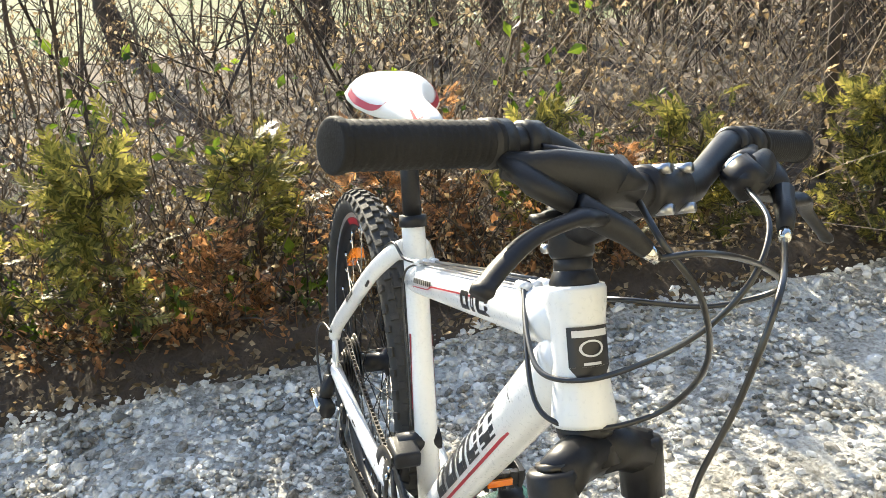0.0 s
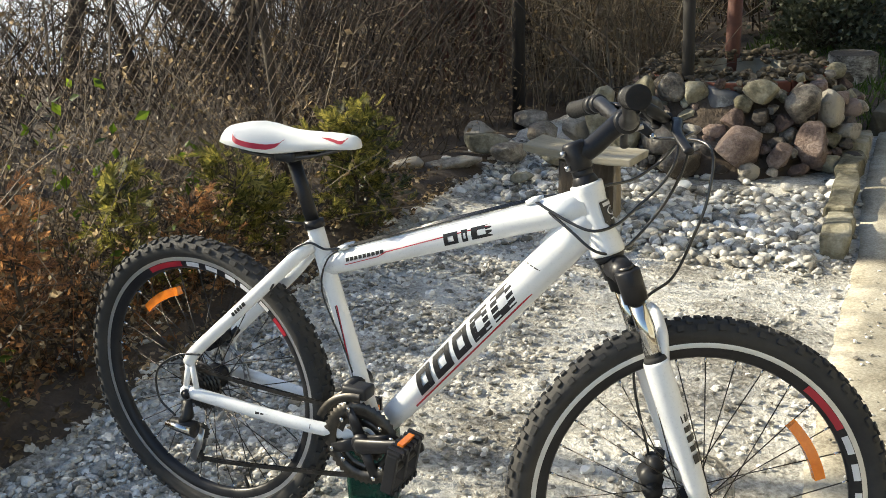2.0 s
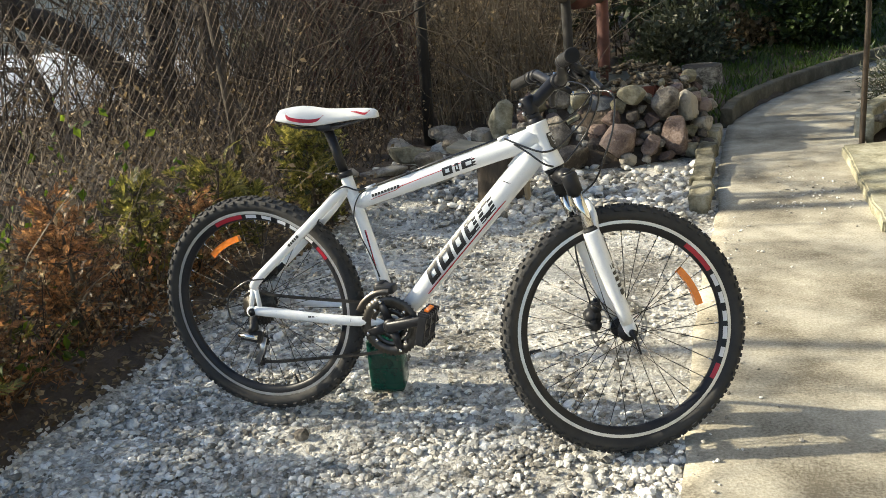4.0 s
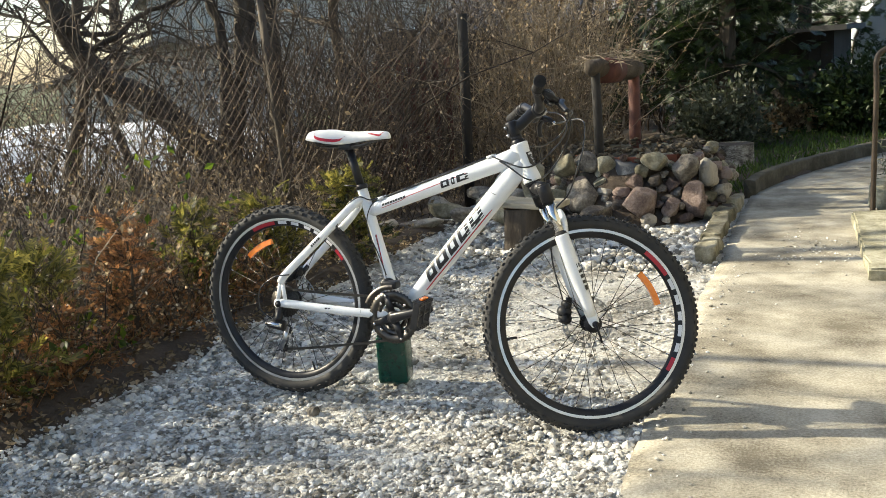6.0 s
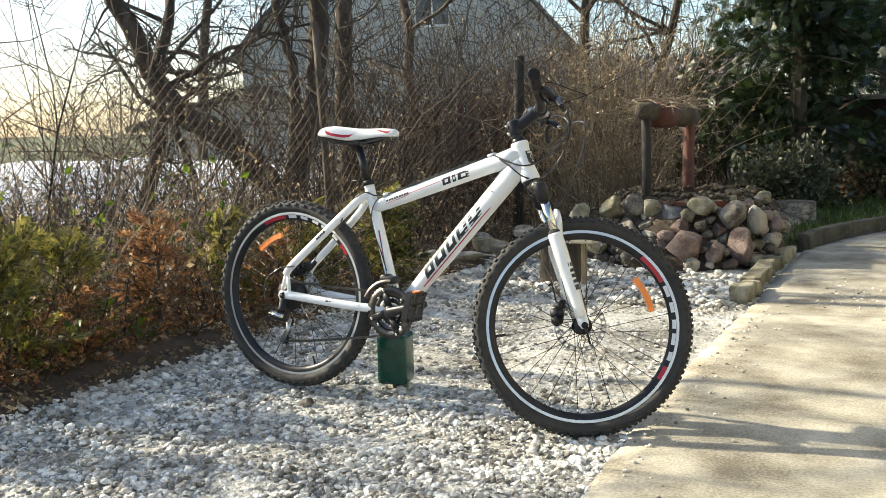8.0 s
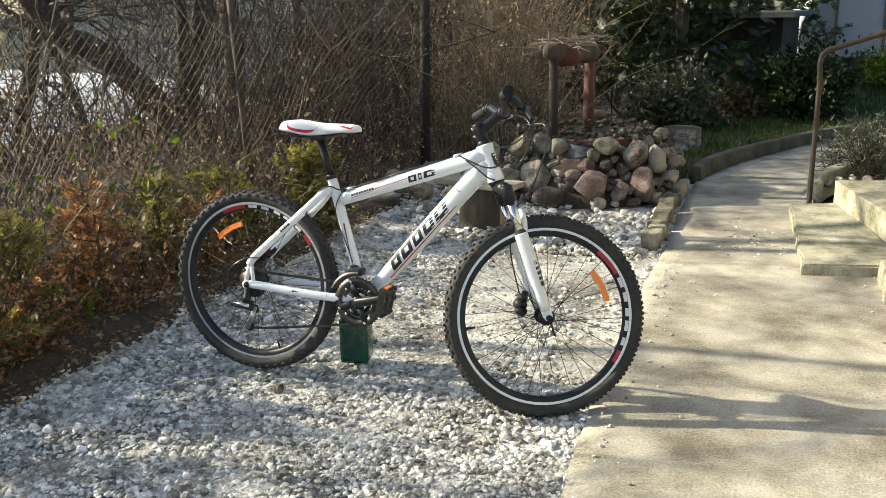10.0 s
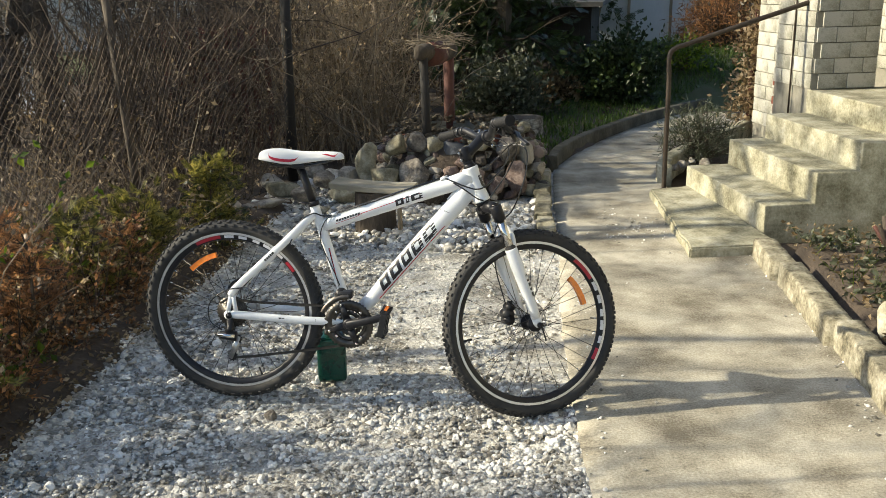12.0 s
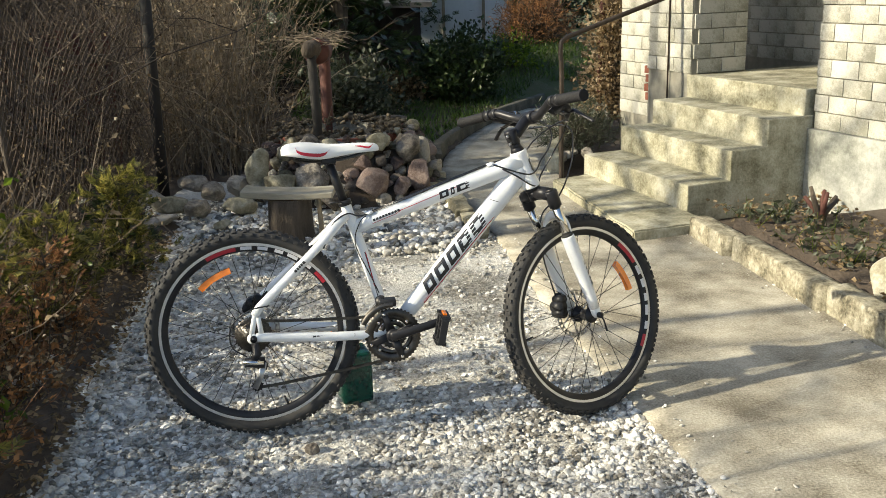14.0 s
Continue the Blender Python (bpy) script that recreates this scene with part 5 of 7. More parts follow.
def bricks(wall_name, turn, origin, length, z0, courses, seed):
    """Courses of bricks on the wall: turn in degrees about z from the house's front, running along +y of that turn."""
    wall = bpy.data.objects[wall_name]
    r = random.Random(seed)
    base = Matrix.Translation(origin) @ Matrix.Rotation(radians(turn), 4, "Z")
    for c in range(courses):
        y = -0.105 * (c % 2)
        while y < length - 0.05:
            y0 = max(0.0, y)
            y1 = min(length, y + 0.21)
            if y1 - y0 > 0.06:
                full = y1 - y0 > 0.16
                s = (y1 - y0) / (0.21 if full else 0.105)
                m = base @ Matrix.Translation((r.uniform(-0.002, 0.003), y0, z0 + c * COURSE)) @ Matrix.Diagonal((-0.45, s, 1, 1))
                share("brick", BRICK_ME if full else HALF_ME, wall, Matrix.Translation((0.0, 0, 0)) @ m)
            y += 0.21


bricks("wall_west", 0, (FACE + 0.014, -1.70, PL), 1.688, 0, 14, 1)
bricks("wall_pillar", 0, (FACE - 0.036, 1.162, 0.70), 0.54, 0, 12, 2)
bricks("wall_north", 0, (FACE + 0.114, 1.70, 0.30), 0.62, 0, 16, 4)
bricks("wall_porch_back", 0, (FACE + 1.202, 0.9, 0.70), 1.6, 0, 13, 5)
bricks("wall_pillar", 90, (FACE + 0.42, 1.160, 0.70), 0.455, 0, 13, 3)
for k in range(4):
    ob = share("brick", RED_ME, bpy.data.objects["wall_north"], Matrix.Translation((FACE + 0.08, 1.72, 0.44 + 0.07 * k)) @ Matrix.Rotation(radians(8 * (k % 2)), 4, "Z") @ Matrix.Diagonal((-1, 0.5, 1, 1)), "exposed red brick")
# cable down the pillar
bm = bmesh.new()
sweep(bm, [(FACE - 0.058, 1.42, 0.35), (FACE - 0.058, 1.425, 1.2), (FACE - 0.057, 1.42, 4.5)], 0.006, 6)
ob = new("wall_cable", mesh_of("wall_cable", bm, IRON))
ob.matrix_world = HM
tagged(ob, "dark cable fixed down the brick pillar", "cable")

# handrail
rail = thing("handrail", "bent dark iron pipe handrail beside the porch steps", "handrail")
bm = bmesh.new()
sweep(bm, curve_pts([(1.951, 3.55, -0.02), (1.951, 3.555, 0.35), (1.952, 3.56, 0.75), (1.948, 3.57, 0.925), (1.985, 3.585, 0.985), (2.10, 3.60, 1.025), (2.5, 3.66, 1.155), (2.96, 3.74, 1.30)], 8), 0.0165, 14)
part("rail", bm, IRON, rail)
bm = bmesh.new()
lathe(bm, [(0.0165, 0.0), (0.03, 0.0), (0.03, 0.006), (0.0165, 0.008)], 16, "z", (1.951, 3.55, 0.001))
part("base_flange", bm, IRON, rail)
post = thing("pipe_post", "slender rusty iron post standing in the garden bed", "post")
bm = bmesh.new()
sweep(bm, [(3.05, 6.2, 0.0), (3.07, 6.22, 0.7), (3.08, 6.2, 1.55)], 0.028, 12)
part("post", bm, RUST, post)
# ---- rock pile, well, logs ----
def boulder(name, centre, size, material, seed, label, group="", turn=0.0, rough=0.28):
    """One field stone: an icosphere worn into an uneven, slightly faceted lump."""
    bm = bmesh.new()
    bmesh.ops.create_icosphere(bm, subdivisions=3, radius=1)
    r_ = random.Random(seed * 7 + 1)
    cuts = []
    for k in range(13):
        d_ = Vector((r_.gauss(0, 1), r_.gauss(0, 1), r_.gauss(0, 1))).normalized()
        cuts.append((d_, r_.uniform(0.50, 0.86)))
    for v in bm.verts:
        p = v.co.copy()
        d = 1 + rough * noise.noise(p * 1.1 + Vector((seed * 3.7, seed, 0))) + 0.08 * noise.noise(p * 2.9 + Vector((0, seed, 2)))
        v.co = p * d
        for d_, lim in cuts:
            over = v.co.dot(d_) - lim
            if over > 0:
                v.co -= d_ * over * 0.97
        v.co += p * 0.02 * noise.noise(p * 7 + Vector((seed, 0, 0)))
        for ax, lim in ((0, 0.86), (1, 0.86), (2, 0.84)):
            if abs(v.co[ax]) > lim:
                v.co[ax] = math.copysign(lim + (abs(v.co[ax]) - lim) * 0.35, v.co[ax])
        v.co = Vector((v.co.x * size[0], v.co.y * size[1], v.co.z * size[2]))
    ob = new(name, mesh_of(name, bm, material))
    ob.matrix_world = pose(*centre, (seed * 37) % 24 - 12, (seed * 53) % 24 - 12, turn)
    return tagged(ob, label, "stone", group)


def slab_stone(name, centre, size, material, seed, label, group="", turn=0.0):
    """A rough split slab: a block with broken, uneven faces."""
    bm = bmesh.new()
    box(bm, (-size[0], -size[1], -size[2]), size, 0.012)
    bmesh.ops.subdivide_edges(bm, edges=[e for e in bm.edges if e.calc_length() > 0.05], cuts=4, use_grid_fill=True)
    for v in bm.verts:
        v.co += 0.022 * noise.noise_vector(v.co * 6 + Vector((seed, 0, 0))) + 0.008 * noise.noise_vector(v.co * 22 + Vector((0, seed, 0)))
    ob = new(name, mesh_of(name, bm, material, False))
    ob.matrix_world = pose(*centre, (seed * 37) % 10 - 5, (seed * 53) % 12 - 6, turn)
    return tagged(ob, label, "stone", group)


WELL = Vector((0.42, 3.98, 0))
rng = random.Random(21)
mats = [ROCK, ROCK, ROCK, PINK_ROCK, PINK_ROCK, MOSS_ROCK]
names = {ROCK: "grey-brown rounded field stone in the rock pile", PINK_ROCK: "pinkish granite field stone in the rock pile", MOSS_ROCK: "lichen-speckled pale stone in the rock pile"}
# named large stones first: centre, half sizes, material
big = [((0.44, 3.48, 0.27), (0.13, 0.09, 0.15), PATCH_ROCK, "dark stone with white lime patches"),
       ((0.66, 3.42, 0.36), (0.11, 0.10, 0.075), MOSS_ROCK, "tan rounded stone at the top of the rock pile"),
       ((0.58, 3.26, 0.13), (0.16, 0.13, 0.155), PINK_ROCK, "large rose-brown boulder of the rock pile"),
       ((0.20, 3.30, 0.15), (0.14, 0.12, 0.14), ROCK, "large grey rounded boulder of the rock pile"),
       ((-0.02, 3.28, 0.14), (0.13, 0.11, 0.10), MOSS_ROCK, "pale rounded boulder of the rock pile"),
       ((-0.17, 3.36, 0.20), (0.10, 0.08, 0.20), MOSS_ROCK, "tall lichen-covered upright stone"),
       ((0.34, 3.10, 0.06), (0.20, 0.10, 0.085), ROCK, "flat grey boulder at the foot of the pile"),
       ((0.84, 3.42, 0.31), (0.10, 0.09, 0.11), ROCK, "blue-grey stone in the rock pile"),
       ((0.92, 3.36, 0.13), (0.10, 0.10, 0.13), PINK_ROCK, "rose-brown stone in the rock pile"),
       ((0.96, 3.58, 0.27), (0.09, 0.10, 0.13), ROCK, "grey stone in the rock pile"),
       ((0.78, 3.24, 0.09), (0.075, 0.07, 0.085), PINK_ROCK, "small red-brown stone in the rock pile"),
       ((0.05, 3.42, 0.34), (0.10, 0.09, 0.10), MOSS_ROCK, "egg-shaped tan stone standing on the pile"),
       ((0.20, 3.44, 0.36), (0.09, 0.08, 0.085), ROCK, "grey-brown stone on top of the pile")]
for k, (c, s, m, lab) in enumerate(big):
    boulder("stone", c, s, m, k + 1, lab, "rock pile stones", k * 41)
placed = [(Vector(c), max(s)) for c, s, _, _ in big]
tries = 0
made = 0
while made < 150 and tries < 9000:
    tries += 1
    a = radians(rng.uniform(165, 375))
    rr = rng.uniform(0.50, 0.86)
    x, y = WELL.x + 0.03 + rr * math.cos(a) * 0.92, WELL.y + rr * math.sin(a)
    top = 0.40 * (1 - smooth(0.45, 0.9, rr))
    z = max(0.02, top * rng.uniform(0.75, 1.05))
    s = rng.uniform(0.03, 0.08)
    if any((Vector((x, y, z)) - c).length < (r + s) * 0.60 for c, r in placed):
        continue
    if x > 1.08:
        continue
    m = rng.choice(mats)
    boulder("stone", (x, y, z), (s * rng.uniform(0.9, 1.25), s * rng.uniform(0.8, 1.1), s * rng.uniform(0.7, 1.0)), m, made + 20, names[m], "rock pile stones", rng.uniform(0, 360))
    placed.append((Vector((x, y, z)), s))
    made += 1
# earth bank on which the stones lie
bm = bmesh.new()
lathe(bm, [(0.47, 0.33), (0.55, 0.31), (0.64, 0.22), (0.74, 0.10), (0.82, 0.0), (0.86, -0.06)], 40, "z", arc=(radians(160), radians(380)))
for v in bm.verts:
    v.co += 0.03 * noise.noise_vector(v.co * 6)
    v.co.x *= 0.84
bank_ob = tagged(new("soil_bank", mesh_of("soil_bank", bm, SOIL)), "dark earth bank under the rock pile", "soil", kind="structure")
bank_ob.matrix_world = Matrix.Translation(WELL)
# low line of flat stones towards the hedge
line = [((-0.28, 3.02, 0.08), (0.15, 0.11, 0.085)), ((-0.52, 2.95, 0.09), (0.14, 0.10, 0.09)), ((-0.45, 3.25, 0.14), (0.13, 0.10, 0.09)), ((-0.75, 2.78, 0.07), (0.19, 0.10, 0.06)),
        ((-0.70, 3.08, 0.12), (0.14, 0.12, 0.08)), ((-0.30, 3.38, 0.15), (0.10, 0.10, 0.12)), ((-0.97, 2.62, 0.07), (0.16, 0.10, 0.06)), ((-0.60, 3.45, 0.17), (0.12, 0.10, 0.09)),
        ((-0.35, 2.72, 0.035), (0.07, 0.05, 0.04)), ((-0.85, 3.3, 0.12), (0.12, 0.1, 0.07))]
for k, (c, s) in enumerate(line):
    boulder("stone", (c[0], c[1], c[2] * 0.85), (s[0] * 0.95, s[1] * 0.95, s[2] * 0.8), ROCK if k % 4 else MOSS_ROCK, k + 90, "dark angular stone in the low row beside the hedge", "low row stones", 12 + (k * 37) % 40)
# long mossy border stones along the path
for k, (y0, y1) in enumerate(((2.20, 2.60), (2.63, 3.12), (3.15, 3.62), (3.66, 4.1))):
    slab_stone("border_stone", (slab_edge((y0 + y1) / 2) - 0.08, (y0 + y1) / 2, 0.0), (0.052, (y1 - y0) * 0.49, 0.055), MOSS_ROCK, k + 130, "long lichen-covered border stone along the concrete path", "border stones")

# the old well: ring wall of brick and moss, post, winch log
well = thing("well", "old garden well ringed with moss-topped red bricks", "well", Matrix.Translation(WELL))
bm = bmesh.new()
lathe(bm, [(0.34, 0.0), (0.46, 0.0), (0.46, 0.38), (0.34, 0.38)], 36, "z", closed=True)
part("wall", bm, MORTAR, well)
bm = bmesh.new()
box(bm, (-0.012, -0.058, 0.004), (0.02, 0.058, 0.062), 0.006)
WB = mesh_of("brick", bm, BRICK_RED, False)
for c in range(6):
    for k in range(24):
        a = 2 * math.pi * (k + 0.5 * (c % 2)) / 24
        share("brick", WB, well, Matrix.Rotation(a, 4, "Z") @ Matrix.Translation((0.462, 0, c * 0.064)))
sp = []
r2 = random.Random(8)
for k in range(700):
    a = r2.uniform(0, 6.28)
    rr = r2.uniform(0.30, 0.52)
    q = r2.uniform(0.012, 0.03)
    sp.append((rr * math.cos(a), rr * math.sin(a), 0.385 + r2.uniform(-0.03, 0.045) - 0.05 * max(0, rr - 0.46) / 0.06, q))
MOSS = ramp_mat("dead_moss", [(0.035, 0.028, 0.018), (0.09, 0.07, 0.045), (0.17, 0.14, 0.095)], 0.95, scale=20, fine=90, bump=0.8, spread=0.5, island=True)
tagged(share("moss_cap", pebbles("moss_cap", sp, ICO1, 31, MOSS), well, Matrix(), "brown dead moss and leaf litter"), kind="stuff")
winch = thing("well_winch", "rough timber well post with a rust-red winch drum", "winch", Matrix.Translation((0.25, 3.56, 0.0)))
bm = bmesh.new()
sweep(bm, [(0.0, 0, 0.0), (0.0, 0, 0.5), (-0.012, 0, 1.0)], [0.034, 0.032, 0.031], 12)
part("post", bm, BLACK_WOOD, winch, "black tarred post")
bm = bmesh.new()
sweep(bm, [(0.085, 0.78, 0.0), (0.085, 0.78, 0.93)], [0.045, 0.043], 12)
for v in bm.verts:
    v.co += 0.008 * noise.noise_vector(v.co * 14)
part("post", bm, RUST, winch, "rust-red post")
bm = bmesh.new()
pts = [(-0.03 + 0.018 * k, -0.08 + 0.118 * k, 0.985 - 0.006 * k) for k in range(9)]
sweep(bm, pts, [0.045, 0.065, 0.06, 0.076, 0.082, 0.074, 0.078, 0.065, 0.045], 12)
for v in bm.verts:
    v.co += 0.018 * noise.noise_vector(v.co * 17)
part("drum_log", bm, BARK, winch, "mossy bark-covered log")
bm = bmesh.new()
sweep(bm, [(0.02, 0.12, 0.955), (0.05, 0.34, 0.95)], [0.085, 0.09], 16)
part("drum", bm, RUST, winch, "rust-red iron drum")
bm = bmesh.new()
r3 = random.Random(3)
for k in range(110):
    p = Vector((r3.uniform(-0.15, 0.22), r3.uniform(-0.06, 0.85), r3.uniform(1.0, 1.06)))
    d = Vector((r3.uniform(-1, 1), r3.uniform(-0.6, 0.6), r3.uniform(-0.25, 0.35))).normalized()
    sweep(bm, [p, p + d * 0.07, p + d * 0.14 + Vector((0, 0, -0.02))], [0.003, 0.0025, 0.001], 4, caps=False)
tagged(part("twig_nest", bm, PALE_STEM, winch, "dry twigs lying on the log"), kind="stuff")


def log_round(name, centre, r, h, side, top, label, seed):
    ob = thing(name, label, "log", Matrix.Translation(centre))
    bm = bmesh.new()
    lathe(bm, [(r * 1.08, 0), (r * 1.02, h * 0.2), (r, h * 0.5), (r * 0.98, h * 0.9), (r * 0.97, h)], 28, "z")
    for v in bm.verts:
        a = math.atan2(v.co.y, v.co.x)
        k = 1 + 0.07 * noise.noise((math.cos(a) * 2, math.sin(a) * 2, seed)) + 0.03 * noise.noise((math.cos(a) * 9, math.sin(a) * 9, v.co.z * 4 + seed))
        v.co.x *= k
        v.co.y *= k
    rim = [v for v in bm.verts if v.co.z > h * 0.99]
    part("bark", bm, side, ob)
    bm = bmesh.new()
    lathe(bm, [(0.0, h + 0.001), (r * 0.5, h - 0.002), (r * 0.98, h - 0.004)], 28, "z")
    part("cut_face", bm, top, ob, "weathered cut face")
    return ob


log_round("chopping_block", (0.06, 2.47, -0.02), 0.125, 0.25, BARK, OLD_WOOD, "rough bark-covered chopping block on the gravel", 2)
bm = bmesh.new()
box(bm, (-0.26, -0.095, 0.0), (0.26, 0.095, 0.035), 0.006)
bmesh.ops.subdivide_edges(bm, edges=[e for e in bm.edges if e.calc_length() > 0.3], cuts=8)
for v in bm.verts:
    v.co.z += 0.012 * (v.co.x / 0.26) ** 2 + 0.004 * noise.noise(v.co * 11)
    v.co.y += 0.012 * noise.noise((v.co.x * 6, 0, 3))
plank = tagged(new("plank", mesh_of("plank", bm, PLANK, False)), "short weathered board lying across the chopping block", "board")
plank.matrix_world = pose(0.06, 2.45, 0.236, 0, 2, -8)
bm = bmesh.new()
sweep(bm, [(0.235, 2.37, -0.02), (0.225, 2.39, 0.24)], [0.03, 0.026], 7, flat=(1.2, 0.5))
tagged(new("stake", mesh_of("stake", bm, OLD_WOOD, False)), "split wooden stake leaning on the chopping block", "stake")
log_round("birch_log", (0.91, 5.68, -0.02), 0.165, 0.235, BIRCH, BARK, "short peeling birch log standing on end by the lawn", 5)
boulder("ball_stone", (2.49, 0.49, 0.185), (0.095, 0.10, 0.125), MOSS_ROCK, 151, "egg-shaped grey-green stone in the flower bed", "", 20, 0.06)
boulder("stone", (2.56, 0.40, 0.12), (0.085, 0.07, 0.06), ROCK, 152, "small tan stone beside the egg-shaped stone", "", 50)
for k, (x, y, s) in enumerate(((2.08, 4.0, 0.05), (2.16, 4.12, 0.06), (2.24, 4.25, 0.05), (2.33, 4.2, 0.07))):
    boulder("stone", (x, y, 0.07), (s, s * 0.8, s * 0.7), ROCK, 160 + k, "dark stone in the planter beside the path", "planter stones", 40 * k)
boulder("stone", (0.16, -0.14, -0.008), (0.035, 0.03, 0.035), ROCK, 171, "stone wedged behind the rear tyre", "", 10)
# ---- plants ----
class Bundle:
    """Gathers many small pieces of one plant or thicket into one mesh."""
    def __init__(self):
        self.v, self.f, self.n = [], [], 0

    def add(self, verts, faces):
        self.v.append(np.asarray(verts, float))
        self.f += (np.asarray(faces) + self.n).tolist()
        self.n += len(verts)

    def twig(self, pts, radii, sides=3):
        pts = np.asarray(pts, float)
        m = len(pts)
        d = np.gradient(pts, axis=0)
        d /= np.linalg.norm(d, axis=1)[:, None] + 1e-9
        ref = np.where(np.abs(d[:, 2:3]) > 0.9, [[1.0, 0, 0]], [[0, 0, 1.0]])
        s = np.cross(d, ref)
        s /= np.linalg.norm(s, axis=1)[:, None] + 1e-9
        u = np.cross(s, d)
        a = np.arange(sides) * 2 * np.pi / sides
        ring = pts[:, None] + (s[:, None] * np.cos(a)[None, :, None] + u[:, None] * np.sin(a)[None, :, None]) * np.asarray(radii)[:, None, None]
        k = np.arange(sides)
        q = (k + 1) % sides
        faces = [np.stack([i * sides + k, i * sides + q, (i + 1) * sides + q, (i + 1) * sides + k], 1) for i in range(m - 1)]
        self.add(ring.reshape(-1, 3), np.vstack(faces))

    def place(self, tv, tf, origins, ahead, size, rng, roll=None):
        """Copies of a small template: x ahead, y across, z out of its plane."""
        n = len(origins)
        a = ahead / (np.linalg.norm(ahead, axis=1)[:, None] + 1e-9)
        r = rng.normal(size=(n, 3))
        b = np.cross(r, a)
        b /= np.linalg.norm(b, axis=1)[:, None] + 1e-9
        c = np.cross(a, b)
        v = origins[:, None] + (a[:, None] * tv[None, :, 0:1] + b[:, None] * tv[None, :, 1:2] + c[:, None] * tv[None, :, 2:3]) * size[:, None, None]
        f = (np.asarray(tf)[None] + (np.arange(n) * len(tv))[:, None, None]).reshape(-1, len(tf[0]))
        self.add(v.reshape(-1, 3), f)

    def mesh(self, name, material, smooth_shade=False):
        return raw(name, np.vstack(self.v).tolist(), self.f, material, smooth_shade)


def spray_template():
    """A feathery flat spray: a stem with side fingers."""
    v, f = [], []
    def finger(p, q, w):
        p, q = np.array(p), np.array(q)
        d = q - p
        s = np.array([-d[1], d[0]]) / np.linalg.norm(d) * w
        mid = p + d * 0.55
        o = len(v)
        for pt in (p, mid + s, q, mid - s):
            v.append((pt[0], pt[1], 0.06 * math.sin(pt[0] * 3)))
        f.append((o, o + 1, o + 2, o + 3))
    finger((0, 0), (1.0, 0), 0.045)
    for k, x in enumerate((0.15, 0.32, 0.48, 0.63, 0.77)):
        L = 0.42 * (1 - 0.45 * x)
        for sg in (-1, 1):
            finger((x, 0), (x + L * 0.75, sg * L * 0.62), 0.05)
    return np.array(v), f


def leaf_template():
    return np.array([(0, 0, 0), (0.45, 0.3, 0.08), (1, 0, 0.0), (0.45, -0.3, 0.08)]), [(0, 1, 2, 3)]


SPRAY, LEAF = spray_template(), leaf_template()
NEEDLE = (np.array([(0, 0.05, 0), (0, -0.05, 0), (1, 0, 0), (0.4, 0.09, 0.02)]), [(0, 1, 2, 3)])


def wander(p, d, length, steps, rng, curl=0.25, sag=0.0):
    pts = [np.array(p, float)]
    d = np.array(d, float)
    d /= np.linalg.norm(d)
    for k in range(steps):
        d = d + rng.normal(size=3) * curl / steps ** 0.5 + np.array([0, 0, -sag / steps])
        d /= np.linalg.norm(d)
        pts.append(pts[-1] + d * length / steps)
    return np.array(pts)


def thuja(name, x, y, z, h, r, material, label, seed, n=450, lean=(0, 0), size=0.085):
    """A young conifer: stem, limbs and feathery sprays with an uneven outline."""
    rng = np.random.default_rng(seed)
    ob = thing(name, label, "shrub", Matrix.Translation((x, y, z)), "hedge shrubs")
    wood = Bundle()
    stem = np.array([(lean[0] * t, lean[1] * t, h * t) for t in np.linspace(0, 1, 7)]) + rng.normal(size=(7, 3)) * 0.008
    wood.twig(stem, np.linspace(0.012, 0.003, 7), 5)
    org, ahead = [], []
    limbs = int(26 + 20 * h)
    for k in range(limbs):
        t = rng.uniform(0.06, 0.96)
        a = rng.uniform(0, 2 * np.pi)
        reach = r * (1 - 0.62 * t) * rng.uniform(0.5, 1.25)
        p = np.array([lean[0] * t, lean[1] * t, h * t])
        pts = wander(p, (math.cos(a), math.sin(a), rng.uniform(0.15, 0.9)), reach, 5, rng, 0.35)
        wood.twig(pts, np.linspace(0.004, 0.0012, 6), 3)
        m = max(3, int(n / limbs))
        i = rng.integers(1, 6, m)
        o = pts[i] + rng.normal(size=(m, 3)) * 0.02
        dirs = np.array([math.cos(a), math.sin(a), 0.5]) + rng.normal(size=(m, 3)) * 0.6
        org.append(o)
        ahead.append(dirs)
    org, ahead = np.vstack(org), np.vstack(ahead)
    fol = Bundle()
    fol.place(*SPRAY, org, ahead, size * rng.uniform(0.6, 1.3, len(org)), rng)
    share("stem", wood.mesh("stem", BARK), ob, Matrix(), "thin brown stem and limbs")
    share("foliage", fol.mesh("foliage", material), ob, Matrix())
    return ob


# hedge shrubs along the driveway
thuja("hedge_shrub", -1.00, -0.98, 0.04, 0.56, 0.24, LEAF_OLIVE, "olive-green scale-leaved hedge shrub in dark soil", 1, 320)
thuja("hedge_shrub", -0.88, -0.50, 0.04, 0.58, 0.21, LEAF_OLIVE, "olive-green scale-leaved hedge shrub in dark soil", 2, 420)
thuja("hedge_shrub", -1.08, -0.08, 0.04, 0.44, 0.22, LEAF_OLIVE, "low olive-green scale-leaved hedge shrub in dark soil", 3, 260)
thuja("hedge_shrub", -0.95, 0.30, 0.03, 0.52, 0.23, LEAF_RUST, "dried rust-brown hedge shrub in dark soil", 4, 480, (0.02, -0.03), 0.05)
thuja("hedge_shrub", -1.15, 0.48, 0.05, 0.50, 0.22, LEAF_RUST, "dried rust-brown hedge shrub in dark soil", 14, 300, size=0.05)
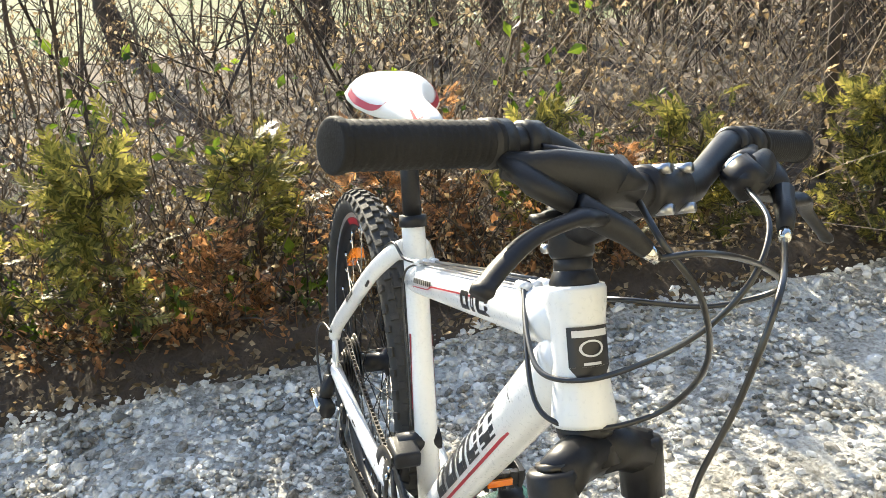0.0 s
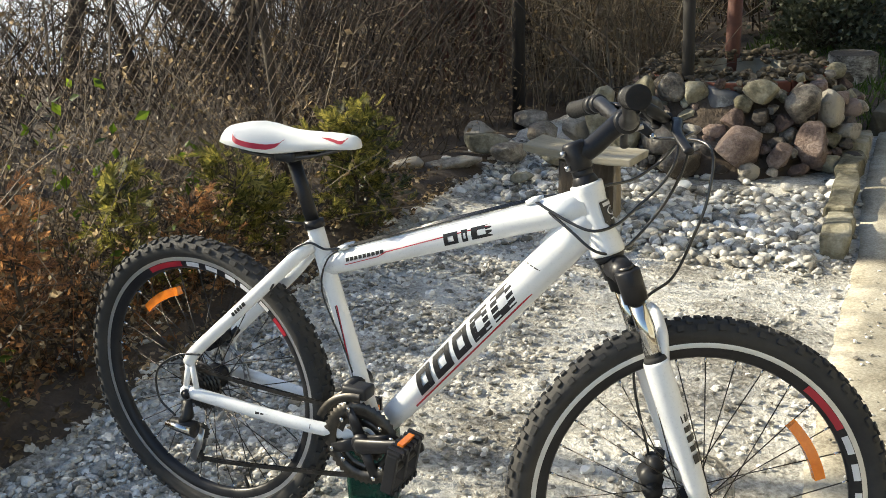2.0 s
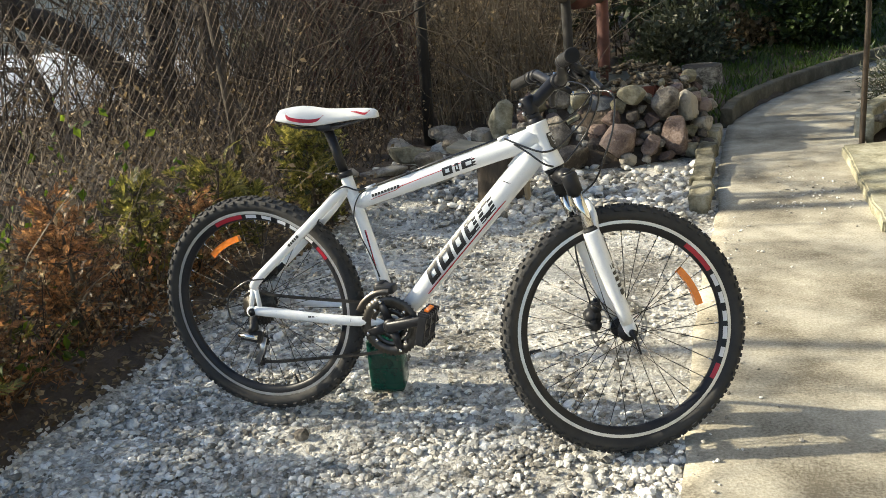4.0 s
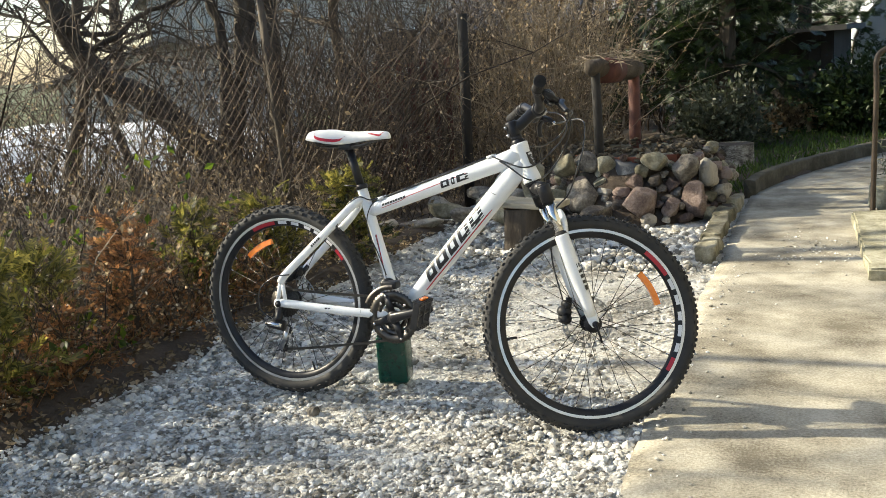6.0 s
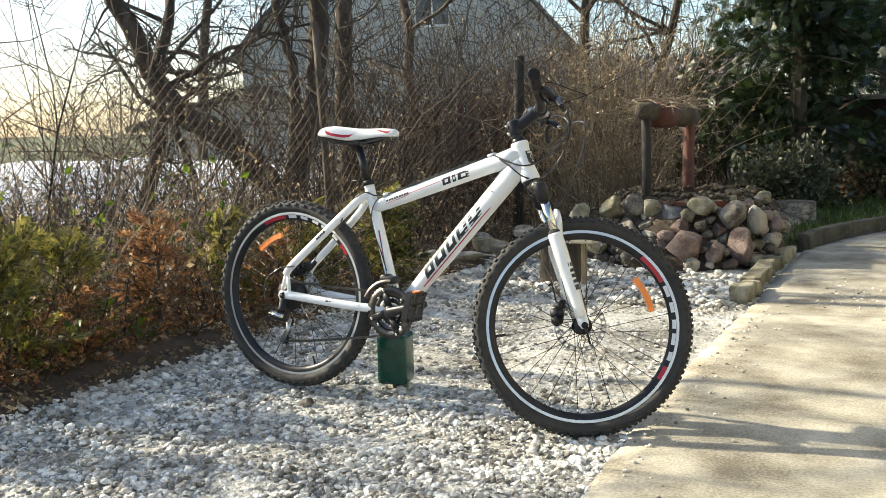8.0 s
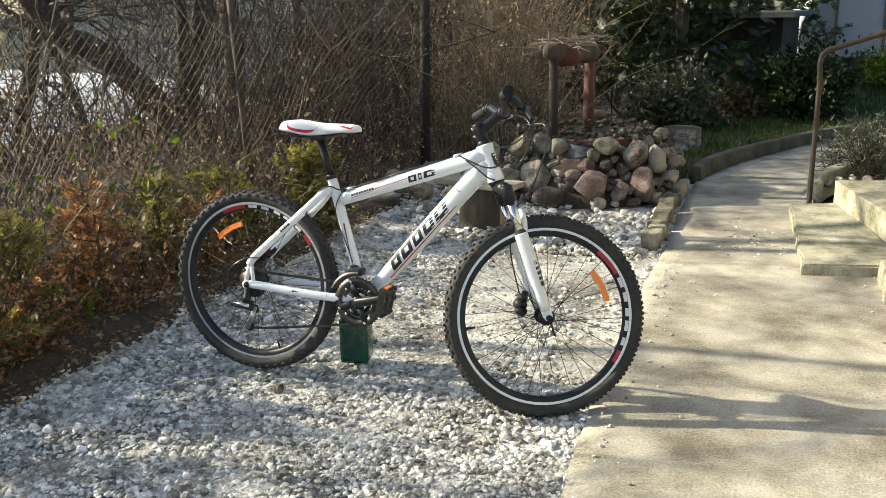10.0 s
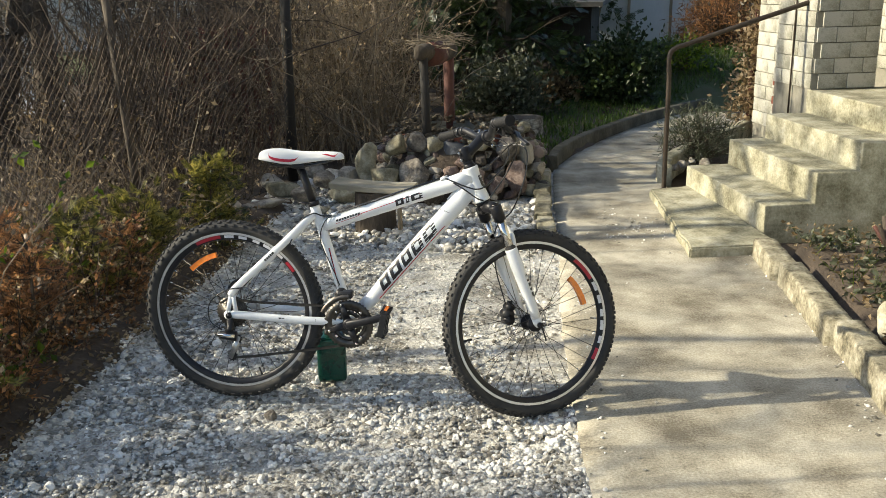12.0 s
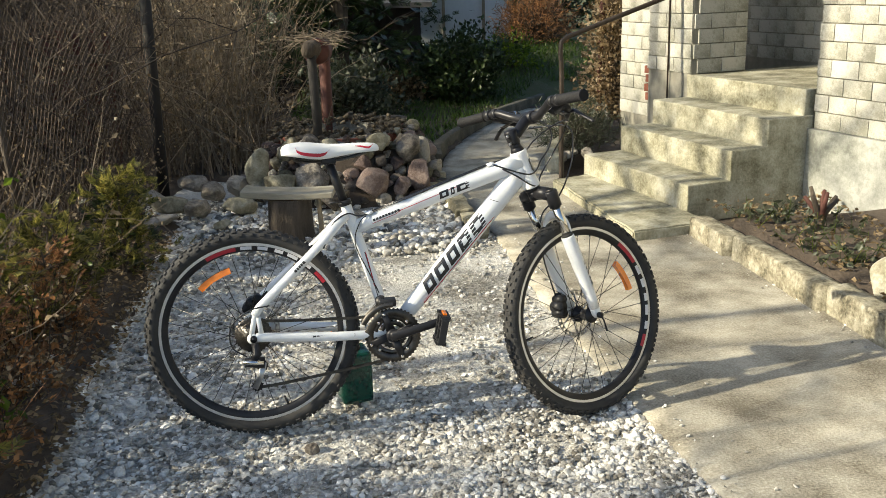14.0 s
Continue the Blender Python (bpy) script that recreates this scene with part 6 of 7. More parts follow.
thuja("hedge_shrub", -0.88, 0.98, 0.03, 0.38, 0.20, LEAF_RUST, "low dried rust-brown hedge shrub in dark soil", 24, 360, size=0.045)
thuja("hedge_shrub", -0.84, -0.22, 0.03, 0.30, 0.16, LEAF_RUST, "low dried rust-brown hedge shrub in dark soil", 25, 300, size=0.045)
thuja("hedge_shrub", -1.00, 0.78, 0.04, 0.44, 0.20, LEAF_OLIVE, "sparse olive hedge shrub in dark soil", 5, 240)
thuja("hedge_shrub", -0.95, 1.30, 0.03, 0.44, 0.24, LEAF_OLIVE, "yellowing olive hedge shrub in dark soil", 6, 280)
thuja("hedge_shrub", -0.74, 1.82, 0.00, 0.56, 0.28, LEAF_OLIVE, "dense olive-green hedge shrub at the end of the row", 7, 620, size=0.065)
thuja("hedge_shrub", -0.80, 1.95, 0.00, 0.42, 0.24, LEAF_DARK, "dark green hedge shrub at the end of the row", 8, 380, size=0.06)


def thicket(name, label, boxes, seed, stems, height, lean, material, leaves=0, leaf_size=0.025, leaf_mat_=None, side=3, rad=(0.0035, 0.001), arch=0.5, z0=0.0):
    """A tangle of dry stems with side twigs and clinging leaves, over a stretch of ground."""
    rng = np.random.default_rng(seed)
    b = Bundle()
    tips = []
    (x0, x1, y0, y1) = boxes
    for k in range(stems):
        x, y = rng.uniform(x0, x1), rng.uniform(y0, y1)
        h = rng.uniform(*height)
        d = (rng.normal() * lean, rng.normal() * lean, 1.0)
        pts = wander((x, y, z0 - 0.03), d, h, 6, rng, arch * 0.45, arch * 0.5 * rng.random())
        b.twig(pts, np.linspace(rad[0] * rng.uniform(0.6, 1.4), rad[1], 7), 3)
        tips.append(pts)
        for j in range(side):
            i = rng.integers(1, 6)
            q = wander(pts[i], rng.normal(size=3) + np.array([0, 0, 0.6]), h * rng.uniform(0.15, 0.4), 4, rng, 0.5)
            b.twig(q, np.linspace(rad[0] * 0.5, rad[1] * 0.7, 5), 3)
            tips.append(np.vstack([q, q[-2:]]))
    ob = thing(name, label, "thicket", kind="stuff")
    tagged(share("stems", b.mesh("stems", material), ob, Matrix()), kind="stuff")
    if leaves:
        T = np.array(tips)
        pick = rng.integers(0, len(T), leaves)
        seg = rng.integers(1, 6, leaves)
        t = rng.random((leaves, 1))
        o = T[pick, seg] * (1 - t) + T[pick, seg + 1] * t + rng.normal(size=(leaves, 3)) * 0.006
        lb = Bundle()
        lb.place(*LEAF, o, rng.normal(size=(leaves, 3)) + np.array([0, 0, -0.3]), leaf_size * rng.uniform(0.5, 1.4, leaves), rng)
        tagged(share("leaf_mass", lb.mesh("leaf_mass", leaf_mat_), ob, Matrix()), kind="stuff")
    return ob


thicket("bramble", "tangled dry brambles and dead leaves behind the hedge", (-1.5, -0.82, -0.9, 1.9), 41, 360, (0.28, 0.56), 0.5, TWIG, 6800, 0.02, LEAF_DRY, 3, arch=0.9, z0=0.05)
thicket("bramble", "dense dead weeds filling the hedge row", (-2.3, -1.4, -1.0, 2.6), 42, 380, (0.35, 0.70), 0.5, PALE_STEM, 3600, 0.022, LEAF_DRY, 3, arch=0.9, z0=0.02)
thicket("dry_stems", "tall pale dry stems rising from the hedge row", (-1.9, -0.95, -1.3, 2.6), 43, 120, (0.5, 1.05), 0.5, PALE_STEM, 1400, 0.03, LEAF_DRY, 2, rad=(0.004, 0.0012), arch=0.8)
thicket("bramble", "yellow-green bramble leaves clinging to the thicket", (-1.7, -1.15, -1.2, 1.2), 44, 60, (0.7, 1.15), 0.4, TWIG, 420, 0.045, LEAF_GREEN, 2, arch=1.0)
thicket("weeds", "bright green weeds at the hedge's foot", (-1.05, -0.78, -1.9, 0.1), 45, 70, (0.08, 0.3), 0.6, LEAF_GREEN, 700, 0.04, LEAF_GREEN, 1, rad=(0.0015, 0.0007), z0=0.06)
thicket("weeds", "rusty dead fern fronds at the hedge's foot", (-0.98, -0.72, -0.7, 0.9), 46, 110, (0.12, 0.40), 0.5, LEAF_RUST, 1800, 0.024, LEAF_RUST, 2, rad=(0.0015, 0.0007), z0=0.05)
thicket("undergrowth", "dead stems and leaves along the chain-link fence", (-2.4, -0.95, 2.4, 4.6), 47, 200, (0.3, 0.85), 0.4, TWIG, 2800, 0.026, LEAF_DRY, 4, arch=0.9)
thicket("dead_vines", "curtain of golden dead vines hanging behind the rock pile", (-1.0, -0.15, 4.5, 5.5), 49, 190, (1.2, 2.2), 0.14, PALE_STEM, 3800, 0.03, LEAF_DRY, 4, rad=(0.005, 0.0015), arch=0.8)
thicket("dead_vines", "tall bank of dead vines along the garden's edge", (-1.6, -0.55, 5.5, 8.0), 50, 210, (1.2, 2.1), 0.18, PALE_STEM, 5200, 0.045, LEAF_DRY, 4, rad=(0.005, 0.0015), arch=0.8)
thicket("dry_stems", "upright pale canes behind the rock pile", (-1.7, -0.1, 4.4, 5.6), 48, 70, (0.5, 1.4), 0.28, PALE_STEM, 900, 0.03, LEAF_DRY, 3, rad=(0.005, 0.0015), arch=0.6)
# the wood beyond the fence
thicket("saplings", "thin bare saplings of the wood beyond the fence", (-5.5, -1.7, 2.8, 8.5), 51, 190, (1.3, 3.6), 0.32, TWIG, 0, side=7, rad=(0.008, 0.0014), arch=1.2)
thicket("saplings", "thin bare saplings of the wood beyond the fence", (-6.5, -1.8, -1.4, 2.8), 52, 60, (2.0, 4.4), 0.16, TWIG, 0, side=6, rad=(0.009, 0.0016), arch=0.6)
thicket("saplings", "bare saplings and brush at the end of the garden", (-5.0, 0.2, 8.0, 12.0), 53, 380, (1.6, 3.6), 0.2, TWIG, 0, side=6, rad=(0.010, 0.0018), arch=0.8)
thicket("saplings", "dense bare brush behind the chain-link fence", (-2.5, -1.4, 2.9, 6.6), 56, 210, (1.2, 2.4), 0.22, TWIG, 900, 0.03, LEAF_DRY, side=9, rad=(0.007, 0.0014), arch=0.9)
thicket("saplings", "waist-high bare brush beyond the hedge", (-6.5, -3.2, 0.3, 4.6), 57, 170, (0.8, 1.7), 0.3, TWIG, 2200, 0.035, LEAF_DRY, side=7, rad=(0.006, 0.0015), arch=0.8)
thicket("undergrowth", "brown brush on the wood's floor", (-6, -1.9, 2.2, 8.0), 54, 480, (0.3, 0.75), 0.45, TWIG, 2200, 0.05, LEAF_DRY, 2, rad=(0.006, 0.002), arch=0.6)
thicket("undergrowth", "brown brush on the wood's floor", (-6, -2.3, -2.4, 2.4), 55, 620, (0.3, 0.8), 0.45, TWIG, 7500, 0.03, LEAF_DRY, 2, rad=(0.005, 0.002), arch=0.6)


def bare_tree(name, label, base, top, r, seed, depth=4, limbs=9, spread=0.9, crook=0.12, first=0.35, twig_len=0.8):
    """A leafless tree: a tapered crooked trunk, limbs, branches and fine twigs."""
    rng = np.random.default_rng(seed)
    ob = thing(name, label, "tree", Matrix.Translation(base), "bare trees")
    top = np.array(top, float)
    L = np.linalg.norm(top)
    trunk = np.array([top * t for t in np.linspace(0, 1, 12)])
    trunk[1:] += np.cumsum(rng.normal(size=(11, 3)) * L * crook / 12, axis=0)
    tb = Bundle()
    tb.twig(trunk, r * (1 - 0.72 * np.linspace(0, 1, 12) ** 0.9) * (1 + 0.35 * np.exp(-np.linspace(0, 1, 12) * 14)), 10)
    share("trunk", tb.mesh("trunk", BARK, True), ob, Matrix())
    br = Bundle()
    level = []
    for k in range(limbs):
        i = rng.integers(int(12 * first), 12)
        a = rng.uniform(0, 2 * np.pi)
        d = np.array([math.cos(a) * spread, math.sin(a) * spread, rng.uniform(0.1, 1.0)])
        rr = r * (1 - 0.72 * (i / 11) ** 0.9) * 0.55
        level.append((trunk[i], d, L * rng.uniform(0.25, 0.5) * twig_len, rr))
    for lev in range(depth - 1):
        nxt = []
        for p, d, ln, rr in level:
            pts = wander(p, d, ln, 6, rng, 0.55)
            br.twig(pts, np.linspace(rr, rr * 0.35, 7), 5 if lev == 0 else 3)
            for j in range(4 if lev < 2 else 5):
                i = rng.integers(2, 7)
                nd = (pts[i] - pts[i - 1]) / np.linalg.norm(pts[i] - pts[i - 1]) + rng.normal(size=3) * 0.65
                nxt.append((pts[i], nd, ln * rng.uniform(0.35, 0.65), max(0.0016, rr * 0.42)))
        level = nxt
    for p, d, ln, rr in level:
        pts = wander(p, d, ln, 4, rng, 0.5)
        br.twig(pts, np.linspace(rr, 0.0012, 5), 3)
    share("crown", br.mesh("crown", BARK), ob, Matrix(), "bare branches and twigs")
    return ob


def stem_tree(name, label, base, stems, seed, twigs=5):
    """A leafless tree whose crooked stems follow given lines: (points, radius at the foot, radius at the tip)."""
    rng = np.random.default_rng(seed)
    ob = thing(name, label, "tree", Matrix.Translation(base), "bare trees")
    br = Bundle()
    for pts, r0, r1 in stems:
        line = np.array([p[:] for p in curve_pts(pts, 5)])
        line[1:] += rng.normal(size=(len(line) - 1, 3)) * 0.012
        tb = Bundle()
        tb.twig(line, np.linspace(r0, r1, len(line)), 9)
        share("trunk", tb.mesh("trunk", BARK, True), ob, Matrix(), "dark rough-barked stem")
        level = []
        for k in range(twigs + int(len(line) * 0.5)):
            i = rng.integers(int(len(line) * 0.35), len(line))
            level.append((line[i], rng.normal(size=3) + np.array([0, 0, 0.25]), rng.uniform(0.6, 1.5), rng.uniform(0.007, 0.016)))
        for lev in range(3):
            nxt = []
            for p, d, ln, rr in level:
                q = wander(p, d, ln, 6, rng, 0.6)
                br.twig(q, np.linspace(rr, max(0.0018, rr * 0.4), 7), 4 if lev == 0 else 3)
                for j in range(4):
                    i = rng.integers(2, 7)
                    nxt.append((q[i], (q[i] - q[i - 1]) / np.linalg.norm(q[i] - q[i - 1]) + rng.normal(size=3) * 0.65, ln * rng.uniform(0.35, 0.6), max(0.0025, rr * 0.45)))
            level = nxt
    share("crown", br.mesh("crown", BARK), ob, Matrix(), "bare branches and twigs")
    return ob


stem_tree("tree", "forked bare fruit tree, one stem leaning far over", (-4.15, 5.2, -0.1), [
    ([(0.0, 0.0, 0.0), (-0.08, -0.06, 0.40), (-0.50, -0.34, 0.95), (-0.82, -0.62, 1.24), (-0.95, -0.78, 1.58), (-1.06, -0.95, 2.05), (-1.25, -1.2, 2.7), (-1.3, -1.3, 3.5)], 0.155, 0.07),
    ([(0.04, 0.03, 0.0), (0.10, 0.08, 0.42), (0.17, 0.16, 0.88), (0.32, 0.26, 1.45), (0.36, 0.28, 2.25), (0.30, 0.3, 3.2), (0.42, 0.3, 4.3)], 0.15, 0.08),
    ([(0.06, 0.04, 0.2), (0.08, 0.07, 0.60), (0.14, 0.12, 1.32), (0.08, 0.06, 1.95), (0.0, 0.0, 2.4), (-0.1, 0.0, 3.6)], 0.075, 0.035),
    ([(-0.93, -0.76, 1.50), (-0.86, -0.64, 1.05), (-0.72, -0.52, 0.45), (-0.68, -0.48, 0.0)], 0.035, 0.05),
    ([(-0.90, -0.7, 1.45), (-0.50, -0.4, 1.75), (-0.15, -0.1, 1.95), (0.3, 0.2, 2.1)], 0.035, 0.012)], 3)
stem_tree("tree", "straight dark bare tree beyond the fence", (-4.55, 7.0, -0.1), [
    ([(0.0, 0.0, 0.0), (0.02, 0.0, 0.8), (0.0, 0.0, 1.8), (0.05, 0.0, 3.0), (0.0, 0.1, 4.8)], 0.145, 0.085)], 4, 8)
bare_tree("tree", "bare tree at the garden's edge", (-2.2, 9.0, 0), (0.15, 0.2, 5.2), 0.09, 7, limbs=10, first=0.35)
bare_tree("tree", "bare fruit tree with a bent limb", (-1.5, 9.6, 0), (0.7, 0.2, 4.6), 0.085, 8, limbs=12, first=0.3, spread=1.2)
bare_tree("tree", "bare tree in the neighbouring plot", (-6.2, 5.2, -0.2), (0.6, 0.5, 5.2), 0.09, 9, limbs=12, first=0.25, spread=1.2)
bare_tree("tree", "bare tree in the neighbouring plot", (-5.2, 2.2, -0.1), (-0.4, -0.6, 4.6), 0.08, 10, limbs=12, first=0.25, spread=1.2)
bare_tree("tree", "bare tree in the neighbouring plot", (-8.5, 8.5, -0.4), (0.5, 0.2, 6.5), 0.11, 11, limbs=12, first=0.25, spread=1.2)
bare_tree("tree", "bare tree in the neighbouring plot", (-4.4, 8.2, 0), (-0.2, 0.3, 6.0), 0.09, 12, limbs=11, first=0.3, spread=1.1)
bare_tree("tree", "bare tree in the neighbouring plot", (-6.8, -0.6, -0.2), (0.3, 0.2, 5.0), 0.09, 13, limbs=9, first=0.35, spread=1.0)
bare_tree("tree", "spreading bare tree in the neighbouring plot", (-6.6, -2.2, -0.2), (0.2, 0.1, 5.4), 0.10, 17, limbs=18, first=0.4, spread=1.3)
bare_tree("tree", "tall bare tree in the neighbouring plot", (-6.4, 1.0, -0.2), (0.2, 0.2, 6.4), 0.10, 15, limbs=16, first=0.45, spread=1.2)
bare_tree("tree", "tall bare tree in the neighbouring plot", (-8.2, 2.6, -0.3), (0.3, -0.3, 7.4), 0.11, 16, limbs=16, first=0.45, spread=1.2)

# chain-link fence
fence = thing("chain_link_fence", "rusty sagging chain-link fence on old posts", "fence")
LINE = [(-1.42, -3.2), (-1.40, -1.2), (-1.36, 0.6), (-1.26, 2.05), (-0.88, 3.95)]
fpts = curve_pts([(x, y, 0) for x, y in LINE], 40)
dist, fx_ = [0.0], fpts
for a, b in zip(fpts, fpts[1:]):
    dist.append(dist[-1] + (b - a).length)
def along(s):
    s = min(max(s, 0), dist[-1] - 1e-6)
    i = max(k for k in range(len(dist) - 1) if dist[k] <= s) if s > 0 else 0
    return fpts[i].lerp(fpts[i + 1], (s - dist[i]) / (dist[i + 1] - dist[i]))
wire = Bundle()
CELL, HT = 0.058, 1.25
cols = int(dist[-1] / CELL)
table = [along(CELL * k) for k in range(cols + 2)]
rowsn = int(HT / (CELL * 1.05))
for k in range(cols):
    for sg in (0, 1):
        pts = []
        for j in range(rowsn + 1):
            q = table[k + (j + sg) % 2]
            pts.append((q.x + 0.03 * math.sin(q.y * 3 + j * 0.2), q.y, 0.08 + j * CELL * 1.05 - 0.05 * math.sin(q.y * 2.1) ** 2))
        wire.twig(pts, [0.0019] * len(pts), 3)
tagged(share("wire_mesh", wire.mesh("wire_mesh", WIRE), fence, Matrix(), "rusty diamond wire mesh"), kind="stuff")
for (x, y), h, tilt, r, mt in (((-1.24, 2.02), 1.55, (-0.12, 0.05), 0.024, BARK), ((-0.87, 3.93), 1.42, (0.02, 0.02), 0.042, BLACK_WOOD), ((-1.4, -1.9), 0.95, (-0.02, 0), 0.02, IRON)):
    bm = bmesh.new()
    sweep(bm, [(x, y, -0.05), (x + tilt[0] * 0.5, y + tilt[1] * 0.5, h * 0.5), (x + tilt[0], y + tilt[1], h)], [r, r * 0.95, r * 0.9], 10)
    part("post", bm, mt, fence, "old weathered fence post")
# reddish palings deeper in the garden
paling = thing("paling_fence", "reddish-brown wooden palings behind the thicket", "fence")
for k in range(9):
    bm = bmesh.new()
    x = -2.3 + 0.11 * k
    box(bm, (x, 5.0 + 0.02 * k, 0.0), (x + 0.055, 5.02 + 0.02 * k, 1.08 + 0.03 * (k % 2)), 0.004)
    part("paling", bm, RUST, paling, smooth=False)
bm = bmesh.new()
box(bm, (-2.35, 5.03, 0.85), (-1.25, 5.16, 0.91))
part("crossbar", bm, BARK, paling, smooth=False)


def leafy_bush(name, label, centre, radii, material, seed, n, size, template=LEAF, twigs=60, flat_base=True):
    """A rounded bush: many stems from the base and leaves out to an uneven skin."""
    rng = np.random.default_rng(seed)
    ob = thing(name, label, "bush", Matrix.Translation(centre))
    wood, fol = Bundle(), Bundle()
    R = np.array(radii)
    org, ahead = [], []
    for k in range(twigs):
        d = rng.normal(size=3)
        d[2] = abs(d[2]) * 1.1 + 0.1
        d /= np.linalg.norm(d)
        reach = R * d * rng.uniform(0.75, 1.15) * np.array([1, 1, 2.0 if flat_base else 1])
        pts = np.array([reach * t for t in np.linspace(0.05, 1, 6)]) + rng.normal(size=(6, 3)) * R.mean() * 0.07
        wood.twig(pts, np.linspace(0.010, 0.002, 6) * R.mean() * 1.6, 3)
        m = n // twigs
        t = rng.uniform(0.35, 1.05, (m, 1)) ** 0.6
        org.append(pts[0] * (1 - t) + pts[-1] * t + rng.normal(size=(m, 3)) * R.mean() * 0.16)
        ahead.append(d + rng.normal(size=(m, 3)) * 0.8)
    org, ahead = np.vstack(org), np.vstack(ahead)
    org[:, 2] = np.abs(org[:, 2])
    fol.place(*template, org, ahead, size * rng.uniform(0.6, 1.4, len(org)), rng)
    share("stem", wood.mesh("stem", BARK), ob, Matrix())
    share("foliage", fol.mesh("foliage", material), ob, Matrix())
    return ob


leafy_bush("shrub", "grey-green evergreen shrub by the lawn", (0.62, 7.0, 0.0), (0.55, 0.45, 0.30), LEAF_GREY, 61, 3600, 0.055)
leafy_bush("shrub", "large dark clipped evergreen bush", (1.95, 7.9, 0.10), (0.55, 0.5, 0.36), LEAF_DARK, 62, 5200, 0.06)
leafy_bush("shrub", "brown winter-bare rounded bush", (3.55, 11.0, 0.45), (0.62, 0.6, 0.42), LEAF_RUST, 63, 5200, 0.075, NEEDLE, 200)
leafy_bush("hedge", "tall dark evergreen hedge at the garden's end", (4.4, 15.0, 0.40), (2.2, 0.7, 1.0), LEAF_DARK, 68, 6500, 0.12)
leafy_bush("shrub", "low grey-green lavender-like bush in the planter", (2.36, 4.62, 0.05), (0.34, 0.36, 0.19), LEAF_GREY, 64, 3000, 0.05, NEEDLE, 120)
leafy_bush("shrub", "small green bush in the back garden", (2.8, 9.2, 0.3), (0.4, 0.4, 0.2), LEAF_GREEN, 65, 1200, 0.05)
leafy_bush("climber", "dry brown climbing plant on the house corner", (3.20, 6.15, 0.05), (0.30, 0.30, 0.85), LEAF_DRY, 66, 4200, 0.05)
leafy_bush("shrub", "low brown leafy bush beside the lawn", (1.2, 7.9, 0.05), (0.5, 0.4, 0.16), LEAF_DRY, 67, 1500, 0.06)


def conifer(name, label, base, h, r, seed, n):
    """A broad dark conifer: trunk, tiers of drooping limbs, sprays of needles."""
    rng = np.random.default_rng(seed)
    ob = thing(name, label, "tree", Matrix.Translation(base))
    wood, fol = Bundle(), Bundle()
    trunk = np.array([(0.05 * math.sin(t * 5), 0, h * t) for t in np.linspace(0, 1, 10)])
    wood.twig(trunk, np.linspace(0.11, 0.02, 10), 9)
    org, ahead = [], []
    limbs = 150
    for k in range(limbs):
        t = rng.uniform(0.10, 0.98)
        a = rng.uniform(0, 2 * np.pi)
        reach = r * (1.05 - 0.75 * t) * rng.uniform(0.6, 1.2)
        pts = wander((0, 0, h * t), (math.cos(a), math.sin(a), rng.uniform(-0.15, 0.5)), reach, 6, rng, 0.3, 0.5)
        wood.twig(pts, np.linspace(0.02, 0.003, 7), 4)
        m = n // limbs
        i = rng.integers(1, 7, m)
        org.append(pts[i] + rng.normal(size=(m, 3)) * 0.11)
        ahead.append(np.array([math.cos(a), math.sin(a), -0.1]) + rng.normal(size=(m, 3)) * 0.7)
    org, ahead = np.vstack(org), np.vstack(ahead)
    fol.place(*SPRAY, org, ahead, 0.17 * rng.uniform(0.6, 1.3, len(org)), rng)
    share("trunk", wood.mesh("trunk", BARK), ob, Matrix())
    share("crown", fol.mesh("crown", LEAF_DARK), ob, Matrix())
    return ob


conifer("conifer", "broad dark green conifer behind the rock pile", (0.55, 8.0, 0.0), 5.0, 1.25, 71, 8500)
conifer("conifer", "dark conifer at the back of the garden", (1.2, 11.5, 0.3), 5.5, 1.3, 72, 4500)

# lawn blades and bed litter
rng = np.random.default_rng(81)
N = 26000
x, y = rng.uniform(0.0, 4.2, N), rng.uniform(4.35, 11.5, N)
edge = np.array([slab_edge(v) for v in y])
well_d = np.hypot(x - WELL.x, y - WELL.y)
bank = np.where(y < 7.9, x < edge - 0.08, (x > 0.2))
keep = bank & (well_d > 0.75) & (x > 0.6 - 0.25 * (y - 4.4)) & ~((y > 7.9) & (x < edge + 1.3) & (x > edge - 0.1) & (y < 8.6))
x, y = x[keep], y[keep]
z = np.array([ground_z(a, b) for a, b in zip(x, y)])
lawn = Bundle()
lawn.place(*NEEDLE, np.stack([x, y, z], 1), rng.normal(size=(len(x), 3)) * 0.45 + np.array([0, 0, 1.0]), rng.uniform(0.04, 0.10, len(x)), rng)
tagged(new("lawn", lawn.mesh("lawn", GRASS)), "short green winter lawn", "grass", kind="stuff")

N = 1900
x, y = rng.uniform(2.43, 3.15, N), rng.uniform(-2.6, 2.2, N)
lit = Bundle()
lit.place(*LEAF, np.stack([x, y, 0.108 + rng.uniform(0, 0.03, N)], 1), rng.normal(size=(N, 3)) * np.array([1, 1, 0.3]), rng.uniform(0.015, 0.045, N), rng)
tagged(new("leaf_litter", lit.mesh("leaf_litter", LEAF_DRY)), "dead leaves scattered over the flower bed", "leaves", kind="stuff")
N = 4600
x, y = rng.uniform(-1.05, -0.58, N), rng.uniform(-2.6, 2.6, N)
lit = Bundle()
lit.place(*LEAF, np.stack([x, y, 0.03 + 0.05 * (x < -0.7) + rng.uniform(0, 0.02, N)], 1), rng.normal(size=(N, 3)) * np.array([1, 1, 0.3]), rng.uniform(0.012, 0.035, N), rng)
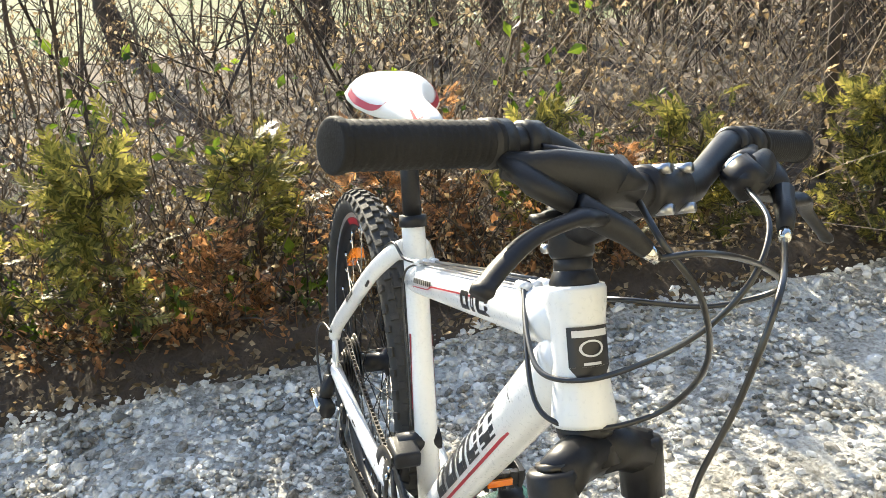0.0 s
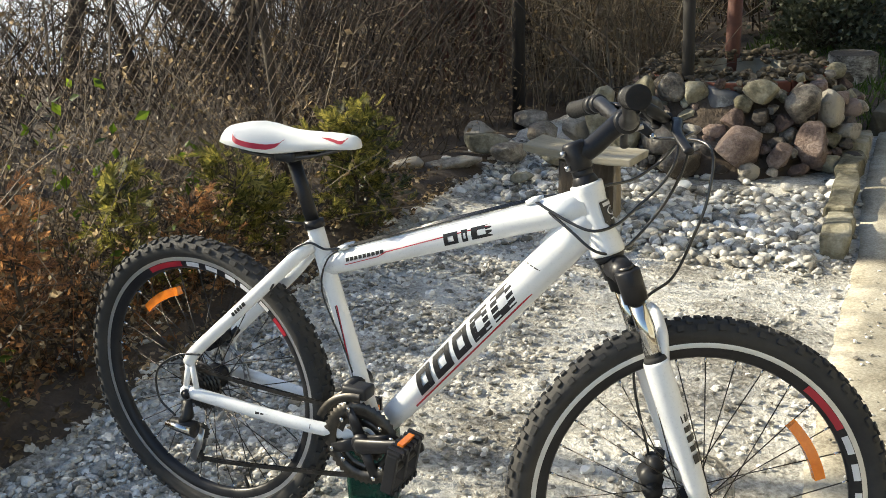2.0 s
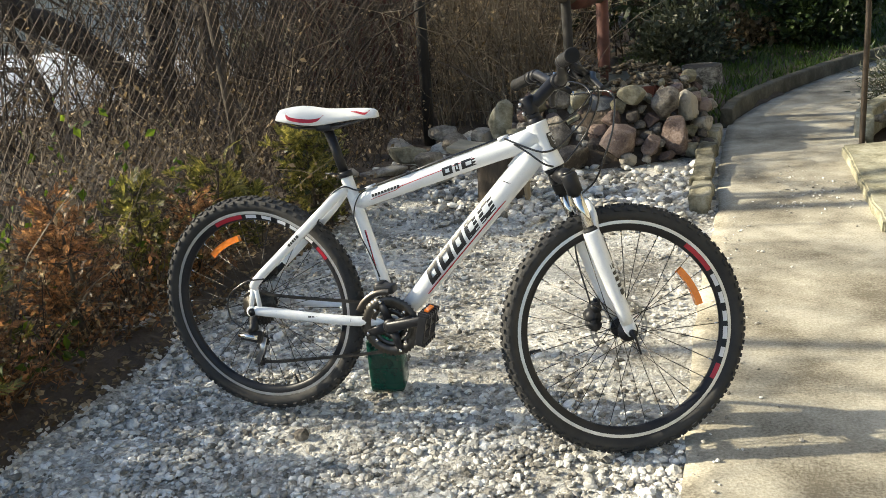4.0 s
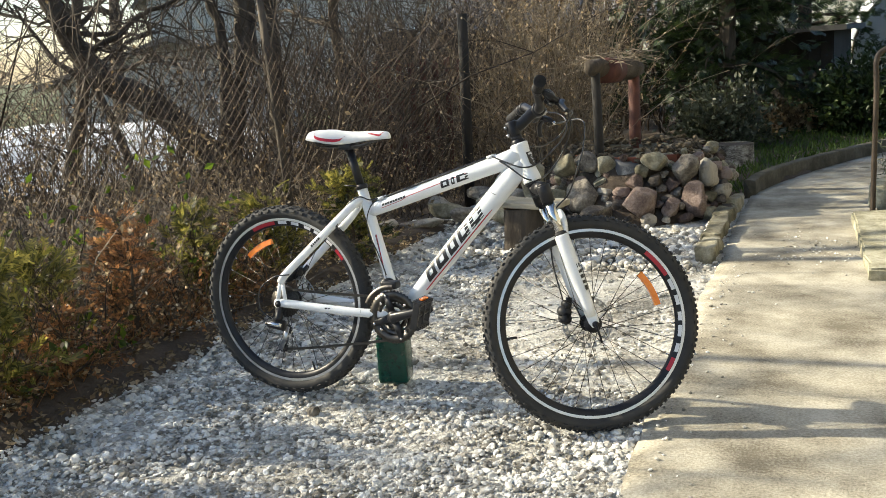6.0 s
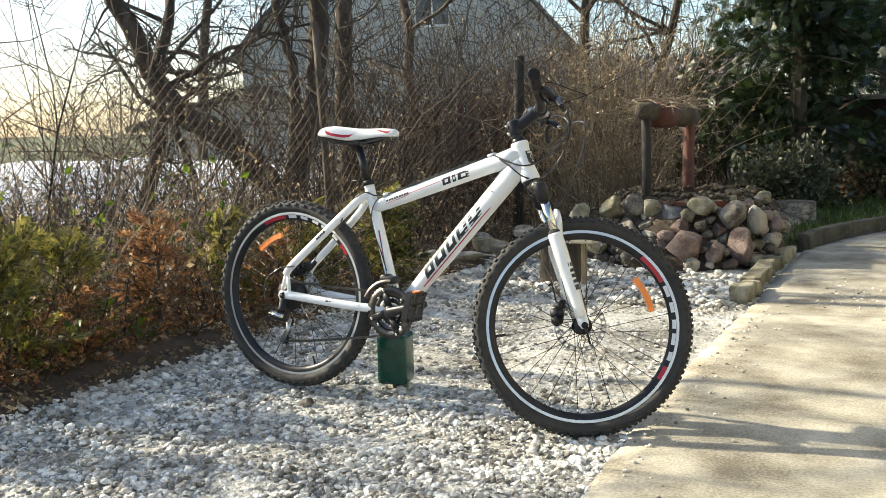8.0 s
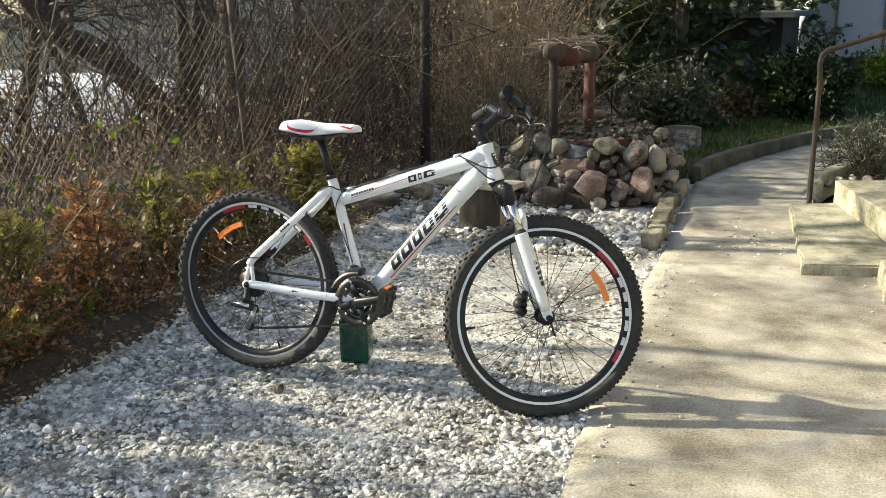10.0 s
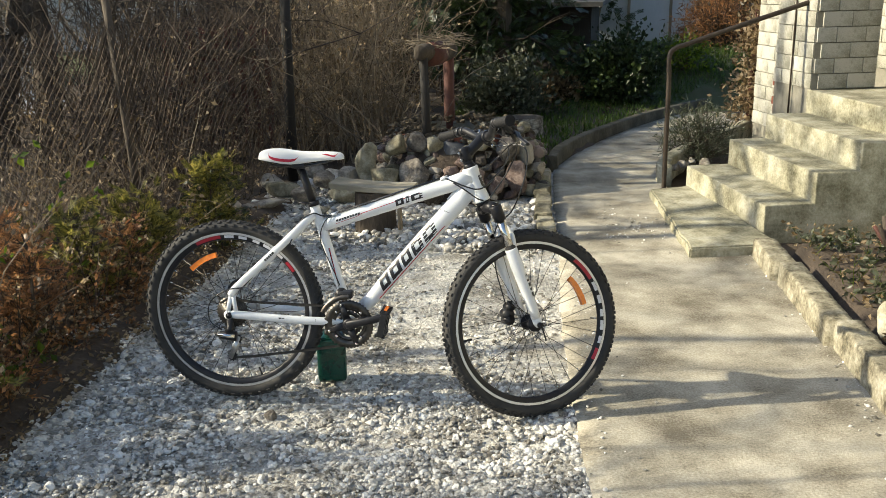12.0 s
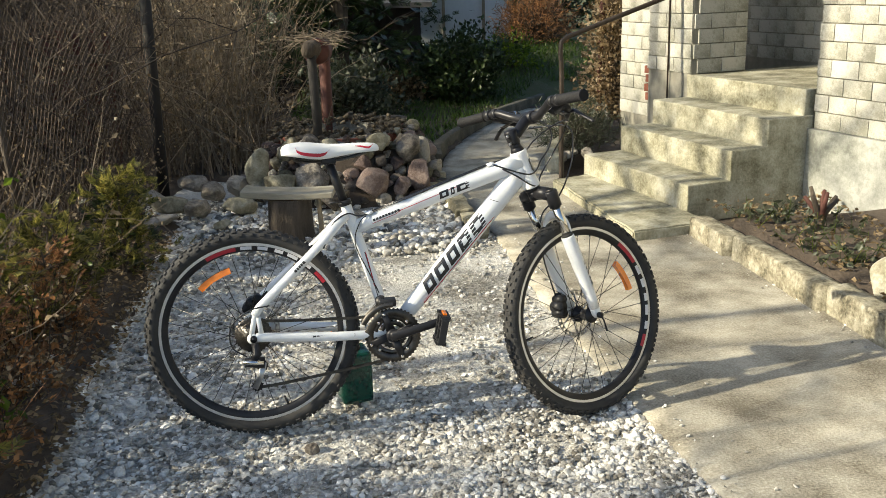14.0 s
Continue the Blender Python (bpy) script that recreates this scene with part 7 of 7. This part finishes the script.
tagged(new("hedge_litter", lit.mesh("hedge_litter", LEAF_DRY)), "dead leaves on the dark soil under the hedge", "leaves", kind="stuff")
thicket("bed_plants", "low green and yellow leaves in the flower bed", (2.45, 2.95, 0.9, 2.0), 83, 80, (0.06, 0.18), 0.6, LEAF_GREEN, 520, 0.04, LEAF_GREY, 1, rad=(0.002, 0.001), z0=0.11)
stump = thing("cut_shrub", "cut-back reddish shrub stump in the flower bed", "stump", Matrix.Translation((2.86, 1.68, 0.08)))
for k in range(7):
    bm = bmesh.new()
    a = k * 0.9
    sweep(bm, [(0, 0, 0), (0.03 * math.cos(a), 0.03 * math.sin(a), 0.08), (0.085 * math.cos(a), 0.085 * math.sin(a), 0.15 + 0.02 * (k % 3))], [0.022, 0.016, 0.010], 7)
    part("cut_stem", bm, RUST if k % 2 else BARK, stump)
# single red leaf on the gravel by the hedge
# ---- buildings and things far behind ----
def far_house(name, label, m, w, d, eave, ridge, wall, roof_mat, windows):
    """A gabled house: walls, roof slabs with overhang, windows with frames, sills and panes."""
    ob = thing(name, label, "house", m)
    bm = bmesh.new()
    pts = [(-w / 2, 0), (w / 2, 0), (w / 2, eave), (0, ridge), (-w / 2, eave)]
    f = [bm.verts.new((x, 0, z)) for x, z in pts]
    b = [bm.verts.new((x, d, z)) for x, z in pts]
    bm.faces.new(f)
    bm.faces.new(b[::-1])
    for i in range(5):
        j = (i + 1) % 5
        bm.faces.new((f[j], f[i], b[i], b[j]))
    bmesh.ops.recalc_face_normals(bm, faces=bm.faces)
    part("wall", bm, wall, ob, smooth=False)
    for sg in (-1, 1):
        bm = bmesh.new()
        n = Vector((sg * (ridge - eave), 0, w / 2)).normalized()
        a, c = Vector((0, 0, ridge)), Vector((sg * (w / 2 + 0.35), 0, eave - 0.35 * (ridge - eave) / (w / 2)))
        q = []
        for off in (0.02, 0.12):
            for p in (a, c):
                for y in (-0.35, d + 0.35):
                    q.append(bm.verts.new(Vector((p.x, y, p.z)) + n * off))
        for i in ((0, 1, 3, 2), (4, 6, 7, 5), (0, 4, 5, 1), (2, 3, 7, 6), (0, 2, 6, 4), (1, 5, 7, 3)):
            bm.faces.new([q[k] for k in i])
        bmesh.ops.recalc_face_normals(bm, faces=bm.faces)
        part("roof", bm, roof_mat, ob, smooth=False)
    for x, z, ww, hh in windows:
        bm = bmesh.new()
        for lo, hi in (((x - ww / 2, -0.05, z), (x - ww / 2 + 0.07, 0.02, z + hh)), ((x + ww / 2 - 0.07, -0.05, z), (x + ww / 2, 0.02, z + hh)),
                       ((x - ww / 2, -0.05, z), (x + ww / 2, 0.02, z + 0.07)), ((x - ww / 2, -0.05, z + hh - 0.07), (x + ww / 2, 0.02, z + hh)), ((x - 0.03, -0.05, z), (x + 0.03, 0.02, z + hh))):
            box(bm, lo, hi)
        win = part("window", bm, WHITE, ob, smooth=False)
        bm = bmesh.new()
        box(bm, (x - ww / 2 + 0.05, -0.012, z + 0.05), (x + ww / 2 - 0.05, -0.004, z + hh - 0.05))
        part("pane", bm, PANE, win, smooth=False)
    return ob


PANE = ramp_mat("window_glass", [(0.02, 0.022, 0.025), (0.04, 0.042, 0.045)], 0.08, bump=0.0, coat=1.0)
far_house("grey_house", "grey rendered gabled house beyond the wood", pose(-13.9, 24.05, -0.5, 0, 0, 24), 10.8, 9.0, 4.0, 9.9, FAR_WALL, ROOF, [(-3.0, 1.2, 1.3, 1.3), (2.6, 1.2, 1.3, 1.3), (1.0, 4.6, 1.2, 1.3)])
far_house("brown_barn", "dark brown wooden barn beyond the plots", pose(-23.5, 12.0, -0.8, 0, 0, 55), 5.0, 5.0, 2.2, 4.2, FAR_DARK, TIN, [])
far_house("grey_shed", "low grey shed in the neighbouring plot", pose(-10.5, 12.5, -0.5, 0, 0, 30), 4.5, 4.0, 1.5, 2.2, FAR_WALL, TIN, [(0.8, 0.6, 0.6, 0.5)])
# corrugated tin shed
shed = thing("tin_shed", "low shed with a weathered corrugated roof", "shed", pose(-2.6, 11.2, 0, 0, 0, 8))
bm = bmesh.new()
box(bm, (-1.6, 0, 0), (1.7, 2.2, 1.45))
part("wall", bm, FAR_DARK, shed, smooth=False)
verts, faces = [], []
K = 120
for i in range(K + 1):
    x = -1.8 + 3.7 * i / K
    dz = 0.022 * math.sin(i * 2 * math.pi / 5)
    verts += [(x, -0.25, 1.40 + dz), (x, 2.4, 2.05 + dz)]
for i in range(K):
    faces.append((2 * i, 2 * i + 2, 2 * i + 3, 2 * i + 1))
share("roof", raw("roof", verts, faces, TIN, True), shed, Matrix(), "corrugated sheet roof")
# garden shed behind the conifer
hut = thing("garden_shed", "dark timber garden shed beneath the conifer", "shed", pose(1.1, 9.3, 0.1, 0, 0, -6))
bm = bmesh.new()
box(bm, (-1.3, 0, -0.1), (0.55, 1.8, 1.0))
part("wall", bm, FAR_DARK, hut, smooth=False)
bm = bmesh.new()
box(bm, (-1.5, -0.2, 1.0), (0.7, 2.0, 1.06))
part("roof", bm, ROOF, hut, smooth=False)
for k in range(14):
    bm = bmesh.new()
    box(bm, (-1.29 + k * 0.131, -0.016, -0.1), (-1.29 + k * 0.131 + 0.123, -0.002, 0.99))
    part("board", bm, FAR_DARK, hut, smooth=False)
# arched greenhouse
gh = thing("greenhouse", "white film-covered arched greenhouse in the back garden", "greenhouse", pose(2.65, 12.0, 0.42, 0, 0, 3))
R = 0.80
bm = bmesh.new()
rows = []
for y in (0.0, 4.0):
    rows.append([bm.verts.new((R * math.cos(math.pi * k / 20), y, 0.25 + R * 1.2 * math.sin(math.pi * k / 20))) for k in range(21)])
for k in range(20):
    bm.faces.new((rows[0][k], rows[0][k + 1], rows[1][k + 1], rows[1][k]))
for row in rows:
    c = [bm.verts.new((-R, row[0].co.y, -0.1)), bm.verts.new((R, row[0].co.y, -0.1))]
    bm.faces.new(row + c)
for sg in (0, 20):
    a, b = rows[0][sg], rows[1][sg]
    bm.faces.new((a, b, bm.verts.new((b.co.x, b.co.y, -0.1)), bm.verts.new((a.co.x, a.co.y, -0.1))))
part("cover", bm, FILM, gh, "white plastic film", smooth=False)
for x in (-0.32, 0.32):
    bm = bmesh.new()
    box(bm, (x - 0.02, -0.04, -0.1), (x + 0.02, -0.006, 1.05))
    part("door_post", bm, OLD_WOOD, gh, smooth=False)
bm = bmesh.new()
box(bm, (-0.34, -0.045, 1.0), (0.34, -0.006, 1.04))
part("lintel", bm, OLD_WOOD, gh, smooth=False)
bm = bmesh.new()
sweep(bm, [(R * math.cos(math.pi * k / 20), -0.02, 0.25 + R * 1.2 * math.sin(math.pi * k / 20)) for k in range(21)], 0.018, 6)
part("hoop", bm, OLD_WOOD, gh)
# frosted sheet over a cold frame in the neighbouring plot
bm = bmesh.new()
bmesh.ops.create_grid(bm, x_segments=30, y_segments=16, size=0.5)
for v in bm.verts:
    x, y = v.co.x, v.co.y
    v.co = Vector((x * 7.4, y * 2.2, 0.8 * (1 - (2 * y) ** 2) * (1 - 0.6 * abs(2 * x) ** 3) + 0.05 * noise.noise((x * 9, y * 6, 0))))
sheet = tagged(new("plastic_sheet", mesh_of("plastic_sheet", bm, TARP)), "frosty white-blue plastic sheet over a long cold frame", "cover")
sheet.matrix_world = pose(-8.3, 6.6, -0.25, 0, 0, 25)
